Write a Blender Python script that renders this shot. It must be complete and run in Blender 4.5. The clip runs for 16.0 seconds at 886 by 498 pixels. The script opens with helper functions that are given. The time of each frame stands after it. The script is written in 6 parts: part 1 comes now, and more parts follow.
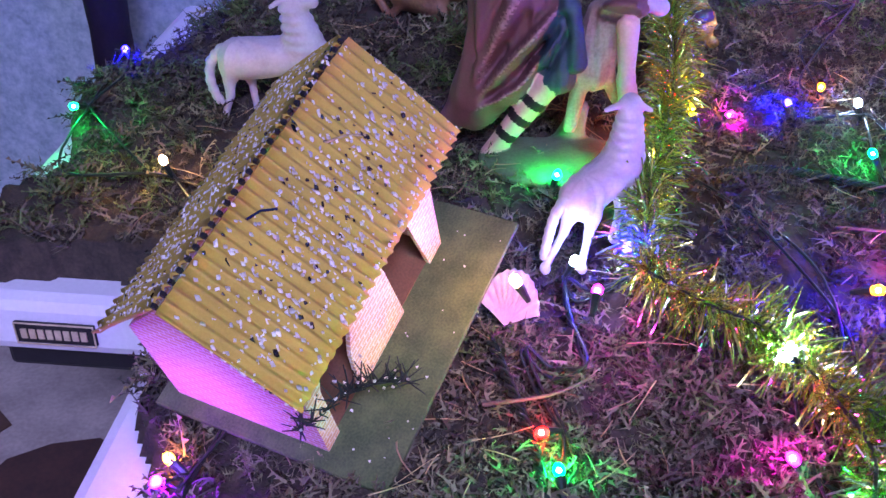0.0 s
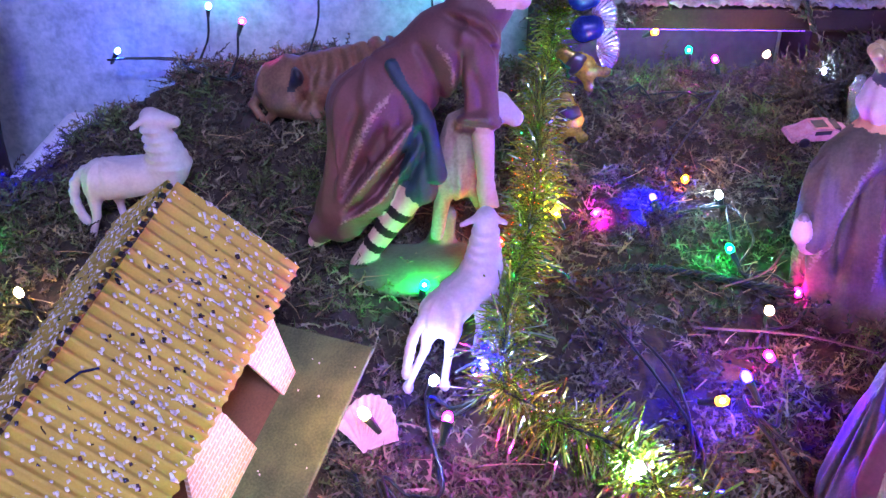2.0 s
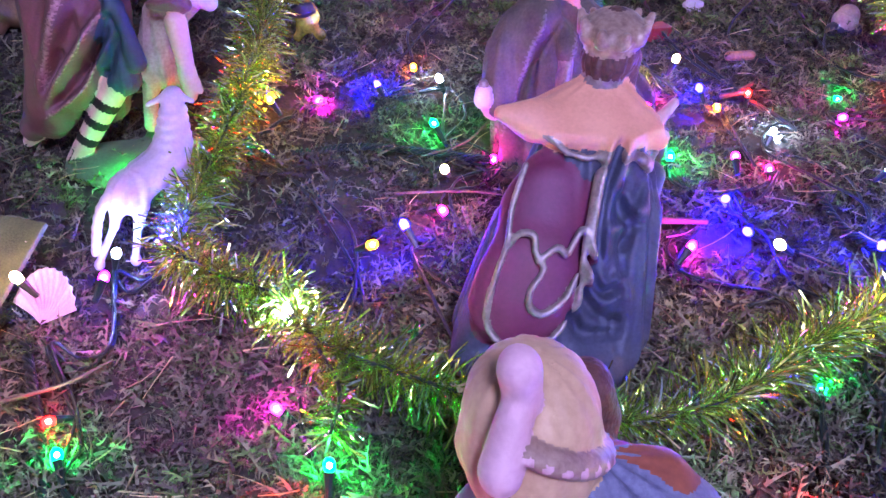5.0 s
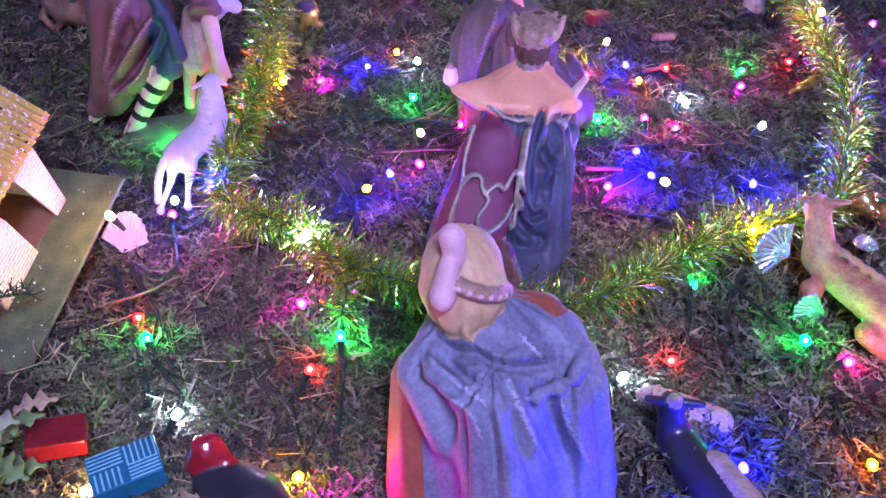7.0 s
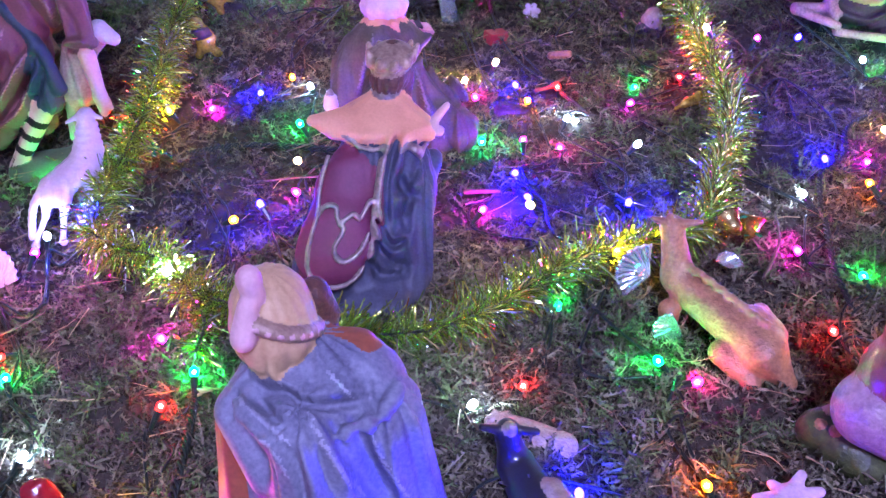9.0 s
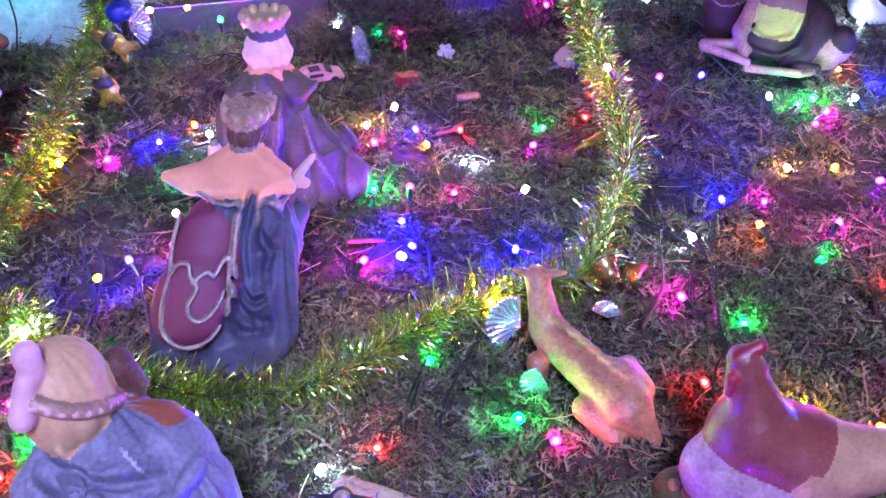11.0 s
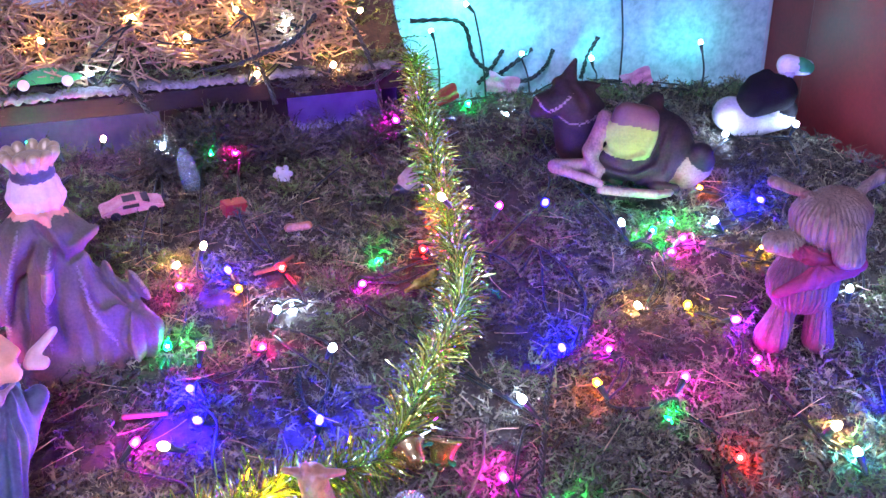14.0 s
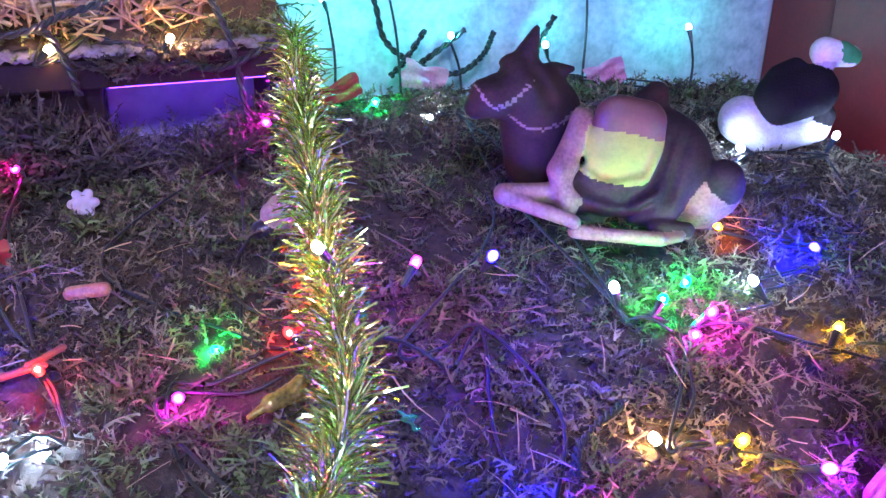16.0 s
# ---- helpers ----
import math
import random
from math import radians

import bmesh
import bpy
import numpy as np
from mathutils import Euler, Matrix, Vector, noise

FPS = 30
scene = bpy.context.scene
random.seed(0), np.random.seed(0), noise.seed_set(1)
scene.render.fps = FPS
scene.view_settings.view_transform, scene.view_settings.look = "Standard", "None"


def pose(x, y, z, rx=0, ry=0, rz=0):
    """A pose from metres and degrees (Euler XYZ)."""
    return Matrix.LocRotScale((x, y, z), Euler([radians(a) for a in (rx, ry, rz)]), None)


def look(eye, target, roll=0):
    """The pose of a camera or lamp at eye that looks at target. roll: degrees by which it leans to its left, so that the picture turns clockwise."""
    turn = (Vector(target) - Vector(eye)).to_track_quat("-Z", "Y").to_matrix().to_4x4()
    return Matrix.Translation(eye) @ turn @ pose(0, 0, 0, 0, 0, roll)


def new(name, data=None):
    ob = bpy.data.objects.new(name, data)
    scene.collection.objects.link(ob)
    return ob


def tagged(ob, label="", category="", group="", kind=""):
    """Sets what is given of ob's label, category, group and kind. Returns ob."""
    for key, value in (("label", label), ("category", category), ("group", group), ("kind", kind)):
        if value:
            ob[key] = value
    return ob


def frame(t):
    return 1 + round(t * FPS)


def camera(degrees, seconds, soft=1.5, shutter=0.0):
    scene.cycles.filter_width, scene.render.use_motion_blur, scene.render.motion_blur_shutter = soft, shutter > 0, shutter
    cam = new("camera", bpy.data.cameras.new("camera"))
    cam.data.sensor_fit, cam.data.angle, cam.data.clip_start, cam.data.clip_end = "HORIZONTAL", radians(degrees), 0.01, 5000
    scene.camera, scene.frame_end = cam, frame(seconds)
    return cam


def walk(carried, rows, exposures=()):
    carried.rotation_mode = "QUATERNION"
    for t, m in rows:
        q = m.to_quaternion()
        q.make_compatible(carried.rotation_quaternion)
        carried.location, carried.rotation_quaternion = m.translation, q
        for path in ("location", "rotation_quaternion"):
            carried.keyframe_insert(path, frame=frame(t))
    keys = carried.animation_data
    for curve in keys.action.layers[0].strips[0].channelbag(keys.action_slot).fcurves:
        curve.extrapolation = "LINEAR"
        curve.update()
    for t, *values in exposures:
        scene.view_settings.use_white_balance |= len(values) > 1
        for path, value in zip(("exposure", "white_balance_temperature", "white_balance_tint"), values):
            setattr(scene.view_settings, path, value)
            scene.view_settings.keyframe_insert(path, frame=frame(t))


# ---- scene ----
cam = camera(50.5, 16.0)
PATH = [
    (0, (0.139, 0.032, 0.328), (0.039, 1.698, -0.774), 1.6),
    (0.5, (0.144, 0.045, 0.342), (0.068, 1.743, -0.712), 1.4),
    (1, (0.152, 0.051, 0.355), (0.101, 1.771, -0.664), 1.2),
    (1.5, (0.165, 0.053, 0.356), (0.144, 1.784, -0.646), 1.0),
    (2, (0.188, 0.055, 0.361), (0.216, 1.791, -0.63), 0.9),
    (2.5, (0.222, 0.05, 0.363), (0.303, 1.788, -0.624), 0.9),
    (3, (0.252, 0.044, 0.364), (0.385, 1.779, -0.622), 0.9),
    (3.5, (0.282, 0.036, 0.357), (0.458, 1.765, -0.634), 0.9),
    (4, (0.301, 0.023, 0.346), (0.517, 1.734, -0.667), 1.2),
    (4.5, (0.317, 0.012, 0.331), (0.555, 1.702, -0.711), 1.2),
    (4.7, (0.321, 0.009, 0.325), (0.565, 1.689, -0.731), 1.2),
    (6.8, (0.323, -0.177, 0.406), (0.56, 1.467, -0.707), 0.1),
    (7, (0.31, -0.186, 0.413), (0.563, 1.452, -0.707), 0.1),
    (7.5, (0.298, -0.205, 0.421), (0.582, 1.432, -0.692), 0.2),
    (8, (0.327, -0.213, 0.429), (0.618, 1.433, -0.67), 0.1),
    (8.5, (0.364, -0.204, 0.426), (0.657, 1.441, -0.672), -0.3),
    (9, (0.401, -0.195, 0.426), (0.691, 1.447, -0.679), -0.9),
    (9.2, (0.413, -0.194, 0.426), (0.7, 1.449, -0.679), -1.3),
    (11.3, (0.52, -0.185, 0.43), (0.822, 1.496, -0.61), -2.1),
    (11.5, (0.531, -0.177, 0.432), (0.841, 1.508, -0.6), -2.0),
    (12, (0.556, -0.16, 0.432), (0.885, 1.533, -0.582), -2.0),
    (12.5, (0.582, -0.144, 0.425), (0.932, 1.552, -0.576), -1.9),
    (13, (0.612, -0.113, 0.426), (0.996, 1.588, -0.553), -1.6),
    (13.5, (0.63, -0.087, 0.423), (1.052, 1.624, -0.521), -1.4),
    (14, (0.634, -0.092, 0.428), (1.088, 1.631, -0.481), -1.3),
    (14.5, (0.643, -0.045, 0.404), (1.126, 1.685, -0.475), -1.0),
    (15, (0.686, 0.06, 0.355), (1.189, 1.794, -0.507), -1.0),
    (15.5, (0.715, 0.169, 0.313), (1.284, 1.88, -0.554), 0.2),
    (16, (0.746, 0.226, 0.298), (1.356, 1.918, -0.576), 1.0),
]
EXPOSURES = [(0, 1.10), (4.5, 1.34), (8, 1.30), (12, 1.52), (16, 1.50)]
walk(cam, [(t, look(eye, target, roll)) for t, eye, target, roll in PATH], EXPOSURES)
LED_GAIN, STRIP_GAIN = 1.42, 12.0

# ---- world, lamps of the room ----
world = bpy.data.worlds.new("room_air")
scene.world = world
world.use_nodes = True
world.node_tree.nodes["Background"].inputs["Color"].default_value = (0.30, 0.22, 0.55, 1)
world.node_tree.nodes["Background"].inputs["Strength"].default_value = 0.02


# ---- materials ----
def material(name, colour, rough=0.6, metal=0.0, second=None, scale=60.0, fine=400.0, bump=0.15, spec=0.4, vary=0.0, island=False, sheen=0.0, trans=0.0, coat=0.0, grain=None):
    """Painted, woven or grown surface with variation at two scales and fine relief."""
    m = bpy.data.materials.new(name)
    m.use_nodes = True
    n, l = m.node_tree.nodes, m.node_tree.links
    b = n["Principled BSDF"]
    b.inputs["Roughness"].default_value = rough
    b.inputs["Metallic"].default_value = metal
    b.inputs["Specular IOR Level"].default_value = spec
    b.inputs["Sheen Weight"].default_value = sheen
    b.inputs["Coat Weight"].default_value = coat
    b.inputs["Transmission Weight"].default_value = trans
    second = second or tuple(c * 0.62 for c in colour)
    tc = n.new("ShaderNodeTexCoord")
    big, small = n.new("ShaderNodeTexNoise"), n.new("ShaderNodeTexNoise")
    big.inputs["Scale"].default_value, small.inputs["Scale"].default_value = scale, fine
    big.inputs["Detail"].default_value, small.inputs["Detail"].default_value = 4, 3
    way = tc.outputs["Object"]
    if grain:
        mapping = n.new("ShaderNodeMapping")
        mapping.inputs["Scale"].default_value = grain
        l.new(way, mapping.inputs["Vector"])
        way = mapping.outputs["Vector"]
    l.new(way, big.inputs["Vector"])
    l.new(way, small.inputs["Vector"])
    ramp = n.new("ShaderNodeValToRGB")
    ramp.color_ramp.elements[0].position, ramp.color_ramp.elements[1].position = 0.35, 0.65
    ramp.color_ramp.elements[0].color, ramp.color_ramp.elements[1].color = (*second, 1), (*colour, 1)
    add = n.new("ShaderNodeMath")
    add.operation = "MULTIPLY_ADD"
    add.inputs[1].default_value = 0.4
    l.new(small.outputs["Fac"], add.inputs[0])
    mul = n.new("ShaderNodeMath")
    mul.operation = "MULTIPLY"
    mul.inputs[1].default_value = 0.6
    l.new(big.outputs["Fac"], mul.inputs[0])
    l.new(mul.outputs[0], add.inputs[2])
    l.new(add.outputs[0], ramp.inputs["Fac"])
    out = ramp.outputs["Color"]
    if vary:
        hsv = n.new("ShaderNodeHueSaturation")
        src = n.new("ShaderNodeNewGeometry").outputs["Random Per Island"] if island else n.new("ShaderNodeObjectInfo").outputs["Random"]
        rng = n.new("ShaderNodeMapRange")
        rng.inputs["To Min"].default_value, rng.inputs["To Max"].default_value = 1 - vary, 1 + vary
        l.new(src, rng.inputs["Value"])
        l.new(rng.outputs["Result"], hsv.inputs["Value"])
        hue = n.new("ShaderNodeMapRange")
        hue.inputs["To Min"].default_value, hue.inputs["To Max"].default_value = 0.5 - 0.06 * vary, 0.5 + 0.06 * vary
        l.new(src, hue.inputs["Value"])
        l.new(hue.outputs["Result"], hsv.inputs["Hue"])
        l.new(out, hsv.inputs["Color"])
        out = hsv.outputs["Color"]
    l.new(out, b.inputs["Base Color"])
    if bump:
        bp = n.new("ShaderNodeBump")
        bp.inputs["Strength"].default_value, bp.inputs["Distance"].default_value = bump, 0.002
        l.new(add.outputs[0], bp.inputs["Height"])
        l.new(bp.outputs["Normal"], b.inputs["Normal"])
    return m


def glow(name, colour, strength):
    m = bpy.data.materials.new(name)
    m.use_nodes = True
    b = m.node_tree.nodes["Principled BSDF"]
    b.inputs["Base Color"].default_value = (*[min(1, 0.3 + c) for c in colour], 1)
    b.inputs["Roughness"].default_value = 0.25
    b.inputs["Emission Color"].default_value = (*colour, 1)
    b.inputs["Emission Strength"].default_value = strength
    return m


WHITE_RESIN = material("white_resin", (0.484, 0.437, 0.429), 0.5, second=(0.374, 0.328, 0.328), bump=0.25)
CARD_YELLOW = material("mustard_corrugated_card", (0.48, 0.335, 0.052), 0.75, second=(0.36, 0.245, 0.038), scale=40, fine=900, bump=0.1)
CARD_BROWN = material("brown_card", (0.20, 0.10, 0.05), 0.85, scale=30, fine=700)
CARD_GREEN = material("green_painted_board", (0.120, 0.150, 0.060), 0.9, second=(0.050, 0.068, 0.030), scale=55, fine=700, bump=0.5, spec=0.2)
PLASTIC_WHITE = material("white_table_plastic", (0.75, 0.73, 0.72), 0.45, second=(0.66, 0.64, 0.63), scale=12, fine=300, bump=0.15)
BLACK = material("black_plastic", (0.012, 0.012, 0.014), 0.45)
GOLD_PRINT = material("pale_print", (0.62, 0.5, 0.3), 0.5)
CABLE = material("dark_green_cable", (0.012, 0.02, 0.014), 0.4, bump=0)
MOSS_SOIL = material("dark_moss_bed", (0.070, 0.050, 0.030), 0.95, second=(0.024, 0.020, 0.014), scale=90, fine=420, bump=1.0)
MOSS = material("dried_moss", (0.205, 0.180, 0.092), 0.85, second=(0.105, 0.082, 0.056), scale=9, fine=60, bump=0, vary=0.45, island=True)
MOSS_GREEN = material("green_moss", (0.135, 0.180, 0.050), 0.85, second=(0.075, 0.098, 0.034), scale=14, fine=90, bump=0, vary=0.4, island=True)
MOSS_DARK = material("dark_moss", (0.080, 0.070, 0.044), 0.9, second=(0.042, 0.036, 0.025), scale=14, fine=90, bump=0, vary=0.4, island=True)
STRAW = material("dry_straw", (0.42, 0.30, 0.15), 0.7, second=(0.26, 0.17, 0.08), vary=0.35, island=True, bump=0)
WOOD = material("grey_brown_twig", (0.16, 0.11, 0.075), 0.8, second=(0.085, 0.055, 0.04), scale=80, bump=0.5)
WALL = material("rough_white_plaster", (0.44, 0.51, 0.50), 0.95, second=(0.24, 0.31, 0.31), scale=60, fine=160, bump=1.0, spec=0.1)
ROOM = material("plain_room_paint", (0.45, 0.42, 0.42), 0.9, scale=3, fine=60, bump=0.1)
DOOR_RED = material("dark_red_wood", (0.24, 0.018, 0.020), 0.5, second=(0.16, 0.012, 0.014), scale=14, fine=200)
DARK_WOOD = material("dark_stained_wood", (0.022, 0.014, 0.014), 0.7, second=(0.012, 0.008, 0.009), scale=30, fine=300, spec=0.12)
FLOOR_PALE = material("pale_terrazzo", (0.50, 0.42, 0.33), 0.6, second=(0.34, 0.28, 0.22), scale=20, fine=160)
FLOOR_STONE = material("brown_floor_stone", (0.10, 0.042, 0.026), 0.5, second=(0.055, 0.025, 0.018), scale=14, fine=140, vary=0.2)
TINSEL = material("green_gold_tinsel", (0.60, 0.72, 0.14), 0.24, metal=0.9, second=(0.26, 0.58, 0.10), scale=30, bump=0, vary=0.5, island=True)
TINSEL_GOLD = material("gold_tinsel", (0.74, 0.68, 0.14), 0.24, metal=0.9, second=(0.52, 0.60, 0.10), scale=30, bump=0, vary=0.5, island=True)
TINSEL_SILVER = material("silver_green_tinsel", (0.66, 0.76, 0.62), 0.18, metal=0.92, second=(0.35, 0.50, 0.30), scale=30, bump=0, vary=0.4, island=True)
FLAKE = material("white_flakes", (0.72, 0.66, 0.58), 0.35, second=(0.55, 0.48, 0.40), vary=0.3, island=True, bump=0)
FOIL = material("coloured_foil_bits", (0.22, 0.10, 0.12), 0.2, metal=0.8, second=(0.05, 0.12, 0.16), scale=300, fine=900, bump=0, vary=0.8, island=True)

ROBE_PLUM = material("plum_brown_robe", (0.140, 0.055, 0.052), 0.6, second=(0.095, 0.036, 0.034), scale=45, fine=500, bump=0.3)
SKIN = material("painted_skin", (0.55, 0.36, 0.27), 0.5, second=(0.46, 0.28, 0.20))
HAIR = material("painted_brown_hair", (0.11, 0.040, 0.024), 0.6, second=(0.055, 0.02, 0.014), scale=200, bump=0.7)
TEAL = material("teal_tunic", (0.018, 0.045, 0.055), 0.6, second=(0.010, 0.024, 0.03))
BASE_GREEN = material("painted_green_base", (0.12, 0.19, 0.09), 0.55, second=(0.07, 0.10, 0.05))
LAMB = material("beige_wool_paint", (0.34, 0.25, 0.18), 0.65, second=(0.20, 0.13, 0.09), scale=90, bump=0.7)
BLUE_GREY = material("blue_grey_robe", (0.065, 0.068, 0.095), 0.55, second=(0.030, 0.032, 0.048), scale=50, fine=450, bump=0.35)
MAROON = material("maroon_cape", (0.165, 0.028, 0.060), 0.6, second=(0.11, 0.018, 0.04), scale=30)
PEACH = material("peach_collar", (0.72, 0.33, 0.17), 0.55, second=(0.60, 0.26, 0.13), scale=60, fine=500, bump=0.25)
GILT = material("antique_gilt", (0.34, 0.27, 0.20), 0.42, metal=0.35, second=(0.15, 0.11, 0.09), scale=120)
CROWN_BROWN = material("worn_gilt_crown", (0.40, 0.27, 0.17), 0.45, metal=0.2, second=(0.20, 0.11, 0.07), scale=150)
CAPE_GREY = material("slate_cape", (0.135, 0.110, 0.072), 0.7, second=(0.072, 0.058, 0.040), scale=45, fine=450, bump=0.35, spec=0.2)
TURBAN_WHITE = material("ivory_turban", (0.62, 0.50, 0.44), 0.6, second=(0.50, 0.38, 0.32))
TURBAN_TAN = material("tan_turban", (0.52, 0.34, 0.16), 0.6, second=(0.40, 0.24, 0.11), scale=60, bump=0.3)
PINK_CLOTH = material("pink_turban_cloth", (0.60, 0.36, 0.33), 0.6, second=(0.48, 0.27, 0.25), bump=0.3)
RUST = material("rust_sleeve", (0.27, 0.075, 0.030), 0.6, second=(0.18, 0.045, 0.02))
CLOAK_BLUE = material("pale_blue_cloak", (0.20, 0.20, 0.24), 0.6, second=(0.085, 0.085, 0.12), scale=35, fine=400, bump=0.35)
OX_BROWN = material("ochre_brown_hide", (0.26, 0.125, 0.062), 0.55, second=(0.11, 0.046, 0.026), scale=40)
COW_GOLD = material("golden_tan_glaze", (0.42, 0.20, 0.085), 0.42, second=(0.20, 0.085, 0.040), scale=90, bump=0.9)
BULL_BLACK = material("black_glaze", (0.022, 0.020, 0.024), 0.35, coat=0.3)
HORSE_DARK = material("dark_horse", (0.030, 0.019, 0.014), 0.8, second=(0.014, 0.010, 0.008), spec=0.12)
HORSE_PALE = material("pale_horse_hide", (0.25, 0.16, 0.10), 0.7, second=(0.09, 0.052, 0.035), scale=35, spec=0.2)
SADDLE = material("lime_saddle_cloth", (0.22, 0.29, 0.050), 0.75, second=(0.15, 0.20, 0.038), spec=0.15)
HEN_RED = material("russet_hen_glaze", (0.20, 0.052, 0.034), 0.35, second=(0.12, 0.03, 0.022), scale=120, fine=500, bump=0.6, coat=0.3)
HEN_TAN = material("tan_hen_glaze", (0.40, 0.24, 0.12), 0.4, second=(0.26, 0.14, 0.07), scale=90, bump=0.6, coat=0.3)


# ---- mesh helpers ----
def part(name, bm, mat, parent=None, label="", smooth=False):
    me = bpy.data.meshes.new(name)
    bm.to_mesh(me)
    bm.free()
    for m in mat if isinstance(mat, (list, tuple)) else (mat,):
        me.materials.append(m)
    if smooth:
        me.polygons.foreach_set("use_smooth", [True] * len(me.polygons))
    ob = new(name, me)
    if parent:
        ob.parent = parent
    if label:
        ob["label"] = label
    return ob


def raw_mesh(name, verts, faces, mat, parent=None, smooth=False, mats=None):
    me = bpy.data.meshes.new(name)
    verts, faces = np.asarray(verts, np.float32), np.asarray(faces, np.int32)
    k = faces.shape[1]
    me.vertices.add(len(verts))
    me.vertices.foreach_set("co", verts.ravel())
    me.loops.add(faces.size)
    me.loops.foreach_set("vertex_index", faces.ravel())
    me.polygons.add(len(faces))
    me.polygons.foreach_set("loop_start", np.arange(0, faces.size, k, dtype=np.int32))
    me.polygons.foreach_set("loop_total", np.full(len(faces), k, np.int32))
    for m in mat if isinstance(mat, (list, tuple)) else (mat,):
        me.materials.append(m)
    if mats is not None:
        me.polygons.foreach_set("material_index", np.asarray(mats, np.int32))
    if smooth:
        me.polygons.foreach_set("use_smooth", np.ones(len(faces), bool))
    me.update(calc_edges=True)
    me.validate()
    ob = new(name, me)
    if parent:
        ob.parent = parent
    return ob


def box(bm, lo, hi, bevel=0.0):
    r = bmesh.ops.create_cube(bm, size=1)
    s = [h - l for l, h in zip(lo, hi)]
    c = [(h + l) / 2 for l, h in zip(lo, hi)]
    bmesh.ops.scale(bm, vec=s, verts=r["verts"])
    bmesh.ops.translate(bm, vec=c, verts=r["verts"])
    if bevel:
        edges = list({e for v in r["verts"] for e in v.link_edges})
        bmesh.ops.bevel(bm, geom=edges, offset=bevel, segments=2, affect="EDGES", profile=0.5)
    return bm


def tube(points, radius, sides=6, taper=1.0):
    """A round tube along points, as vertices and quads."""
    p = np.asarray(points, float)
    d = np.gradient(p, axis=0)
    d /= np.linalg.norm(d, axis=1, keepdims=True) + 1e-9
    up = np.where(np.abs(d[:, 2:3]) > 0.9, [[1.0, 0, 0]], [[0, 0, 1.0]])
    a = np.cross(d, up)
    a /= np.linalg.norm(a, axis=1, keepdims=True) + 1e-9
    b = np.cross(d, a)
    ang = np.linspace(0, 2 * np.pi, sides, endpoint=False)
    r = radius * np.linspace(1, taper, len(p))[:, None, None]
    v = p[:, None] + r * (np.cos(ang)[None, :, None] * a[:, None] + np.sin(ang)[None, :, None] * b[:, None])
    i, j = np.meshgrid(np.arange(len(p) - 1), np.arange(sides), indexing="ij")
    k = (j + 1) % sides
    f = np.stack([i * sides + j, i * sides + k, (i + 1) * sides + k, (i + 1) * sides + j], -1).reshape(-1, 4)
    return v.reshape(-1, 3), f


def spline(points, n):
    """n points on a smooth curve through the given ones."""
    p = np.asarray(points, float)
    p = np.vstack([2 * p[0] - p[1], p, 2 * p[-1] - p[-2]])
    out = []
    for t in np.linspace(0, len(p) - 3 - 1e-6, n):
        i, u = int(t), t - int(t)
        a, b, c, d = p[i : i + 4]
        out.append(0.5 * (2 * b + (c - a) * u + (2 * a - 5 * b + 4 * c - d) * u * u + (3 * b - a - 3 * c + d) * u**3))
    return np.array(out)


def skin_field(values, lo, step):
    """Closed surface where a field changes sign: one vertex a cell, one quad a crossed edge."""
    inside = values < 0
    nx, ny, nz = values.shape
    cnt = np.zeros((nx - 1, ny - 1, nz - 1))
    acc = np.zeros((nx - 1, ny - 1, nz - 1, 3))
    corners = [(i, j, k) for i in (0, 1) for j in (0, 1) for k in (0, 1)]
    cut = lambda c, arr: arr[c[0] : nx - 1 + c[0], c[1] : ny - 1 + c[1], c[2] : nz - 1 + c[2]]
    for a in corners:
        for ax in range(3):
            if a[ax]:
                continue
            b = tuple(v + (n == ax) for n, v in enumerate(a))
            va, vb = cut(a, values), cut(b, values)
            x = cut(a, inside) != cut(b, inside)
            t = np.where(x, va / np.where(x, va - vb, 1), 0)
            cnt += x
            for n in range(3):
                acc[..., n] += x * (a[n] + (t if n == ax else 0))
    live = cnt > 0
    ids = np.full(cnt.shape, -1)
    ids[live] = np.arange(live.sum())
    cell = np.argwhere(live)
    verts = lo + step * (cell + acc[live] / cnt[live][:, None])
    faces = []
    for ax in range(3):
        o = [n for n in range(3) if n != ax]
        sl0 = [slice(1, -1)] * 3
        sl0[ax] = slice(0, -1)
        sl1 = [slice(1, -1)] * 3
        sl1[ax] = slice(1, None)
        a, b = inside[tuple(sl0)], inside[tuple(sl1)]
        base = np.argwhere(a != b)
        flip = a[a != b]
        if not len(base):
            continue
        base = base + np.array([0 if n == ax else 1 for n in range(3)])
        e = np.eye(3, dtype=int)
        q = [base, base - e[o[0]], base - e[o[0]] - e[o[1]], base - e[o[1]]]
        q = np.stack([ids[tuple(x.T)] for x in q], 1)
        if ax == 1:
            flip = ~flip
        q[~flip] = q[~flip][:, ::-1]
        faces.append(q)
    return verts, np.concatenate(faces)


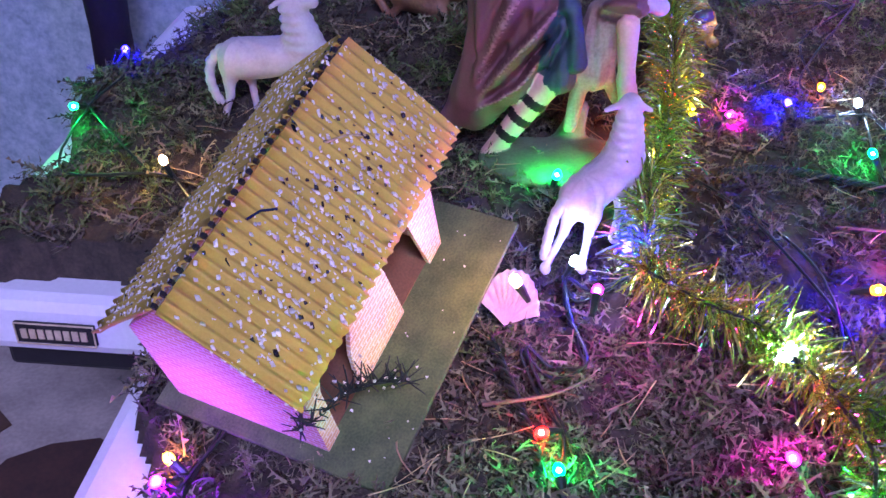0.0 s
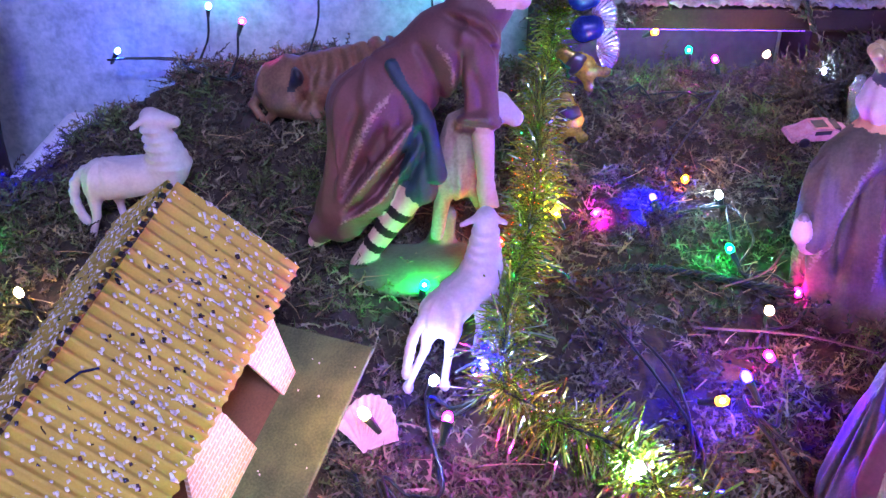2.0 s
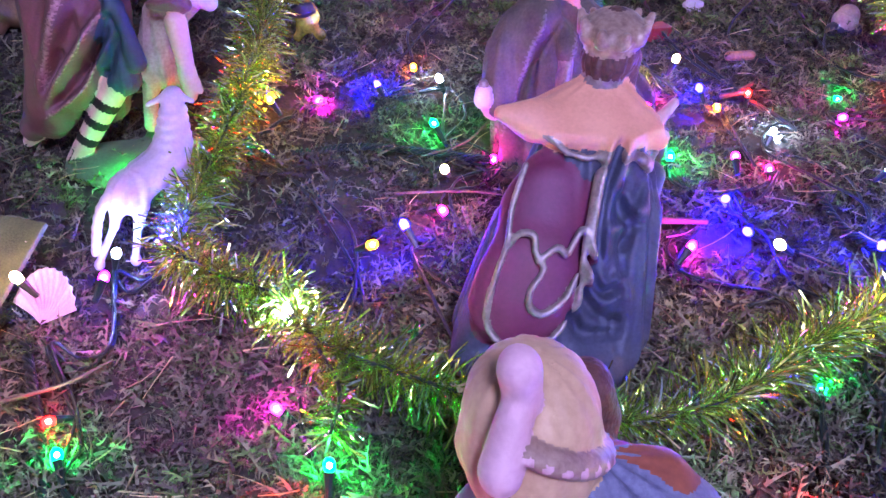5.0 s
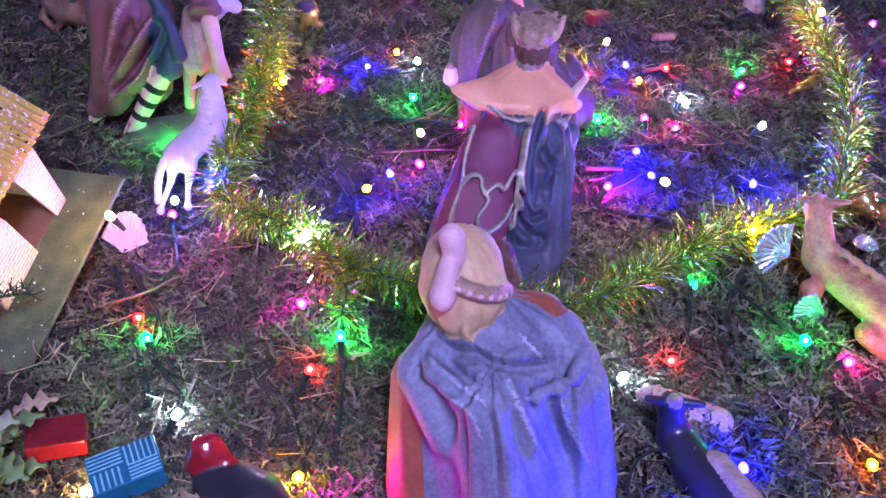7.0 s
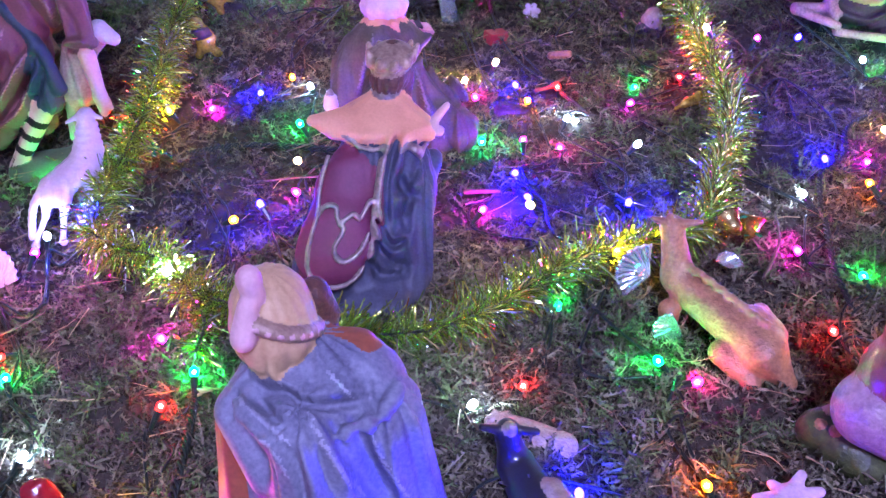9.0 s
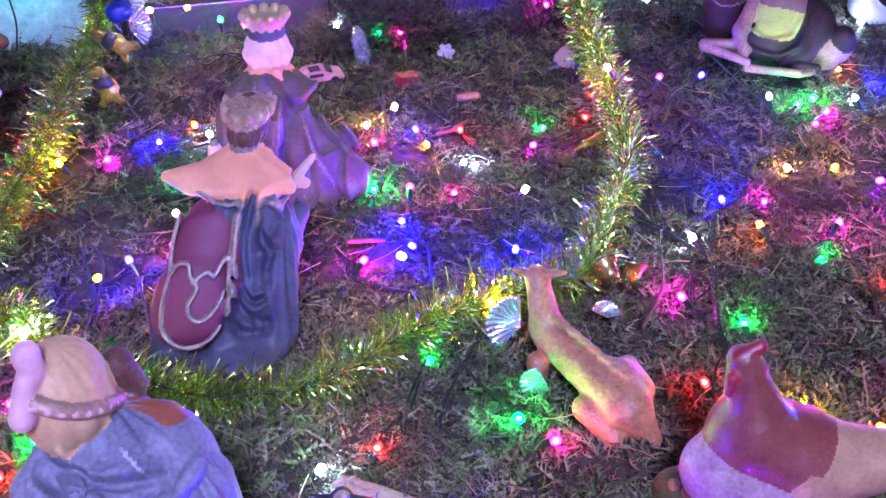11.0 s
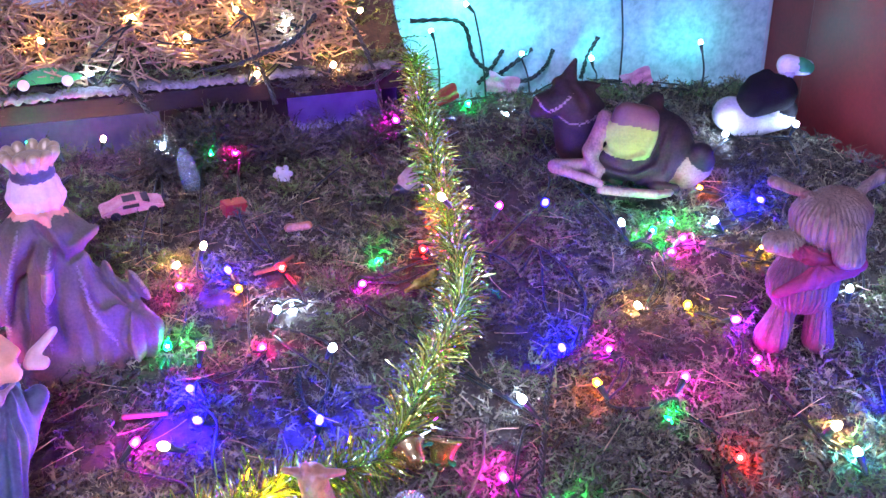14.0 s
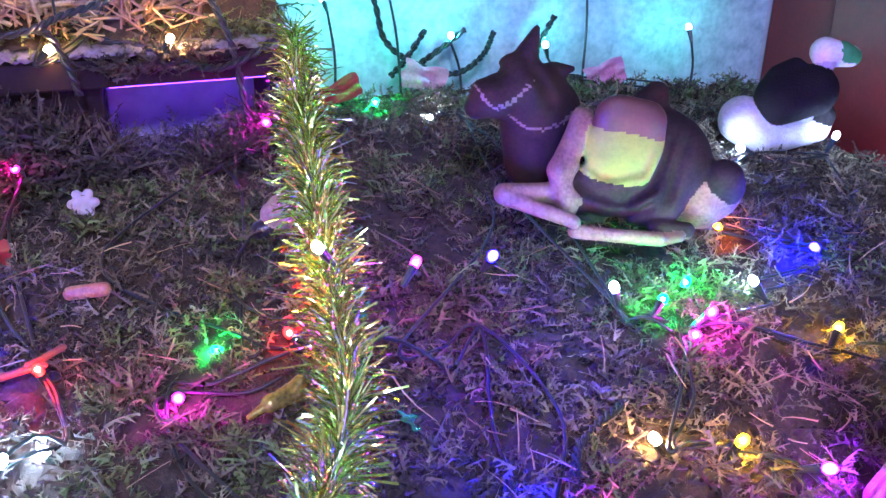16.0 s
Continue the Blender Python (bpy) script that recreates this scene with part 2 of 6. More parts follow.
def figure(name, prims, mats, m, step=2.0, label="", category="figurine", group="", carve=None, lean=(0, 0, 1, 1)):
    """One modelled and painted body, in millimetres: rounded forms run together. A form is (material, end a, end b, radius a, radius b,
    blend[, stretch x y z[, pleats, depth]]). carve gives the carver's direction and folds (line, height, width, brushed material); lean how
    far the body leans to x and y as it rises, how tall it is, and how wide."""
    step = 0.75 * step
    lo = np.full(3, 1e9)
    hi = -lo
    for f in prims:
        s = np.array(f[6] if len(f) > 6 else (1, 1, 1), float)
        for p, r in ((f[1], f[3]), (f[2], f[4])):
            lo, hi = np.minimum(lo, np.array(p) - r * s), np.maximum(hi, np.array(p) + r * s)
    lo, hi = lo - 4 * step, hi + 4 * step
    axes = [np.arange(l, h + step, step) for l, h in zip(lo, hi)]
    shape = [len(x) for x in axes]
    total = np.full(shape, 1e3, np.float32)

    def dist(f, q):
        s = np.array(f[6] if len(f) > 6 else (1, 1, 1), np.float32)
        a, b = np.array(f[1], np.float32), np.array(f[2], np.float32)
        c = (a + b) / 2
        q = (q - c) / s
        a, b = (a - c) / s, (b - c) / s
        ab = b - a
        t = np.clip(((q - a) @ ab) / max(float(ab @ ab), 1e-6), 0, 1)
        r = f[3] + (f[4] - f[3]) * t
        if len(f) > 7:
            ang = np.arctan2(q[..., 1] - a[1], q[..., 0] - a[0])
            r = r + f[8] * (np.sin(f[7] * ang + 1.3 * np.sin(2 * ang) + 0.02 * q[..., 2]) * (1 - 0.6 * t) + 0.4 * np.sin(1.7 * f[7] * ang + 2 + 0.05 * q[..., 2]))
        return (np.linalg.norm(q - a - t[..., None] * ab, axis=-1) - r) * float(s.min())

    for f in prims:
        k = max(f[5], 0.01)
        st = np.array(f[6] if len(f) > 6 else (1, 1, 1), float)
        room = k + 4 * step + (2.5 * f[8] if len(f) > 7 else 0)
        low = np.minimum(np.array(f[1]) - f[3] * st, np.array(f[2]) - f[4] * st) - room
        top = np.maximum(np.array(f[1]) + f[3] * st, np.array(f[2]) + f[4] * st) + room
        cut = tuple(slice(max(0, int((a - l) / step)), max(1, int((b - l) / step) + 2)) for a, b, l in zip(low, top, lo))
        g = np.stack(np.meshgrid(*[x[c] for x, c in zip(axes, cut)], indexing="ij"), -1).astype(np.float32)
        d, old = dist(f, g), total[cut]
        hgt = np.clip(0.5 + 0.5 * (old - d) / k, 0, 1)
        total[cut] = old * (1 - hgt) + d * hgt - k * hgt * (1 - hgt)
    if carve:
        n = np.array(carve[0], float)
        n = n / np.linalg.norm(n)
        u = np.cross(n, (0, 0, 1))
        u = u / np.linalg.norm(u)
        v = np.cross(u, n)

        def off_line(line, q):
            a2, b2 = q @ u, q @ v
            best, along = np.full(a2.shape, 1e9), np.zeros(a2.shape)
            p = spline([(x, y, 0) for x, y in line], 3 * len(line))
            for i, (a, b) in enumerate(zip(p, p[1:])):
                ab = (b - a)[:2]
                t = np.clip(((a2 - a[0]) * ab[0] + (b2 - a[1]) * ab[1]) / max(float(ab @ ab), 1e-6), 0, 1)
                d = np.hypot(a2 - a[0] - t * ab[0], b2 - a[1] - t * ab[1])
                along = np.where(d < best, (i + t) / (len(p) - 1), along)
                best = np.minimum(best, d)
            return best, np.clip(5 * np.minimum(along + 0.06, 1.06 - along), 0, 1)

        near = np.argwhere(np.abs(total) < 14)
        where = lo + near * step
        cut = np.zeros(len(near))
        for line, height, width, brushed in carve[1]:
            d, fade = off_line(line, where)
            cut += height * fade * np.exp(-(d / width) ** 2)
        total[tuple(near.T)] -= cut.astype(np.float32)
    verts, faces = skin_field(total, lo, step)
    mid = verts[faces].mean(1).astype(np.float32)
    which = np.argmin(np.stack([dist(f, mid) - 0.3 * n / len(prims) for n, f in enumerate(prims)]), 0)
    slots = list(dict.fromkeys(f[0] for f in prims))
    index = np.array([slots.index(f[0]) for f in prims])[which]
    if carve:
        for line, height, width, brushed in carve[1]:
            if brushed is None:
                continue
            if brushed not in slots:
                slots.append(brushed)
            d, fade = off_line(line, mid.astype(float))
            ragged = width * fade * (0.28 + 0.16 * np.sin(0.9 * mid[:, 0] + 1.3 * mid[:, 2]) + 0.14 * np.sin(2.1 * mid[:, 2] - 1.1 * mid[:, 0]))
            index[(index == 0) & (d < ragged)] = slots.index(brushed)
    verts = np.stack([lean[3] * verts[:, 0] + lean[0] * verts[:, 2], verts[:, 1] + lean[1] * verts[:, 2], lean[2] * verts[:, 2]], -1)
    ob = raw_mesh(name, verts * 0.001, faces, [mats[s] for s in slots], smooth=True, mats=index)
    ob.matrix_world = m
    return tagged(ob, label, category, group)


# ---- the lie of the land ----
def bump_of(x, y, cx, cy, sx, sy, a):
    return a * np.exp(-(((x - cx) / sx) ** 2) - ((y - cy) / sy) ** 2)


def ground_z(x, y):
    x, y = np.asarray(x, float), np.asarray(y, float)
    sm = lambda t: np.clip(t, 0, 1) ** 2 * (3 - 2 * np.clip(t, 0, 1))
    z = 0.04 * y - 0.024 - 0.016 * (1 - sm((x - 0.18) / 0.16)) * (1 - sm((y - 0.72) / 0.13))
    z = z + bump_of(x, y, 0.08, 0.96, 0.17, 0.15, 0.018) + bump_of(x, y, 1.05, 0.95, 0.22, 0.14, 0.03)
    z = z - bump_of(x, y, 0.02, 0.36, 0.10, 0.08, 0.020)
    z = z + 0.006 * np.sin(23 * x + 2 * np.sin(9 * y)) * np.sin(19 * y + 1.5 * np.sin(11 * x)) + 0.003 * np.sin(61 * x + 31 * y) * np.sin(47 * y - 29 * x)
    return z


def on_moss(x, y):
    """Whether the moss bed reaches there: it follows the edges of the two tables."""
    x, y = np.asarray(x, float), np.asarray(y, float)
    edge = 0.012 * np.sin(40 * y) + 0.010 * np.sin(43 * x + 1)
    near = (x > -0.035 + edge) & (y < 0.52)
    far = (y >= np.where(x < -0.03, 0.532, 0.47) + 0.5 * edge) & (x > -0.20 + 0.55 * np.clip(y - 0.80, 0, 1) + edge)
    return (near | far) & (y < 1.08) & (x < 1.385)


# ---- tables, floor, walls ----
def build_setting():
    floor = part("floor", box(bmesh.new(), (-1.9, -2.2, -0.68), (2.9, 1.3, -0.62)), FLOOR_PALE)
    tagged(floor, "pale terrazzo floor with set brown stones", "floor", kind="structure")
    rnd = random.Random(4)
    spots = [(-0.40, 0.86, 0.11, 0.085), (-0.24, 0.68, 0.035, 0.035), (-0.40, 0.62, 0.05, 0.03), (-0.28, 0.58, 0.04, 0.03), (-0.52, 0.72, 0.05, 0.04), (-0.60, 0.95, 0.08, 0.06), (-0.42, 0.62, 0.02, 0.02), (-0.30, 0.40, 0.07, 0.05), (-0.50, 0.42, 0.06, 0.05), (-0.62, 0.52, 0.06, 0.06), (-0.18, 0.50, 0.06, 0.08), (-0.66, 0.80, 0.10, 0.09), (-0.46, 0.30, 0.08, 0.05), (-0.28, 0.26, 0.06, 0.05)]
    spots += [(rnd.uniform(-1.2, -0.1), rnd.uniform(-0.1, 0.9), rnd.uniform(0.03, 0.07), rnd.uniform(0.03, 0.07)) for _ in range(22)]
    for x, y, a, b in spots:
        bm = bmesh.new()
        ring = []
        n = 9
        for i in range(n):
            t = 2 * math.pi * i / n
            k = rnd.uniform(0.75, 1.1)
            ring.append((x + a * k * math.cos(t), y + b * k * math.sin(t)))
        top = [bm.verts.new((px, py, -0.617)) for px, py in ring]
        low = [bm.verts.new((px, py, -0.622)) for px, py in ring]
        bm.faces.new(top)
        for i in range(n):
            bm.faces.new((low[i], low[(i + 1) % n], top[(i + 1) % n], top[i]))
        part("floor_stone", bm, FLOOR_STONE, floor)
    wall = part("wall_back", box(bmesh.new(), (-1.9, 1.12, -0.62), (1.455, 1.22, 1.65)), WALL)
    tagged(wall, "rough white plaster wall behind the display", "wall", kind="structure")
    for nm, lo, hi in (("wall_left", (-2.0, -2.2, -0.62), (-1.9, 1.22, 1.65)), ("wall_right", (2.9, -2.2, -0.62), (3.0, 1.22, 1.65)), ("wall_front", (-2.0, -2.3, -0.62), (3.0, -2.2, 1.65))):
        tagged(part(nm, box(bmesh.new(), lo, hi), ROOM), "plain painted room wall", "wall", kind="structure")
    tagged(part("ceiling", box(bmesh.new(), (-2.0, -2.3, 1.65), (3.0, 1.22, 1.72)), ROOM), "plain painted ceiling", "ceiling", kind="structure")
    door = part("door_1", box(bmesh.new(), (0.0, -1.0, -0.60), (0.04, 0.0, 1.45), 0.004), DOOR_RED)
    door.matrix_world = pose(1.458, 1.118, 0, 0, 0, -5.2)
    tagged(door, "dark red wooden door standing open beside the table", "door", kind="structure")
    part("door_panel", box(bmesh.new(), (-0.008, -0.88, -0.45), (0.0, -0.12, 0.30), 0.004), DOOR_RED, door)
    tagged(part("wall_beyond", box(bmesh.new(), (1.455, 1.12, -0.62), (2.9, 1.22, 1.65)), ROOM), "plain painted wall beyond the door", "wall", kind="structure")
    # the two white folding tables that carry the moss
    for lo, hi, lab in (((-0.078, -0.35, -0.105), (1.375, 0.508, -0.062), "white plastic folding table under the moss"), ((-0.24, 0.512, -0.097), (1.375, 1.10, -0.050), "white plastic folding table with a rounded edge")):
        table = tagged(new("folding_table"), lab, "table")
        table.location = ((lo[0] + hi[0]) / 2, (lo[1] + hi[1]) / 2, -0.62)
        inv = Matrix.Translation(-table.location)
        bm = box(bmesh.new(), lo, hi, 0.010)
        bmesh.ops.transform(bm, matrix=inv, verts=bm.verts)
        part("tabletop", bm, PLASTIC_WHITE, table)
        bm = box(bmesh.new(), (lo[0] + 0.03, lo[1] + 0.03, -0.135), (hi[0] - 0.03, hi[1] - 0.03, -0.105), 0.004)
        bmesh.ops.transform(bm, matrix=inv, verts=bm.verts)
        part("frame", bm, BLACK, table)
        for lx in (lo[0] + 0.12, hi[0] - 0.12):
            for ly in (lo[1] + 0.08, hi[1] - 0.08):
                v, f = tube([(lx, ly, -0.12), (lx, ly, -0.5), (lx, ly, -0.62)], 0.014, 8)
                raw_mesh("leg", np.array(v) - np.array(table.location), f, BLACK, table, smooth=True)
        if lo[0] < -0.1:
            bm = box(bmesh.new(), (-0.178, 0.5085, -0.084), (-0.122, 0.5115, -0.067), 0.001)
            bmesh.ops.transform(bm, matrix=inv, verts=bm.verts)
            plate = part("label_plate", bm, BLACK, table, "black oblong label with a pale rim")
            bm = bmesh.new()
            for a, b in (((-0.1775, -0.0845), (-0.1225, -0.0837)), ((-0.1775, -0.0675), (-0.1225, -0.0667)), ((-0.1775, -0.0837), (-0.1768, -0.0675)), ((-0.1232, -0.0837), (-0.1225, -0.0675))):
                box(bm, (a[0], 0.5075, a[1]), (b[0], 0.5085, b[1]))
            for i in range(8):
                x0 = -0.1735 + i * 0.0059
                box(bm, (x0, 0.5075, -0.0795), (x0 + 0.0042, 0.5085, -0.0718))
            bmesh.ops.transform(bm, matrix=inv, verts=bm.verts)
            part("print", bm, GOLD_PRINT, plate)
    # dark turned post beside the display
    prof = [(0.030, -0.62), (0.024, -0.5), (0.026, -0.2), (0.020, -0.02), (0.024, 0.06), (0.034, 0.10), (0.036, 0.14), (0.024, 0.17), (0.022, 0.5), (0.03, 0.62)]
    bm = bmesh.new()
    rings = []
    for r, z in prof:
        rings.append([bm.verts.new((r * math.cos(t), r * math.sin(t), z + 0.62)) for t in np.linspace(0, 2 * np.pi, 16, endpoint=False)])
    for a, b in zip(rings, rings[1:]):
        for i in range(16):
            bm.faces.new((a[i], a[(i + 1) % 16], b[(i + 1) % 16], b[i]))
    bm.faces.new(rings[-1])
    bm.faces.new(rings[0][::-1])
    post = part("turned_post", bm, DARK_WOOD, smooth=True)
    post.location = (-0.262, 0.93, -0.62)
    tagged(post, "dark stained turned wooden post beside the tables", "post")
    # room light overhead
    lamp = tagged(new("ceiling_lamp"), "round white ceiling lamp", "lamp")
    lamp.location = LAMP_AT
    bm = bmesh.new()
    bmesh.ops.create_cone(bm, cap_ends=True, segments=32, radius1=0.26, radius2=0.24, depth=0.05)
    part("housing", bm, PLASTIC_WHITE, lamp, smooth=False).location = (0, 0, 0.028)
    bm = bmesh.new()
    bmesh.ops.create_cone(bm, cap_ends=True, segments=32, radius1=0.22, radius2=0.23, depth=0.012)
    part("diffuser", bm, glow("lamp_diffuser", LAMP_COLOUR, LAMP_POWER), lamp).location = (0, 0, -0.004)


LAMP_AT, LAMP_COLOUR, LAMP_POWER = (0.45, -1.20, 1.59), (0.62, 0.64, 1.62), 74.0
build_setting()


# ---- moss ----
def moss_bed():
    xs, ys = np.linspace(-0.26, 1.75, 420), np.linspace(-0.35, 1.10, 300)
    X, Y = np.meshgrid(xs, ys, indexing="ij")
    Z = ground_z(X, Y) - 0.006 + 0.0035 * np.sin(170 * X + 3 * np.sin(90 * Y)) * np.sin(150 * Y + 3 * np.sin(110 * X))
    ok = on_moss(X, Y)
    Z = np.where(ok, Z, -0.061)
    v = np.stack([X, Y, Z], -1).reshape(-1, 3)
    i, j = np.meshgrid(np.arange(len(xs) - 1), np.arange(len(ys) - 1), indexing="ij")
    n = len(ys)
    f = np.stack([i * n + j, (i + 1) * n + j, (i + 1) * n + j + 1, i * n + j + 1], -1).reshape(-1, 4)
    keep = ok.reshape(-1)[f].any(1)
    ob = raw_mesh("ground", v, f[keep], MOSS_SOIL, smooth=True)
    tagged(ob, "bed of dark dried moss spread over the tables", "moss", kind="structure")


def fronds(name, mat, count, rng, region, length, label, width=0.0011, leaf=0.0042, leaves=9, lift=0.8, mask=None, base=None, spread=0.009):
    """Feathery moss: curved stems with small leaflets, many in one mesh."""
    tufts = max(1, count // 9)
    cx, cy = rng.uniform(region[0], region[1], tufts), rng.uniform(region[2], region[3], tufts)
    who = rng.integers(0, tufts, count * 2)
    out = rng.uniform(0, 2 * np.pi, count * 2)
    far = spread * np.sqrt(rng.random(count * 2))
    x, y = cx[who] + far * np.cos(out), cy[who] + far * np.sin(out)
    ok = on_moss(x, y) if base is None else (x > region[0]) & (x < region[1]) & (y > region[2]) & (y < region[3])
    if mask is not None:
        ok &= mask(x, y)
    x, y, out, far = x[ok][:count], y[ok][:count], out[ok][:count], far[ok][:count]
    swell = rng.uniform(-0.004, 0.007, tufts)[who[ok][:count]] - 0.5 * far
    n = len(x)
    z = ground_z(x, y) if base is None else base(x, y)
    az = out + rng.normal(0, 0.8, n)
    z = z + swell
    el = rng.uniform(0.05, lift, n)
    ln = length * rng.uniform(0.5, 1.25, n)
    d = np.stack([np.cos(az) * np.cos(el), np.sin(az) * np.cos(el), np.sin(el)], -1)
    curl = rng.normal(0, 0.5, (n, 3))
    curl[:, 2] -= 0.3
    s = np.linspace(0, 1, leaves + 1)
    p0 = np.stack([x, y, z + rng.uniform(-0.006, 0.004, n)], -1)
    path = p0[:, None] + ln[:, None, None] * (s[None, :, None] * d[:, None] + (s**2)[None, :, None] * curl[:, None] * 0.5)
    side = np.cross(d, rng.normal(0, 1, (n, 3)))
    side /= np.linalg.norm(side, axis=1, keepdims=True) + 1e-9
    sgn = np.where(np.arange(leaves) % 2 == 0, 1.0, -1.0)
    tang = np.gradient(path, axis=1)
    tang /= np.linalg.norm(tang, axis=2, keepdims=True) + 1e-9
    fall = (1.0 - 0.6 * s[:-1])[None, :, None] * leaf * rng.uniform(0.6, 1.3, (n, leaves, 1))
    tip = path[:, :-1] + fall * (sgn[None, :, None] * side[:, None] + 0.8 * tang[:, :-1] + rng.normal(0, 0.35, (n, leaves, 3)))
    w = width * (1.2 - s)[None, :, None] * side[:, None]
    left, right = path - w, path + w
    verts = np.concatenate([left, right, tip], 1)
    per = verts.shape[1]
    L, R, T = 0, leaves + 1, 2 * leaves + 2
    k = np.arange(leaves)
    tri = np.concatenate([np.stack([L + k, R + k, R + k + 1], -1), np.stack([L + k, R + k + 1, L + k + 1], -1), np.stack([np.where(sgn > 0, R, L) + k, np.where(sgn > 0, R, L) + k + 1, T + k], -1)])
    tri = (np.arange(n)[:, None, None] * per + tri[None]).reshape(-1, 3)
    ob = raw_mesh(name, verts.reshape(-1, 3), tri, mat)
    return tagged(ob, label, "moss", kind="stuff")


def patchy(fx, fy, low):
    return lambda x, y: np.sin(fx * x + 2 * np.sin(fy * 0.7 * y)) * np.sin(fy * y + 2 * np.sin(fx * 0.6 * x)) > low


moss_bed()
RNG = np.random.default_rng(7)
VIEW = (-0.24, 1.385, 0.06, 1.08)
fronds("moss_fronds", MOSS, 38000, RNG, VIEW, 0.013, "brown dried moss fronds", lift=1.0, width=0.0009, leaf=0.0046, leaves=8)
fronds("dark_moss_fronds", MOSS_DARK, 17000, RNG, VIEW, 0.014, "dark brown dried moss fronds", lift=0.7, width=0.0009, leaf=0.0046, leaves=8)
fronds("green_moss_fronds", MOSS_GREEN, 16000, RNG, VIEW, 0.013, "green tufts of moss", mask=patchy(17, 21, 0.05), lift=1.1, width=0.0009, leaf=0.0046, leaves=8)


def straws(name, mat, count, rng, region, lo, hi, label, base=None, thick=0.0007, steep=0.25, mask=None):
    verts, faces, k = [], [], 0
    while k < count:
        x, y = rng.uniform(region[0], region[1]), rng.uniform(region[2], region[3])
        if base is None and not on_moss(x, y):
            continue
        if mask is not None and not mask(x, y):
            k += 1
            continue
        z = (float(ground_z(x, y)) if base is None else float(base(x, y))) + rng.uniform(0.003, 0.012)
        a, e, ln = rng.uniform(0, 2 * np.pi), rng.normal(0, steep), rng.uniform(lo, hi)
        d = np.array([math.cos(a) * math.cos(e), math.sin(a) * math.cos(e), math.sin(e)])
        c = np.array([rng.normal(0, 0.2), rng.normal(0, 0.2), rng.normal(-0.05, 0.1)])
        pts = [np.array([x, y, z]) + ln * (s * d + s * s * c) for s in (-0.5, -0.15, 0.15, 0.5)]
        v, f = tube(pts, thick * rng.uniform(0.6, 1.5), 3, 0.5)
        faces.append(f + len(verts) * 12)
        verts.append(v)
        k += 1
    ob = raw_mesh(name, np.concatenate(verts), np.concatenate(faces), mat)
    return tagged(ob, label, "straw", kind="stuff")


fronds("near_moss_fronds", MOSS, 15000, RNG, (0.10, 1.10, 0.10, 0.46), 0.013, "brown dried moss fronds, thickly matted", lift=0.9, width=0.0010, leaf=0.0050, leaves=8, spread=0.013)
fronds("near_green_moss", MOSS_GREEN, 5000, RNG, (0.30, 1.05, 0.10, 0.42), 0.012, "green tufts of moss between the figures", mask=patchy(13, 15, -0.1), lift=1.0, width=0.0010, leaf=0.0050, leaves=8)
straws("loose_straw", STRAW, 900, RNG, (-0.1, 1.4, 0.08, 0.85), 0.010, 0.035, "thin pale straw bits caught in the moss", thick=0.0005)


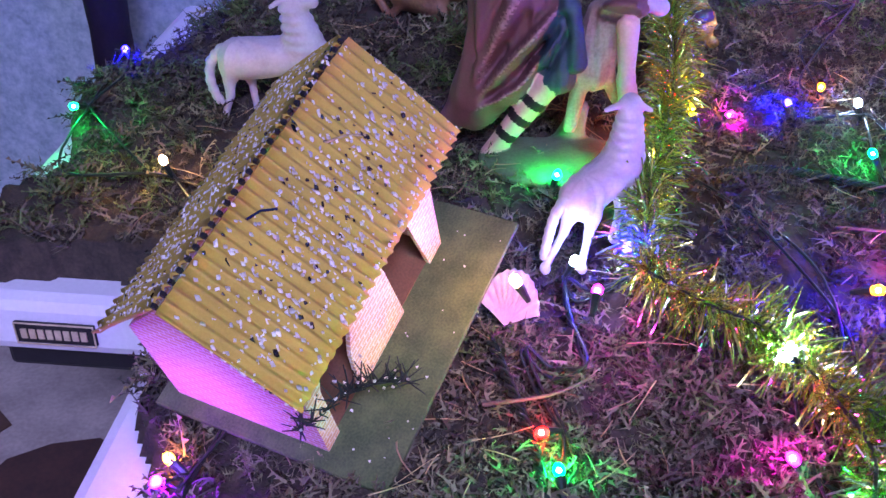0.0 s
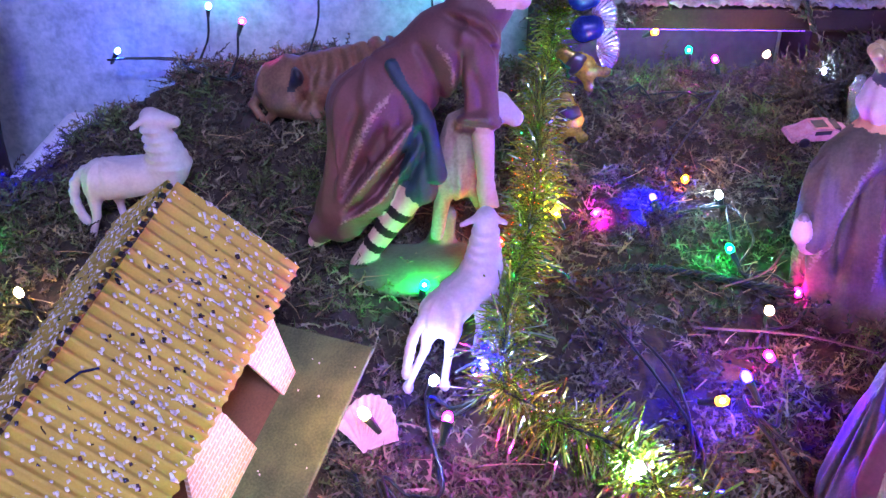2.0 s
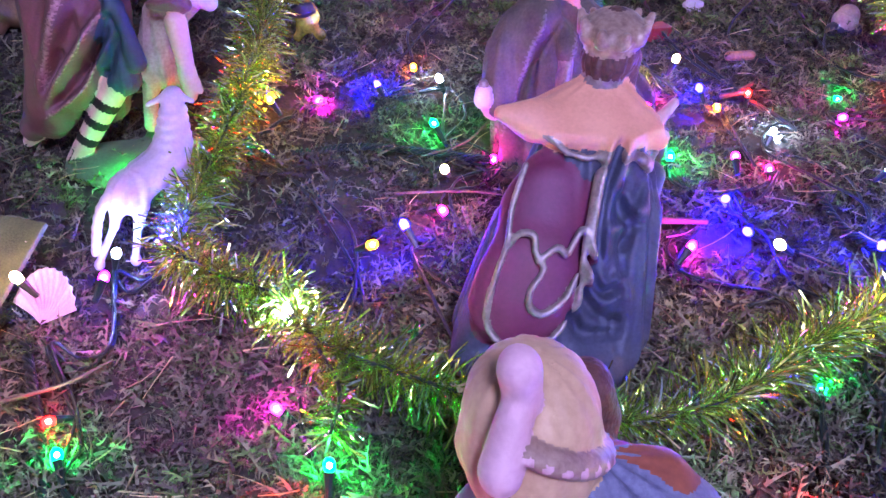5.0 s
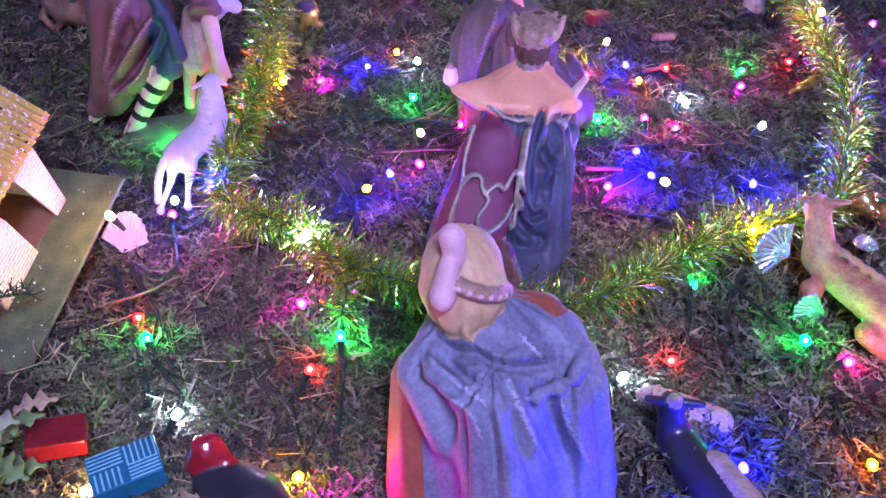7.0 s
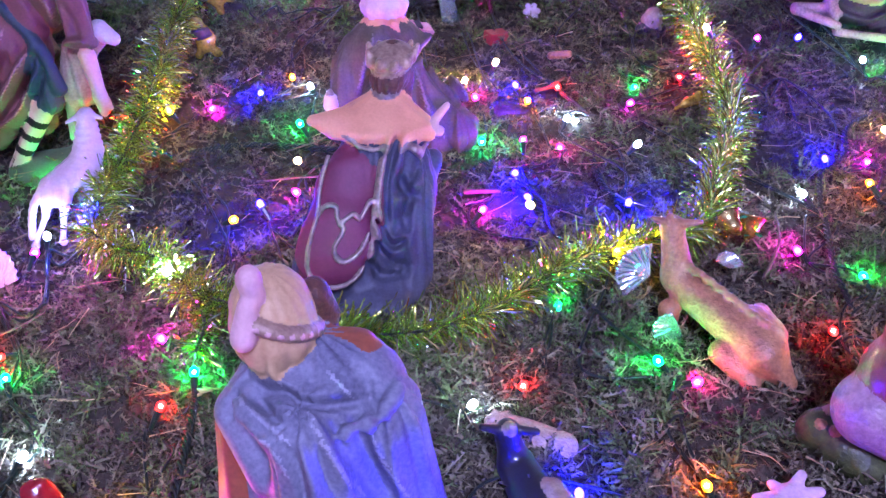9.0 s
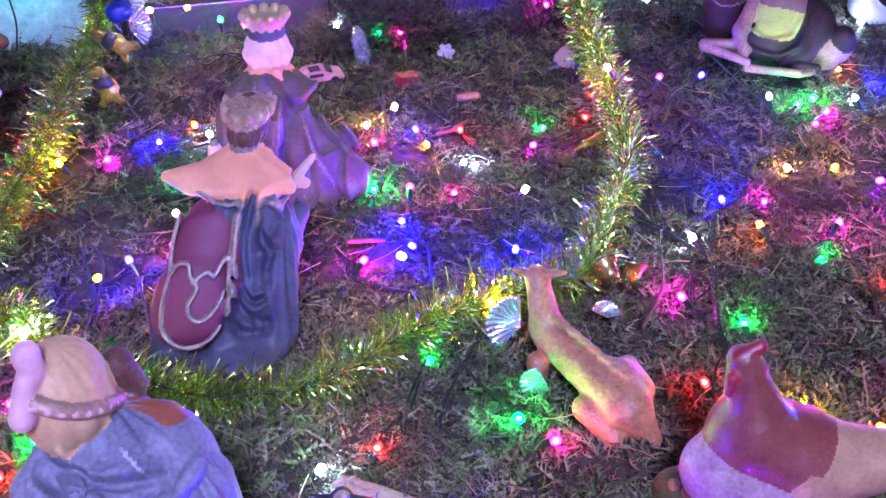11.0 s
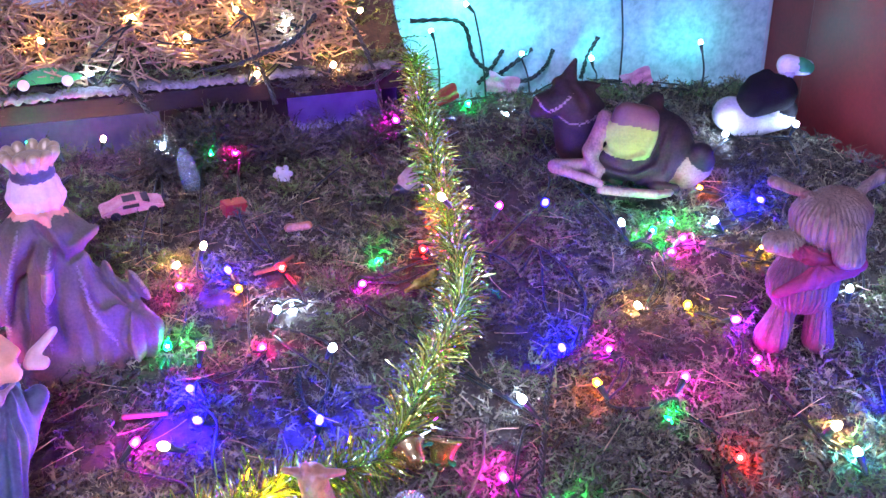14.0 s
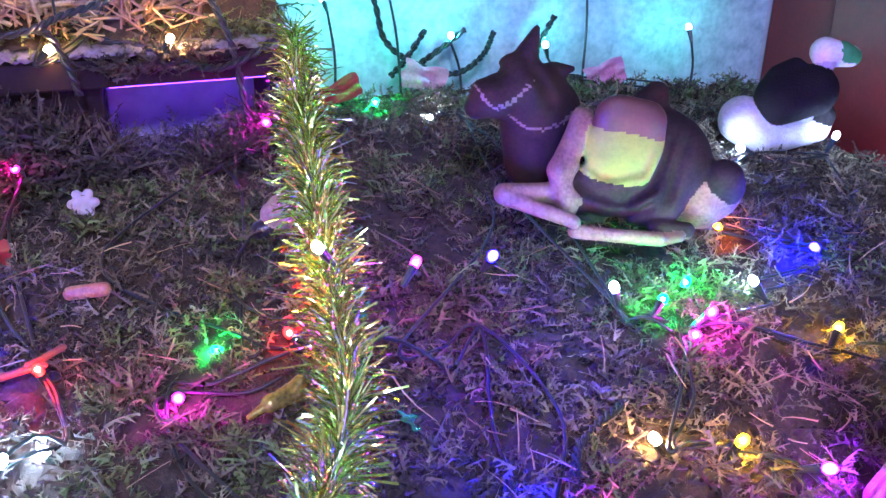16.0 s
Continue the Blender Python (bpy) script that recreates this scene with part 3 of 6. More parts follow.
# ---- the cardboard house ----
def build_house():
    u, v, w = Vector((0.336, 0.862, 0.379)), Vector((-0.935, 0.354, 0.023)), Vector((-0.114, -0.362, 0.925))
    u.normalize()
    v = (v - u * v.dot(u)).normalized()
    w = u.cross(v)
    m = Matrix((u, v, w)).transposed().to_4x4()
    m.translation = (0.0942, 0.3545, -0.035)
    house = tagged(new("cardboard_house"), "small cardboard house with a mustard corrugated roof on a green board", "model house")
    house.matrix_world = m
    part("base_board", box(bmesh.new(), (0, 0, -0.004), (0.181, 0.144, 0.0), 0.0008), CARD_GREEN, house, "thick board painted dull green")
    rng = np.random.default_rng(12)
    vv, ff = [], []
    for i in range(18):
        cx, cy, r = rng.uniform(0.006, 0.176), rng.uniform(0.002, 0.036), rng.uniform(0.0003, 0.0008)
        b = len(vv)
        for z in (0.0, 0.0006):
            for j in range(4):
                a = 1.571 * j + rng.uniform(-0.4, 0.4)
                vv.append((cx + r * math.cos(a), cy + r * math.sin(a), z))
        ff += [(b + 4, b + 5, b + 6, b + 7)] + [(b + j, b + (j + 1) % 4, b + 4 + (j + 1) % 4, b + 4 + j) for j in range(4)]
    grit = raw_mesh("board_grit", vv, ff, FLAKE, house)
    grit["kind"] = "stuff"
    x0, x1, y0, y1, ez, rz, t = 0.010, 0.152, 0.038, 0.134, 0.072, 0.124, 0.0025
    ym = 0.083
    for nm, xa in (("gable_wall", x0), ("gable_wall", x1 - t)):
        bm = bmesh.new()
        prof = [(y0, 0.0), (y1, 0.0), (y1, ez), (ym, rz), (y0, ez)]
        a = [bm.verts.new((xa, y, z)) for y, z in prof]
        b = [bm.verts.new((xa + t, y, z)) for y, z in prof]
        bm.faces.new(a)
        bm.faces.new(b[::-1])
        for i in range(5):
            bm.faces.new((a[i], b[i], b[(i + 1) % 5], a[(i + 1) % 5]))
        bmesh.ops.recalc_face_normals(bm, faces=bm.faces)
        part(nm, bm, BRICK_PAPER, house, "wall papered with small printed bricks")
    part("back_wall", box(bmesh.new(), (x0 + t, y1 - t, 0), (x1 - t, y1, ez)), BRICK_PAPER, house)
    part("inner_floor", box(bmesh.new(), (x0 + t, y0 + t, 0.0002), (x1 - t, y1 - t, 0.0012)), CARD_BROWN, house, "dark brown card floor")

    def panel(pts):
        bm = bmesh.new()
        a = [bm.verts.new((x, y0, z)) for x, z in pts]
        b = [bm.verts.new((x, y0 + t, z)) for x, z in pts]
        bm.faces.new(a)
        bm.faces.new(b[::-1])
        for i in range(len(pts)):
            bm.faces.new((a[i], b[i], b[(i + 1) % len(pts)], a[(i + 1) % len(pts)]))
        bmesh.ops.recalc_face_normals(bm, faces=bm.faces)
        part("front_wall", bm, BRICK_PAPER, house, "front wall panel printed with small bricks")

    panel([(x0 + t, 0), (0.022, 0), (0.022, 0.045), (0.030, ez), (x0 + t, ez)])
    panel([(0.048, 0), (0.101, 0), (0.094, 0.050), (0.088, ez), (0.062, ez), (0.050, 0.035)])
    panel([(0.136, 0), (x1 - t, 0), (x1 - t, ez), (0.118, ez), (0.124, 0.05)])
    # corrugated roof: each slope is a sheet of flutes that run from ridge to eave
    n, ra, rb = 27, -0.0035, 0.1706
    for eave_y, name in ((0.0265, "roof_front"), (0.1391, "roof_back")):
        xs = np.linspace(ra, rb, n * 8 + 1)
        wave = 0.0013 * np.cos((xs - ra) / (rb - ra) * n * 2 * np.pi)
        top, low, rows = [], [], 7
        sy = 1 if eave_y < ym else -1
        nrm = np.array([0, -sy * 0.68, 0.73])
        for k in range(rows):
            s = k / (rows - 1)
            y, z = ym + (eave_y - ym) * s, 0.1328 + (0.0807 - 0.1328) * s + 0.0015 * math.sin(2.5 * s)
            ragged = 0.0007 * np.sin(xs * 900) * (s > 0.9)
            for store, off in ((top, 0.0), (low, -0.0016)):
                p = np.stack([xs, np.full_like(xs, y), np.full_like(xs, z)], -1) + (wave + off)[:, None] * nrm
                p[:, 1] += ragged - sy * 0.002
                store.append(p)
        P = np.concatenate([np.array(top).reshape(-1, 3), np.array(low).reshape(-1, 3)])
        c, off = len(xs), rows * len(xs)
        f = []
        for k in range(rows - 1):
            i = np.arange(c - 1)
            f.append(np.stack([k * c + i, k * c + i + 1, (k + 1) * c + i + 1, (k + 1) * c + i], -1))
            f.append(np.stack([off + k * c + i, off + (k + 1) * c + i, off + (k + 1) * c + i + 1, off + k * c + i + 1], -1))
        for k in (0, rows - 1):
            i = np.arange(c - 1)
            f.append(np.stack([k * c + i, k * c + i + 1, off + k * c + i + 1, off + k * c + i], -1))
        for i in (0, c - 1):
            k = np.arange(rows - 1)
            f.append(np.stack([k * c + i, (k + 1) * c + i, off + (k + 1) * c + i, off + k * c + i], -1))
        roof = raw_mesh(name, P, np.concatenate(f), CARD_YELLOW, house, smooth=True)
        roof["label"] = "mustard corrugated cardboard roof slope"
    for i in range(n):
        xc = ra + (i + 0.5) / n * (rb - ra)
        part("flute_end", box(bmesh.new(), (xc - 0.0011, ym - 0.0008, 0.1316), (xc + 0.0011, ym + 0.0016, 0.1338)), BLACK, house)
    # flakes and foil strewn over the roof
    rng = np.random.default_rng(3)
    for name, mat, count, lo, hi, lab in (("mica_flakes", FLAKE, 1900, 0.0005, 0.0014, "white flakes strewn on the roof"), ("foil_bits", FOIL, 190, 0.0007, 0.0016, "coloured foil bits strewn on the roof")):
        vv, ff = [], []
        for i in range(count):
            back = rng.random() < 0.48
            s, x = rng.random() ** 0.8, rng.uniform(ra, rb)
            if not back and rng.random() < 0.75:
                x, s = rng.normal(0.085, 0.05), np.clip(rng.normal(0.62, 0.22), 0, 1)
                x = float(np.clip(x, ra, rb))
            ey, sy = (0.1391, -1) if back else (0.0265, 1)
            y, z = ym + (ey - ym) * s, 0.1328 - 0.0521 * s + 0.0016 + 0.0015 * math.sin(2.5 * s)
            k = int(rng.integers(4, 6))
            r = rng.uniform(lo, hi) * np.array([1, rng.uniform(0.5, 1.0)])
            rot = rng.normal(0, 0.45, 2)
            base = len(vv)
            off = rng.uniform(0.0, 0.0012)
            for top in (0, 1):
                for j in range(4):
                    a = 2 * np.pi * j / 4 + rng.uniform(-0.4, 0.4)
                    dx, dy = r[0] * math.cos(a), r[1] * math.sin(a)
                    vv.append((x + dx, y + dy, z + off + top * 0.0006 + sy * 0.92 * dy + rot[0] * dx + rot[1] * dy))
            ff += [(base + 4, base + 5, base + 6, base + 7)] + [(base + j, base + (j + 1) % 4, base + 4 + (j + 1) % 4, base + 4 + j) for j in range(4)]
        o = raw_mesh(name, vv, ff, mat, house)
        o["kind"] = "stuff"
        o["label"] = lab
    for (x, y), ln, ang, mat, nm in (((0.062, 0.070), 0.016, 2.6, FOIL_BLUE, "foil_strip"), ((0.122, 0.060), 0.024, 2.5, STRAW, "straw_bit")):
        z = 0.1328 - 0.0521 * (ym - y) / 0.0565 + 0.004
        d = np.array([math.cos(ang), 0.8 * math.sin(ang), 0.74 * math.sin(ang)]) * ln / 2
        vt, ft = tube([np.array([x, y, z]) - d, np.array([x, y, z]) + 0.001, np.array([x, y, z]) + d], 0.0007, 5)
        raw_mesh(nm, vt, ft, mat, house)
    return house


def brick_paper():
    m = bpy.data.materials.new("printed_brick_paper")
    m.use_nodes = True
    n, l = m.node_tree.nodes, m.node_tree.links
    b = n["Principled BSDF"]
    b.inputs["Roughness"].default_value = 0.7
    tc, mp, br = n.new("ShaderNodeTexCoord"), n.new("ShaderNodeVectorMath"), n.new("ShaderNodeTexBrick")
    sep, com, add = n.new("ShaderNodeSeparateXYZ"), n.new("ShaderNodeCombineXYZ"), n.new("ShaderNodeMath")
    l.new(tc.outputs["Object"], sep.inputs[0])
    l.new(sep.outputs["X"], add.inputs[0])
    l.new(sep.outputs["Y"], add.inputs[1])
    l.new(add.outputs[0], com.inputs["X"])
    l.new(sep.outputs["Z"], com.inputs["Y"])
    l.new(com.outputs[0], br.inputs["Vector"])
    br.inputs["Scale"].default_value = 100
    br.inputs["Brick Width"].default_value, br.inputs["Row Height"].default_value = 0.85, 0.34
    br.inputs["Mortar Size"].default_value = 0.05
    br.inputs["Color1"].default_value, br.inputs["Color2"].default_value = (0.55, 0.33, 0.18, 1), (0.62, 0.44, 0.24, 1)
    br.inputs["Mortar"].default_value = (0.70, 0.62, 0.50, 1)
    l.new(br.outputs["Color"], b.inputs["Base Color"])
    return m


BRICK_PAPER = brick_paper()
FOIL_BLUE = material("dark_blue_foil", (0.03, 0.04, 0.16), 0.25, metal=0.7, bump=0)
build_house()


# ---- strings of small lights ----
LIGHT = {"D": ((0.02, 0.10, 1.0), 240), "Q": ((1.0, 0.30, 0.01), 60), "R": ((1.0, 0.0008, 0.0008), 130), "G": ((0.0, 1.0, 0.16), 400), "B": ((0.0004, 0.0002, 1.0), 2300), "C": ((0.44, 0.62, 1.0), 280), "W": ((1.0, 0.56, 0.24), 290),
         "Y": ((1.0, 0.55, 0.0006), 260), "O": ((1.0, 0.18, 0.0006), 190), "M": ((1.0, 0.0007, 0.95), 330), "P": ((1.0, 0.0008, 0.45), 220), "V": ((0.25, 0.0006, 1.0), 700), "T": ((0.10, 0.85, 1.0), 260)}


def dome(name, colour, strength, clear=0.5):
    """Tinted clear plastic that glows with its lamp, and lets the core be seen."""
    m = bpy.data.materials.new(name)
    m.use_nodes = True
    n, l = m.node_tree.nodes, m.node_tree.links
    n.remove(n["Principled BSDF"])
    em, tr, mix = n.new("ShaderNodeEmission"), n.new("ShaderNodeBsdfTransparent"), n.new("ShaderNodeMixShader")
    em.inputs["Color"].default_value, em.inputs["Strength"].default_value = (*colour, 1), strength
    tr.inputs["Color"].default_value = (*[0.35 + 0.65 * c for c in colour], 1)
    mix.inputs["Fac"].default_value = 1 - clear
    l.new(tr.outputs[0], mix.inputs[1])
    l.new(em.outputs[0], mix.inputs[2])
    l.new(mix.outputs[0], n["Material Output"].inputs["Surface"])
    return m


GLOW = {k: (dome("led_" + k.lower(), c, s * LED_GAIN), glow("led_core_" + k.lower(), [0.75 + 0.25 * x for x in c], 40)) for k, (c, s) in LIGHT.items()}
SOCKET = material("dark_green_socket", (0.012, 0.028, 0.018), 0.35, bump=0)


def bulb_mesh():
    bm = bmesh.new()
    bmesh.ops.create_icosphere(bm, subdivisions=2, radius=0.0029)
    bmesh.ops.scale(bm, vec=(1, 1, 1.35), verts=bm.verts)
    outer = set(bm.faces)
    bmesh.ops.create_icosphere(bm, subdivisions=2, radius=0.0016)
    for f in bm.faces:
        f.material_index = 0 if f in outer else 1
    return bm


def socket_mesh():
    bm = bmesh.new()
    bmesh.ops.create_cone(bm, cap_ends=True, segments=8, radius1=0.0016, radius2=0.0030, depth=0.013)
    return bm


LED_SHAPES, SOCKET_SHAPE = {}, None
string_rng = np.random.default_rng(21)


def light_string(colours, places, drape=True, stalks=False, label="string of small coloured lights on a dark green cable"):
    """A cable with sockets and bulbs, all one thing."""
    global SOCKET_SHAPE
    root = tagged(new("light_string"), label, "string lights", "strings of lights")
    origin = Vector(places[0])
    root.location = origin
    path = []
    for i, p in enumerate(places):
        c, a, e = colours[i], string_rng.uniform(0, 2 * np.pi), string_rng.uniform(0.35, 1.3)
        d = Vector((math.cos(a) * math.cos(e), math.sin(a) * math.cos(e), math.sin(e)))
        q = d.to_track_quat("Z", "Y").to_matrix().to_4x4()
        if c not in LED_SHAPES:
            me = bpy.data.meshes.new("bulb")
            bm = bulb_mesh()
            bm.to_mesh(me)
            bm.free()
            for mat in GLOW[c]:
                me.materials.append(mat)
            me.polygons.foreach_set("use_smooth", [True] * len(me.polygons))
            LED_SHAPES[c] = me
        if SOCKET_SHAPE is None:
            SOCKET_SHAPE = bpy.data.meshes.new("socket")
            bm = socket_mesh()
            bm.to_mesh(SOCKET_SHAPE)
            bm.free()
            SOCKET_SHAPE.materials.append(SOCKET)
        sk = new("socket", SOCKET_SHAPE)
        sk.parent = root
        sk.matrix_basis = Matrix.Translation(Vector(p) - origin - d * 0.0085) @ q
        bl = new("bulb", LED_SHAPES[c])
        bl.parent = sk
        bl.matrix_basis = Matrix.Translation((0, 0, 0.0095))
        tail = np.array(p) - np.array(d) * 0.015
        if drape:
            g = float(ground_z(tail[0], tail[1])) + 0.003
            tail[2] = max(min(tail[2], g + 0.01), g)
        if stalks:
            foot = np.array([tail[0] + 0.012 * math.cos(3 * a), tail[1] - 0.012, float(ground_z(tail[0], tail[1])) + 0.004])
            v, f = tube(spline([tail, (tail + foot) / 2 + [0.004, 0.002, 0], foot], 8), 0.0013, 6)
            raw_mesh("stalk", v - np.array(origin), f, CABLE, root, smooth=True)
            tail = foot
        path.append(tail)
    for wire in range(2):
        pts = []
        for a, b in zip(path, path[1:]):
            pts.append(a)
            mid = (a + b) / 2 + np.append(string_rng.normal(0, 0.16, 2) * np.linalg.norm(b - a), 0)
            if drape or stalks:
                mid[2] = float(ground_z(mid[0], mid[1])) + 0.004
            else:
                mid[2] -= 0.1 * np.linalg.norm(b - a)
            pts.append(mid)
        pts.append(path[-1])
        sp = spline(pts, 10 * len(pts)) if len(pts) > 2 else np.array(pts)
        wob = np.cumsum(string_rng.normal(0, 0.0006, sp.shape), 0) * 0.4
        sp = sp + wob - np.linspace(0, 1, len(sp))[:, None] * wob[-1]
        v, f = tube(sp, 0.0011, 6)
        raw_mesh("cable", v - np.array(origin), f, CABLE, root, smooth=True)
    return root


light_string("BGWQV", [(-0.196, 0.806, 0.008), (-0.199, 0.697, 0.003), (-0.096, 0.607, 0.008), (-0.020, 0.368, -0.036), (-0.021, 0.349, -0.032)])
light_string("WCGRWMCB", [(0.160, 0.221, -0.018), (0.207, 0.278, -0.017), (0.180, 0.364, -0.020), (0.172, 0.389, -0.018), (0.154, 0.446, 0.036), (0.198, 0.448, 0.031), (0.191, 0.514, 0.006), (0.222, 0.515, 0.016)])
light_string("MYROCMGRYM", [(0.322, 0.730, 0.010), (0.285, 0.694, 0.028), (0.243, 0.682, 0.009), (0.348, 0.459, 0.036), (0.299, 0.424, 0.018), (0.292, 0.368, -0.004), (0.317, 0.319, 0.001), (0.294, 0.299, -0.008), (0.284, 0.214, -0.017), (0.295, 0.182, -0.010)])
light_string("CBPWPGCBOMGOC", [(0.499, 0.259, -0.007), (0.370, 0.483, 0.033), (0.400, 0.527, 0.016), (0.404, 0.552, 0.034), (0.452, 0.621, 0.003), (0.411, 0.658, 0.018), (0.427, 0.750, 0.017), (0.374, 0.754, 0.012), (0.409, 0.791, 0.012), (0.473, 0.965, 0.062), (0.445, 0.965, 0.071), (0.408, 0.965, 0.090), (0.365, 0.965, 0.090)])
light_string("WCWPGBMWGRB", [(0.523, 0.965, 0.068), (0.584, 0.965, 0.051), (0.590, 0.727, 0.018), (0.593, 0.683, 0.018), (0.580, 0.594, 0.012), (0.596, 0.528, 0.013), (0.555, 0.481, 0.006), (0.581, 0.422, 0.043), (0.587, 0.357, -0.012), (0.537, 0.271, -0.008), (0.546, 0.171, -0.008)])
light_string("OCPGYBPPOBWGG", [(0.623, 0.162, -0.007), (0.639, 0.216, -0.027), (0.651, 0.246, -0.002), (0.635, 0.272, -0.003), (0.641, 0.383, 0.016), (0.600, 0.495, 0.006), (0.608, 0.548, 0.034), (0.655, 0.583, 0.003), (0.644, 0.665, 0.018), (0.637, 0.689, 0.025), (0.618, 0.703, 0.046), (0.635, 0.965, 0.036), (0.651, 1.008, 0.023)])
light_string("CPRCCCBG", [(0.705, 1.039, 0.022), (0.665, 0.965, 0.035), (0.686, 0.700, 0.014), (0.689, 0.641, 0.002), (0.672, 0.621, 0.015), (0.705, 0.516, 0.036), (0.686, 0.476, 0.000), (0.662, 0.310, -0.036)])
light_string("YRGMCMWRGMM", [(0.828, 0.246, -0.009), (0.770, 0.278, -0.002), (0.828, 0.335, -0.002), (0.799, 0.383, -0.005), (0.835, 0.447, 0.008), (0.755, 0.664, 0.005), (0.838, 0.681, 0.074), (0.822, 0.694, 0.015), (0.783, 0.719, -0.004), (0.809, 0.965, 0.012), (0.858, 0.965, 0.053)])
light_string("GMBBMOMGRMO", [(0.964, 1.018, 0.045), (0.889, 0.668, 0.063), (0.934, 0.665, 0.062), (0.892, 0.510, 0.003), (0.929, 0.498, 0.002), (0.891, 0.438, 0.017), (0.956, 0.426, 0.017), (0.940, 0.413, -0.010), (0.958, 0.349, 0.001), (0.912, 0.255, -0.008), (0.866, 0.215, -0.007)])
light_string("TWMVYWMGCCC", [(1.034, 0.325, 0.006), (1.037, 0.354, 0.007), (1.034, 0.450, 0.002), (1.047, 0.505, 0.006), (1.016, 0.532, 0.010), (0.982, 0.555, 0.002), (1.051, 0.628, 0.010), (1.041, 0.651, 0.023), (1.012, 0.659, 0.032), (1.029, 0.941, 0.022), (1.002, 0.975, 0.041)])
light_string("CCOBGCMYCC", [(1.236, 0.848, 0.032), (1.322, 0.836, 0.038), (1.143, 0.743, 0.017), (1.184, 0.687, 0.021), (1.077, 0.680, 0.014), (1.119, 0.665, 0.016), (1.066, 0.636, 0.018), (1.134, 0.603, 0.013), (1.205, 0.562, 0.045), (1.168, 0.517, 0.008)])



# ---- tinsel garlands ----
def garland(points, radius, density, mats, label, seed, shades=None):
    """A core wire ringed with thin foil strips."""
    rng = np.random.default_rng(seed)
    p = spline(points, 400)
    seg = np.linalg.norm(np.diff(p, axis=0), axis=1)
    total = seg.sum()
    n = int(total * density)
    root = tagged(new("tinsel_garland"), label, "garland", "tinsel garlands")
    root.location = p[0]
    cum = np.concatenate([[0], np.cumsum(seg)]) / total
    sel = rng.random(n)
    pos = np.stack([np.interp(sel, cum, p[:, k]) for k in range(3)], -1)
    tan = np.stack([np.interp(sel, cum, np.gradient(p[:, k])) for k in range(3)], -1)
    tan /= np.linalg.norm(tan, axis=1, keepdims=True)
    d = np.cross(tan, rng.normal(0, 1, (n, 3)))
    d /= np.linalg.norm(d, axis=1, keepdims=True)
    d = d + 0.45 * rng.normal(0, 1, (n, 3)) * 0.6 + tan * 0.35
    d /= np.linalg.norm(d, axis=1, keepdims=True)
    r = radius * rng.uniform(0.55, 1.15, n)
    side = np.cross(d, rng.normal(0, 1, (n, 3)))
    side /= np.linalg.norm(side, axis=1, keepdims=True)
    wd = 0.00048 * rng.uniform(0.7, 1.4, n)[:, None]
    bend = rng.normal(0, 0.18, (n, 3)) - [0, 0, 0.10]
    rows = []
    for s in (0.0, 0.4, 0.75, 1.0):
        c = pos + r[:, None] * (s * d + s * s * bend)
        tw = side * math.cos(1.2 * s) + np.cross(d, side) * math.sin(1.2 * s)
        rows += [c - wd * tw, c + wd * tw]
    V = np.stack(rows, 1)
    quad = np.array([[0, 1, 3, 2], [2, 3, 5, 4], [4, 5, 7, 6]])
    F = (np.arange(n)[:, None, None] * 8 + quad[None]).reshape(-1, 4)
    pick = np.zeros(n, int) if shades is None else shades(sel, rng)
    ob = raw_mesh("foil_fringe", V.reshape(-1, 3) - p[0], F, mats, root, mats=np.repeat(pick, 3))
    ob["kind"] = "stuff"
    v, f = tube(p[::4], 0.0012, 6)
    raw_mesh("core_wire", v - p[0], f, CABLE, root, smooth=True)
    return root


G1 = [(0.318, 1.02, 0.125), (0.302, 0.93, 0.075), (0.283, 0.84, 0.058), (0.275, 0.75, 0.050), (0.262, 0.665, 0.040), (0.246, 0.60, 0.026), (0.236, 0.545, 0.022), (0.232, 0.490, 0.018)]
G2 = [(0.232, 0.490, 0.018), (0.262, 0.462, 0.018), (0.295, 0.440, 0.016), (0.312, 0.405, 0.014), (0.340, 0.382, 0.012), (0.386, 0.354, 0.010), (0.430, 0.334, 0.006), (0.480, 0.328, 0.006), (0.526, 0.338, 0.008), (0.574, 0.364, 0.012), (0.627, 0.387, 0.014), (0.680, 0.398, 0.014), (0.722, 0.405, 0.014)]
G3 = [(0.722, 0.405, 0.014), (0.745, 0.440, 0.016), (0.768, 0.480, 0.020), (0.805, 0.535, 0.024), (0.832, 0.600, 0.028), (0.842, 0.660, 0.040), (0.848, 0.720, 0.055), (0.860, 0.800, 0.066), (0.872, 0.880, 0.080), (0.884, 0.96, 0.105), (0.888, 0.985, 0.125)]
G4 = [(0.312, 0.400, 0.014), (0.324, 0.365, 0.010), (0.318, 0.335, 0.006)]
mix = lambda *w: (lambda sel, rng: rng.choice(len(w), len(sel), p=np.array(w) / sum(w)))
garland(G1, 0.024, 8200, [TINSEL, TINSEL_GOLD, TINSEL_SILVER], "green and gold tinsel garland running up to the ledge", 1, mix(4, 4, 2))
garland(G2, 0.025, 7600, [TINSEL, TINSEL_GOLD, TINSEL_SILVER], "green tinsel garland with silver glints lying on the moss", 2, mix(6, 3, 2))
garland(G3, 0.024, 8600, [TINSEL, TINSEL_GOLD, TINSEL_SILVER], "green tinsel garland climbing from the moss to the ledge", 3, mix(7, 3, 1))
garland(G4, 0.016, 4200, [TINSEL, TINSEL_GOLD, TINSEL_SILVER], "short loose end of green tinsel", 4, mix(5, 1, 2))


# ---- the figures ----
def at(x, y, z, yaw):
    return pose(x, y, z, 0, 0, yaw)


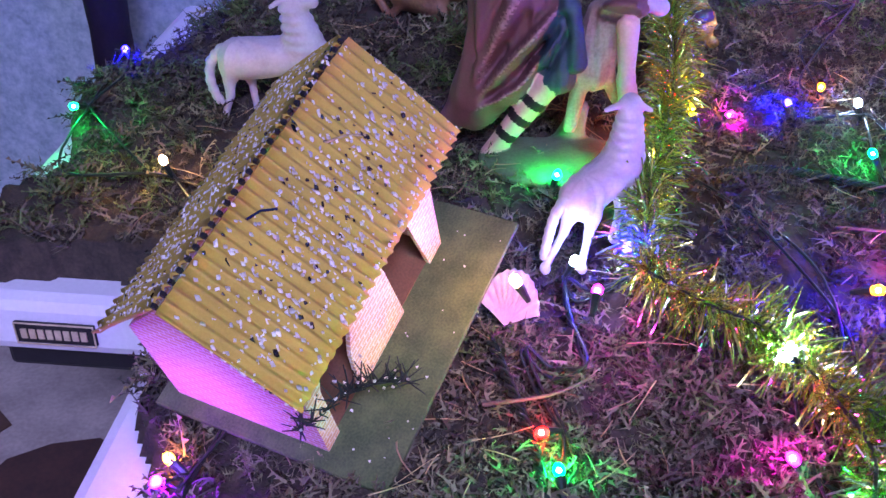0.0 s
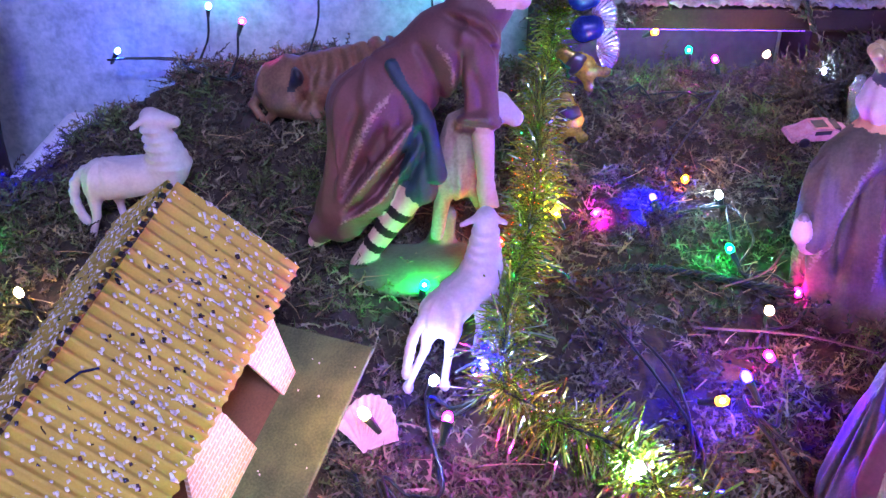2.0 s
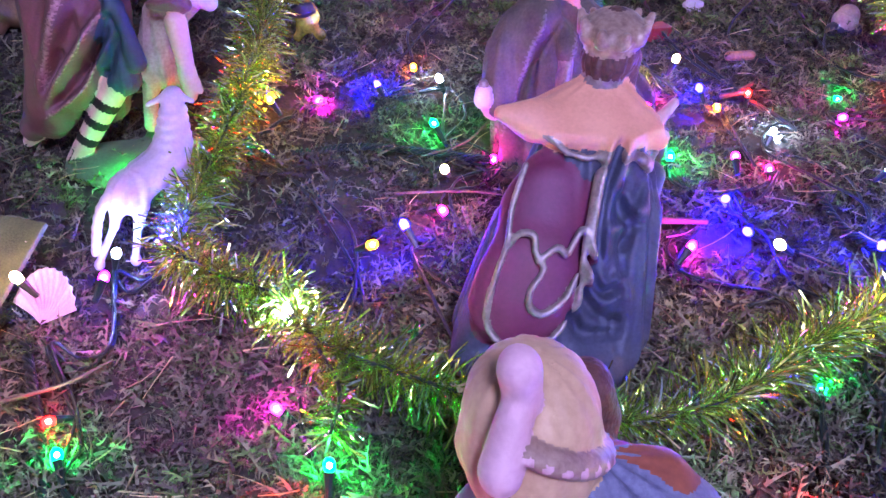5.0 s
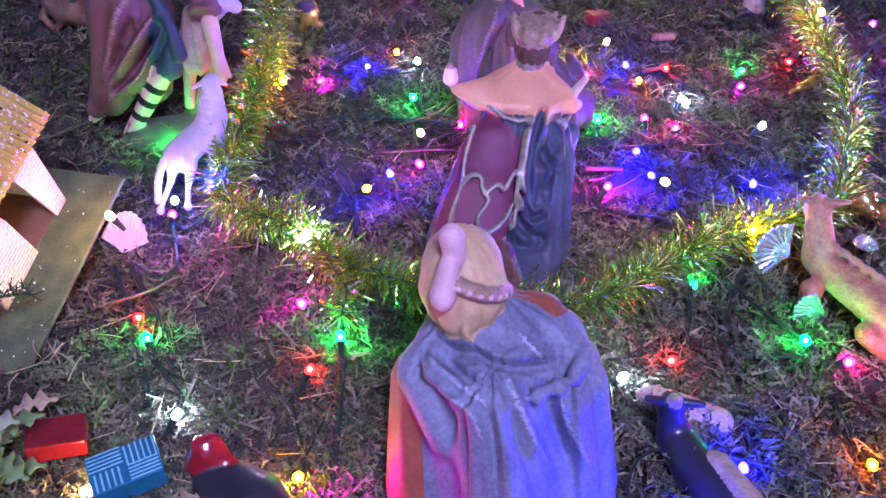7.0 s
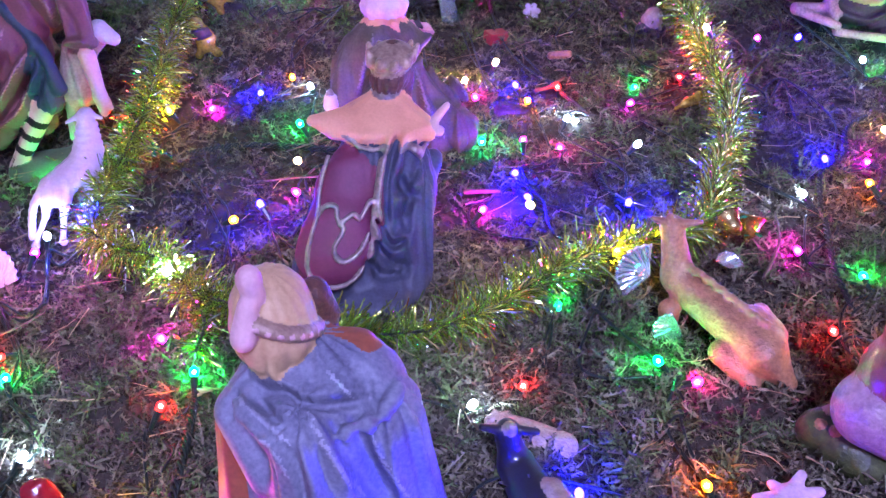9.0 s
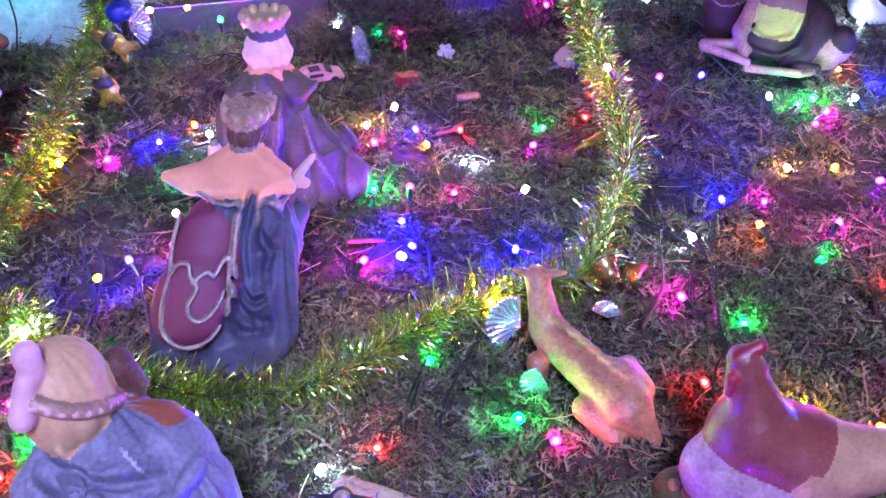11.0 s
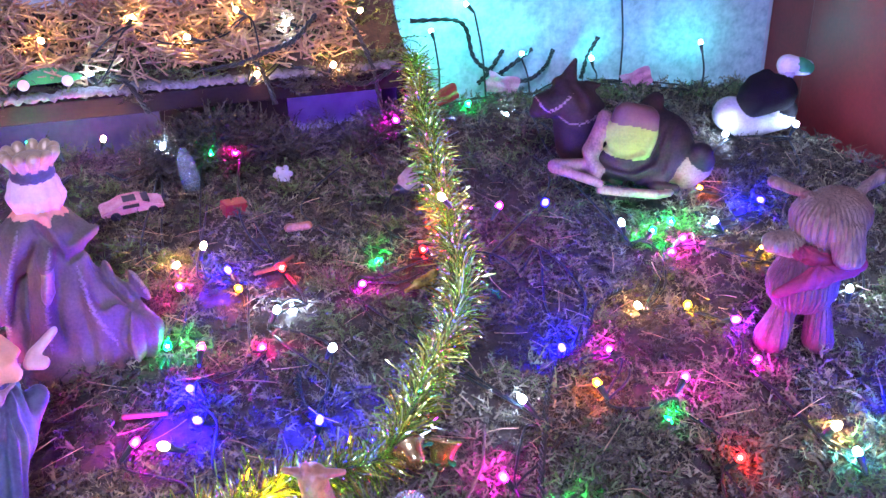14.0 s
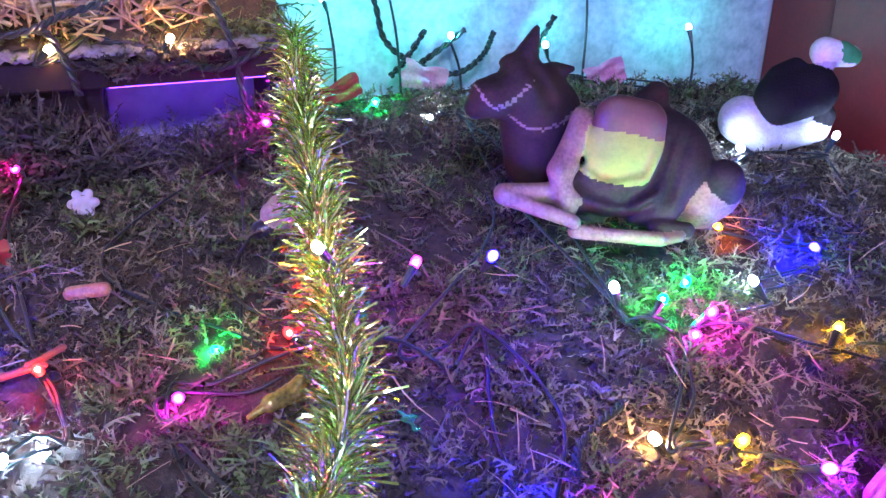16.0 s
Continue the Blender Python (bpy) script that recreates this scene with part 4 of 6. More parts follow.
def sheep(m, label, legs, body, neck, head, tail, ears, lean=(0, 0, 1, 1)):
    f = [(0, body[0], body[1], body[2], body[3], 1, (1, 1, 1), 9, 0.5)]
    f.append((0, neck[0], neck[1], neck[2], neck[3], 7))
    for s in np.linspace(0.05, 0.9, 5):
        c = [a + (b - a) * s for a, b in zip(neck[0], neck[1])]
        f.append((0, (c[0] - 2, c[1] - 2, c[2]), (c[0] + 2, c[1] + 2, c[2] - 1), neck[2] * (1.03 - 0.40 * s), neck[2] * (1.0 - 0.40 * s), 2.5, (1, 1, 0.35)))
    f.append((0, head[0], head[1], head[2], head[3], 4))
    for a, b in ears:
        f.append((0, a, b, 3.0, 1.8, 2))
    for a, k, b in legs:
        f.append((0, a, k, 6.5, 3.6, 5))
        f.append((0, k, b, 3.2, 2.8, 2))
        f.append((0, b, (b[0] + 1, b[1], b[2] - 1), 3.6, 3.8, 2))
    n = 9
    tp = spline(tail, n)
    for i in range(n - 1):
        f.append((0, tp[i], (tp[i] + tp[i + 1]) / 2, 4.9 - 0.12 * i, 4.0 - 0.1 * i, 1.0))
    return figure("sheep_figurine", f, [WHITE_RESIN], m, 1.5, label, "sheep figurine", "white sheep", lean=lean)


sheep(at(-0.05, 0.735, -0.002, 0.6), "white resin sheep standing on the moss behind the house",
      [((-30, -6, 30), (-30, -8, 8), (-40, -10, -24)), ((-24, 7, 30), (-16, 9, 14), (-12, 9, -20)), ((26, -6, 34), (30, -7, 12), (31, -8, -24)), ((28, 7, 34), (36, 8, 14), (58, 9, -10))],
      ((-22, 0, 37), (26, 0, 42), 17, 16), ((33, 0, 50), (24, 0, 84), 15, 8.5), ((22, 0, 89), (41, -3, 87), 8.5, 4.5),
      [(-36, 0, 44), (-45, -1, 34), (-47, -2, 18), (-43, -2, 4), (-39, -2, -2)], [((20, -6, 91), (9, -9, 84)), ((20, 6, 91), (12, 10, 86))])
sheep(at(0.2, 0.555, 0.004, -4.6), "white resin sheep standing with its back turned, beside the garland",
      [((-14, -12, 22), (-16, -14, 6), (-27, -18, -22)), ((4, -12, 20), (2, -14, 6), (0, -16, -20)), ((20, 10, 34), (24, 8, 14), (22, 6, -8)), ((30, 16, 34), (32, 18, 14), (33, 20, -14))],
      ((-8, -8, 30), (20, 14, 46), 16, 16), ((22, 16, 54), (22, 18, 86), 14, 9), ((21, 18, 93), (18, 28, 88), 9, 6),
      [(-18, -16, 34), (-24, -20, 24), (-27, -21, 10), (-28, -20, -4), (-29, -19, -14)], [((14, 16, 94), (3, 14, 89)), ((27, 18, 94), (37, 18, 90))], (0.03, 0.34, 0.73, 0.85))

# bending shepherd with a lamb
PL, SK, HR, TL, BG, LM, BK = range(7)
SHEP_MATS = [ROBE_PLUM, SKIN, HAIR, TEAL, BASE_GREEN, LAMB, DARK_WOOD]
shep = [
    (PL, (-26, 0, 104), (30, 2, 150), 30, 27, 1, (1, 0.8, 1), 7, 1.0),
    (PL, (-26, -2, 100), (-46, -4, 28), 24, 20, 14, (1, 1, 1), 8, 2.6),
    (PL, (-10, -8, 96), (-26, -12, 40), 20, 15, 9, (1, 1, 1), 8, 2.0),
    (PL, (-44, -2, 34), (-66, -4, 4), 16, 9, 9, (1, 1, 1), 6, 1.5),
    (PL, (-26, -10, 44), (-48, -8, 10), 16, 12, 10, (1, 1, 1), 7, 1.6),
    (PL, (-6, 10, 90), (-12, 14, 20), 24, 18, 9, (1, 1, 1), 7, 2.0),
    (PL, (30, 2, 152), (52, 2, 172), 26, 17, 10),
    (PL, (40, 0, 178), (62, 2, 178), 13, 11, 4),
    (SK, (62, 3, 184), (66, 3, 188), 12, 12, 4),
    (HR, (62, 4, 194), (70, 4, 200), 14, 12, 3),
    (SK, (76, 2, 188), (79, 2, 184), 8, 6, 3),
    (PL, (48, -12, 160), (55, -18, 112), 16, 12, 7, (1, 1, 1), 6, 1.2),
    (PL, (52, -18, 104), (58, -18, 104), 11.5, 11.5, 2, (1, 1, 0.6)),
    (SK, (56, -18, 100), (60, -18, 56), 8.5, 6, 2),
    (SK, (60, -18, 52), (61, -19, 36), 7, 4.5, 3),
    (SK, (65, -18, 48), (68, -19, 40), 3.5, 2.5, 2),
    (TL, (8, -10, 84), (12, -12, 48), 15, 13, 3, (1, 1, 1), 9, 1.0),
    (SK, (8, -12, 46), (-34, -14, -18), 10.5, 7.5, 3),
    (SK, (-34, -14, -20), (-26, -20, -28), 7, 5, 3),
    (SK, (-62, 0, 0), (-72, -2, -8), 7, 5, 3),
    (TL, (-8, -18, 142), (18, -19, 104), 4.5, 4.5, 1),
    (TL, (18, -22, 104), (24, -18, 62), 5, 8, 2),
    (BG, (0, -14, -22), (40, -6, -18), 36, 28, 2, (1.2, 1, 0.30)),
    (BG, (24, 18, -18), (30, 20, 10), 12, 7, 6),
    (LM, (34, 6, 50), (42, 8, 88), 18, 15, 2, (1, 1, 1), 9, 1.0),
    (LM, (46, 8, 86), (62, 6, 100), 12, 10, 5),
    (WH := 7, (66, 4, 108), (78, 2, 100), 10, 6.5, 3),
    (WH, (58, 0, 112), (54, -4, 118), 5, 3, 2),
    (LM, (28, -2, 38), (24, -6, 6), 6.5, 5, 3),
    (LM, (48, 6, 44), (56, 4, 28), 6, 5, 3),
]
for s in (0.28, 0.5, 0.72):
    c = np.array([8, -12, 46]) * (1 - s) + np.array([-34, -14, -18]) * s
    shep.append((BK, tuple(c + [0.3, 0, 0.3]), tuple(c - [0.3, 0, 0.3]), 10.9 - 3.0 * s, 10.9 - 3.0 * s, 0.3))
SHEP_FOLDS = ((-0.11, 0.91, -0.40), [
    (((-9, 106), (-29, 80), (-41, 52), (-46, 32)), 4.2, 7, 8),
    (((-1, 79), (-17, 57), (-33, 40), (-47, 21)), 6.8, 4.5, 8),
    (((12, 92), (-8, 67), (-23, 52), (-39, 31)), 6.0, 5, 8),
    (((9, 65), (-6, 47), (-17, 31), (-30, 22), (-50, 11)), 6.0, 3.5, 8),
    (((2, 87), (-21, 59), (-38, 40), (-48, 26)), -7.6, 4, None),
    (((-12, 86), (-29, 58), (-44, 36)), -6.8, 4.5, None),
    (((8, 76), (-9, 52), (-25, 32), (-42, 18)), -7.6, 4, None),
    (((-31, 96), (-43, 68), (-50, 40)), -5.1, 4, None),
    (((13, 69), (6, 52), (1, 40)), -6.0, 3.5, None),
    (((31, 158), (51, 148), (64, 135)), 4.2, 3.5, None),
    (((27, 155), (47, 144), (60, 132)), -4.2, 3, None),
    (((8, 138), (18, 120), (25, 100)), -5.1, 4, None),
    (((39, 133), (37, 116), (36, 96)), -5.1, 4, None),
    (((34, 87), (59, 86)), 4.2, 3.5, None),
    (((36, 82), (60, 80)), -4.2, 3, None),
    (((44, 120), (50, 104), (51, 90)), -4.2, 3.5, None),
    (((21, 135), (31, 120), (33, 104)), 4.2, 5, 8),
])
figure("shepherd_statue", shep, SHEP_MATS + [WHITE_RESIN, material("worn_robe_crests", (0.30, 0.165, 0.145), 0.6, second=(0.13, 0.052, 0.048), scale=150)], at(0.17, 0.69, 0.010, -5), 1.8, "painted shepherd statue in a plum robe bending over a lamb", "statue", "nativity figures", SHEP_FOLDS)

# kneeling king with the maroon cape
BL, MR, PC, GD, CR = 0, 1, 2, 3, 4
K2_MATS = [BLUE_GREY, MAROON, PEACH, GILT, CROWN_BROWN, HAIR, SKIN]
k2 = [
    (BL, (-2, 6, 8), (8, 6, 112), 44, 29, 1, (1.05, 0.95, 1), 11, 2.4),
    (BL, (-38, -4, 14), (-24, -4, 66), 17, 19, 12, (1, 1, 1), 7, 2.0),
    (BL, (26, -8, 12), (26, 0, 66), 20, 19, 10, (1, 1, 1), 9, 2.6),
    (BL, (34, 8, 92), (44, 10, 66), 16, 15, 8, (1, 1, 1), 7, 1.8),
    (BL, (44, 14, 64), (54, 26, 84), 12, 9, 6),
    (MR, (-22, -33, 50), (-16, -20, 94), 24, 19, 4, (1.15, 0.42, 1)),
    (MR, (-22, -18, 88), (-14, -10, 102), 17, 16, 4, (1.15, 0.55, 1)),
    (MR, (-22, -38, 46), (-22, -36, 60), 25, 22, 6, (1.15, 0.42, 1)),
    (PC, (4, 6, 128), (8, 9, 148), 43, 14, 2, (1, 0.66, 0.36), 8, 1.2),
    (PC, (-30, -4, 131), (-50, -9, 136), 11, 4, 6),
    (PC, (36, 0, 122), (48, 0, 117), 9, 4, 6),
    (GD, (8, 9, 150), (8, 10, 155), 12.0, 11.5, 1, (1, 1, 0.6)),
    (6, (10, 10, 152), (12, 12, 164), 11, 13, 1),
    (5, (9, 9, 160), (11, 10, 164), 15.5, 15.5, 2, (1, 1, 0.8), 14, 0.7),
    (5, (22, 14, 158), (24, 16, 142), 8, 6, 3),
    (6, (50, 30, 112), (62, 36, 124), 4.5, 3, 2),
    (6, (50, 26, 110), (58, 30, 106), 5, 4, 2),
    (CR, (9, 9, 170), (9, 9, 174), 16.5, 19, 1, (1, 1, 0.7)),
    (BL, (18, -34, 2), (44, -20, 0), 14, 10, 10, (1, 1, 0.8)),
    (BL, (42, -4, 74), (46, -10, 10), 13, 15, 10, (1, 1, 1), 7, 2.0),
    (BL, (-40, -20, 34), (-46, -24, 4), 10, 11, 10),
]
for i in range(9):
    a = 2 * math.pi * i / 9
    x, y = 9 + 17 * math.cos(a), 9 + 17 * math.sin(a)
    k2.append((CR, (x, y, 174), (9 + 20.5 * math.cos(a), 9 + 20.5 * math.sin(a), 181 + 2.5 * math.cos(2 * a)), 4.4, 2.2, 2))
k2.append((5, (9, 9, 174), (9, 9, 177), 12, 11, 0.5))


def on_cape(x, z):
    return (x, -37 - 14 * math.cos((x + 20) / 24) * (1 - 0.0035 * abs(z - 55)) + 0.26 * max(0, z - 62), z)


def trim(pts, r, n=22):
    q = spline([(x, 0, z) for x, z in pts], n)
    return [(GD, on_cape(a[0], a[2]), on_cape(b[0], b[2]), r, r, 0.4) for a, b in zip(q, q[1:])]


k2 += trim([(-34, 118), (-38, 98), (-38, 80), (-41, 66), (-43, 50), (-40, 34), (-26, 26), (-8, 28), (4, 40), (8, 54), (6, 76), (8, 112)], 1.8, 30)
k2 += trim([(-38, 78), (-32, 86), (-24, 86), (-22, 78), (-16, 70), (-22, 60), (-20, 50), (-12, 46), (-2, 52), (4, 64)], 1.9, 26)
k2 += trim([(-20, 74), (-10, 80), (-4, 76), (2, 86), (6, 84)], 1.9, 14)
for i in range(14):
    a = math.pi * (0.95 + 1.15 * i / 13)
    b = math.pi * (0.95 + 1.15 * (i + 1) / 13)
    w = lambda t: 120 + 3.5 * math.sin(5 * t + 1) - 8 * math.cos(t)
    k2.append((GD, (4 + 43 * math.cos(a), 6 + 28.5 * math.sin(a), w(a)), (4 + 43 * math.cos(b), 6 + 28.5 * math.sin(b), w(b)), 1.6, 1.6, 1.0))
k2.append((BL, (-30, -40, 4), (30, -36, 0), 13, 12, 8, (1, 1, 0.6), 9, 1.5))
K2_FOLDS = ((0.06, 0.85, -0.52), [
    (((17, 99), (14, 74), (16, 44), (12, 21)), 5.2, 4, None),
    (((27, 99), (20, 65), (25, 40)), 4.5, 4, None),
    (((21, 99), (17, 69), (20, 38)), -6.5, 3.5, None),
    (((34, 95), (45, 78), (33, 59), (18, 55)), 3.9, 4, None),
    (((24, 74), (34, 61), (45, 59)), -5.9, 3.5, None),
    (((30, 74), (39, 66), (47, 69)), 3.2, 3, None),
    (((12, 48), (25, 30), (36, 33)), 3.9, 3, None),
    (((12, 43), (25, 25), (36, 28)), -5.9, 3, None),
    (((12, 37), (25, 21), (38, 23)), 3.9, 3, None),
    (((10, 31), (25, 14), (42, 11)), -5.9, 3, None),
    (((44, 18), (35, 35), (29, 45)), 3.9, 3.5, None),
    (((8, 13), (21, 4), (42, 6)), -5.9, 3.5, None),
    (((37, 55), (32, 44), (38, 32)), -5.2, 3.5, None),
])
figure("kneeling_king_statue", k2, K2_MATS, at(0.439, 0.406, 0.002, -8), 1.6, "kneeling king statue in a peach collar and maroon gilt-edged cape", "statue", "nativity figures", K2_FOLDS, (0.14, 0.30, 0.90, 0.92))

# king with the petal crown
k1 = [
    (0, (0, 6, 0), (-2, 6, 106), 42, 24, 1, (1, 0.9, 1), 9, 3.0),
    (0, (30, 0, 6), (14, 4, 84), 32, 16, 14, (1, 1, 1), 8, 3.4),
    (0, (64, -16, 18), (30, 4, 60), 18, 18, 10, (1, 1, 1), 7, 2.5),
    (0, (74, -14, 26), (56, 2, 52), 10, 10, 8),
    (0, (-28, -2, 98), (22, 0, 100), 17, 16, 14),
    (0, (-10, -2, 110), (4, -2, 112), 18, 17, 10),
    (0, (-38, -10, 86), (-46, -22, 50), 14, 11, 8, (1, 1, 1), 6, 1.6),
    (1, (-46, -24, 44), (-52, -28, 52), 7, 5, 3),
    (2, (-54, -32, 56), (-54, -32, 62), 7, 6, 1),
    (3, (-54, -32, 66), (-54, -32, 68), 4.0, 3.5, 1),
    (4, (-4, 2, 127), (0, 2, 128), 15, 14, 1.0, (1.1, 1, 0.18)),
    (0, (-14, -14, 112), (2, -22, 92), 9, 5, 5),
    (0, (16, -10, 112), (2, -22, 92), 9, 5, 5),
    (5, (-2, 4, 140), (-2, 4, 146), 19.5, 17.5, 2, (1.15, 1, 0.9), 8, 1.0),
    (6, (-1, 2, 158), (-1, 2, 161), 17, 16, 1, (1, 1, 0.4)),
    (7, (-1, 2, 165), (-1, 2, 168), 13, 15, 1, (1, 1, 0.5)),
    (3, (6, -24, 80), (7, -25, 68), 3.2, 6.0, 1),
    (8, (-6, -12, -12), (16, -10, -10), 40, 36, 4, (1.1, 0.9, 0.4)),
]
for i in range(11):
    a = 2 * math.pi * i / 11
    k1.append((7, (-1 + 12 * math.cos(a), 2 + 12 * math.sin(a), 164), (-1 + 19 * math.cos(a), 2 + 19 * math.sin(a), 175), 3.6, 4.8, 1.5))
K1_FOLDS = ((-0.30, 0.83, -0.46), [
    (((-1, 109), (5, 92), (13, 76)), 4.0, 3.5, None),
    (((47, 97), (31, 86), (13, 76)), 4.0, 3.5, None),
    (((-7, 103), (2, 85), (10, 69)), -5.6, 3, None),
    (((48, 88), (29, 77), (13, 69)), -5.6, 3, None),
    (((-5, 92), (-20, 56), (-24, 12)), -7.2, 4.5, None),
    (((6, 63), (1, 28), (5, -9)), -7.2, 5, None),
    (((1, 81), (-8, 44), (-11, 0)), 5.6, 5, 9),
    (((30, 83), (40, 49), (61, 17)), -7.2, 4, None),
    (((40, 90), (58, 54), (71, 23)), 5.6, 4.5, 9),
    (((19, 64), (24, 27), (38, -4)), 6.4, 5, 9),
    (((49, 61), (58, 36), (73, 14)), -5.6, 4, None),
    (((-19, 99), (-33, 59), (-40, 17)), 5.6, 5, 9),
])
figure("standing_king_statue", k1, [CAPE_GREY, SKIN, TURBAN_WHITE, GILT, PEACH, TURBAN_WHITE, BLUE_GREY, GILT_PALE := material("pale_gilt_petals", (0.56, 0.42, 0.20), 0.4, metal=0.35, second=(0.36, 0.24, 0.11)), WOOD, material("brushed_cape_crests", (0.20, 0.17, 0.13), 0.65, second=(0.12, 0.10, 0.075), scale=150, spec=0.2)],
       at(0.497, 0.628, 0.004, -9), 1.8, "king statue in a slate cape and a gold petal crown", "statue", "nativity figures", K1_FOLDS, (0.0, 0.13, 0.95, 1.0))

# nearest king with the tan turban
k3 = [
    (0, (14, 10, -6), (14, 6, 96), 56, 44, 1, (1.12, 0.8, 1), 10, 2.6),
    (0, (-20, 0, 106), (46, 4, 110), 18, 20, 14, (1, 1, 1), 7, 1.0),
    (0, (-38, -6, 100), (-20, -22, 70), 12, 12, 10),
    (0, (58, -8, 92), (66, -6, 20), 20, 22, 14, (1, 1, 1), 8, 2.2),
    (0, (8, -30, 104), (20, -40, 0), 20, 30, 14, (1, 1, 1), 9, 2.0),
    (1, (-40, 8, 84), (-46, -4, 10), 15, 18, 8, (1, 1, 1), 6, 1.2),
    (1, (0, 12, 130), (42, 12, 128), 11, 10, 4),
    (2, (-8, 6, 150), (-8, 6, 160), 26, 24, 2, (1, 1, 0.95), 12, 0.7),
    (3, (-12, -10, 180), (-13, -10, 189), 6.5, 7.5, 3),
    (3, (-15, -16, 176), (-19, -20, 161), 6, 7.5, 3),
    (4, (14, 28, 152), (20, 30, 138), 10, 8, 4),
]
for i in range(16):
    a, b = i / 15 * 2.6, (i + 1) / 15 * 2.6
    q = lambda t: (-8 + 25.5 * math.sin(t * 1.1 - 0.3), 6 - 25.5 * math.cos(t * 1.1 - 0.3) * 0.98, 170 - 14 * t)
    k3.append((5, q(a), q(b), 4.2, 4.2, 0.5))
for i in range(14):
    t = i / 13 * 2.6
    x, y, z = (-8 + 29 * math.sin(t * 1.1 - 0.3), 6 - 29 * math.cos(t * 1.1 - 0.3), 170 - 14 * t)
    k3.append((3, (x, y, z), (x, y, z + 0.5), 1.3, 1.3, 0.2))
for i in range(12):
    a = (i / 11 - 0.5) * 2.2
    b = ((i + 1) / 11 - 0.5) * 2.2
    w = lambda t: (14 + 52 * math.sin(t), -2 - 34 * math.cos(t), 118 - 10 * math.cos(1.3 * t))
    k3.append((0, w(a), w(b), 4.5, 4.5, 3))
K3_FOLDS = ((0.01, 0.70, -0.71), [
    (((-27, 84), (-13, 75), (-1, 74), (11, 68), (29, 68), (47, 71)), -5.5, 3.0, None),
    (((-26, 87), (-13, 80), (-1, 78), (12, 72), (29, 72), (45, 75)), 2.5, 4, None),
    (((-10, 85), (-2, 77)), 2, 3, 6),
    (((23, 85), (32, 77), (38, 71)), 2, 3, 6),
    (((-30, 72), (-19, 64), (-7, 55), (5, 47)), 3.5, 3.5, 6),
    (((-19, 52), (-5, 44), (2, 31)), 3.5, 3.5, 6),
    (((14, 64), (20, 53), (29, 38), (41, 21)), 3.5, 4, 6),
    (((48, 53), (55, 36), (68, 19)), 3.5, 4, 6),
    (((32, 52), (39, 36), (51, 19)), 2.5, 4, None),
    (((-23, 74), (-7, 61), (8, 53)), -4, 3.5, None),
    (((6, 64), (15, 44), (24, 21)), -4, 4, None),
    (((23, 64), (34, 42), (47, 18)), -4, 4, None),
    (((39, 59), (47, 36), (57, 16)), -3.5, 4, None),
    (((-17, 58), (-1, 50), (8, 35), (11, 15)), -4, 4, None),
    (((-31, 76), (-34, 67), (-39, 61)), -3, 3, None),
    (((45, 83), (48, 71), (53, 59)), -3, 3.5, None),
])
figure("turbaned_king_statue", k3, [CLOAK_BLUE, RUST, TURBAN_TAN, PINK_CLOTH, HAIR, CROWN_BROWN, material("dry_brushed_crests", (0.30, 0.29, 0.33), 0.6, second=(0.17, 0.17, 0.21), scale=150)], at(0.391, 0.186, -0.020, -10), 1.7,
       "king statue in a pale blue cloak and tan turban", "statue", "nativity figures", K3_FOLDS, (-0.04, 0.06, 0.96, 0.88))

# resting ox on the mossy rise
ox = [
    (0, (-24, 0, 26), (66, 4, 44), 26, 28, 1, (1, 1, 1), 3, 0.6),
    (0, (-28, -8, 16), (0, -16, 4), 17, 9, 8),
    (0, (0, -16, 2), (40, -18, -4), 7, 5, 4),
    (0, (70, 0, 52), (112, 0, 70), 22, 13, 10),
    (0, (112, 0, 74), (134, -6, 64), 13, 8, 5),
    (0, (-46, -4, 24), (-56, -8, 10), 5, 4, 4),
    (0, (-56, -8, 10), (-44, -16, -6), 4, 4, 2),
    (0, (-44, -16, -6), (-22, -20, 20), 4, 4, 2),
    (1, (-22, -22, 20), (-8, -22, 44), 5, 5, 2),
    (2, (108, 8, 84), (112, 22, 96), 4, 2, 2),
]
ox += [(0, (-18, -18, 18), (6, -24, 6), 15, 9, 5), (0, (2, -22, 0), (34, -26, -6), 6.5, 5, 4), (0, (60, -18, 20), (74, -26, 2), 12, 8, 6), (0, (74, -28, -2), (48, -34, -6), 6, 5, 4)]
OX_FOLDS = ((-0.12, 0.93, -0.34), [
    (((5, 53), (6, 41), (2, 29)), -5.6, 4, None),
    (((15, 56), (15, 42), (11, 29)), -5.6, 4, None),
    (((27, 58), (30, 43), (28, 28)), -5.6, 4, None),
    (((40, 61), (43, 46), (41, 31)), -5.6, 4, None),
    (((53, 65), (57, 51), (55, 36)), -5.6, 4, None),
    (((67, 69), (72, 55), (73, 42)), -5.6, 4, None),
    (((79, 74), (85, 63), (85, 51)), -5.6, 4, None),
    (((95, 82), (101, 69), (102, 56)), -5.6, 4, None),
    (((-9, 51), (-1, 24), (-13, 0)), -6.4, 5, None),
    (((-28, 58), (-16, 45), (3, 8)), 4.0, 6, None),
    (((-41, 50), (-51, 30), (-47, 15)), 4.0, 4, None),
])
figure("ox_statue", ox, [OX_BROWN, BULL_BLACK, LAMB], at(0.075, 0.905, 0.026, -1), 2.0, "ochre brown ox statue resting on the mossy rise", "ox figurine", "nativity figures", OX_FOLDS)

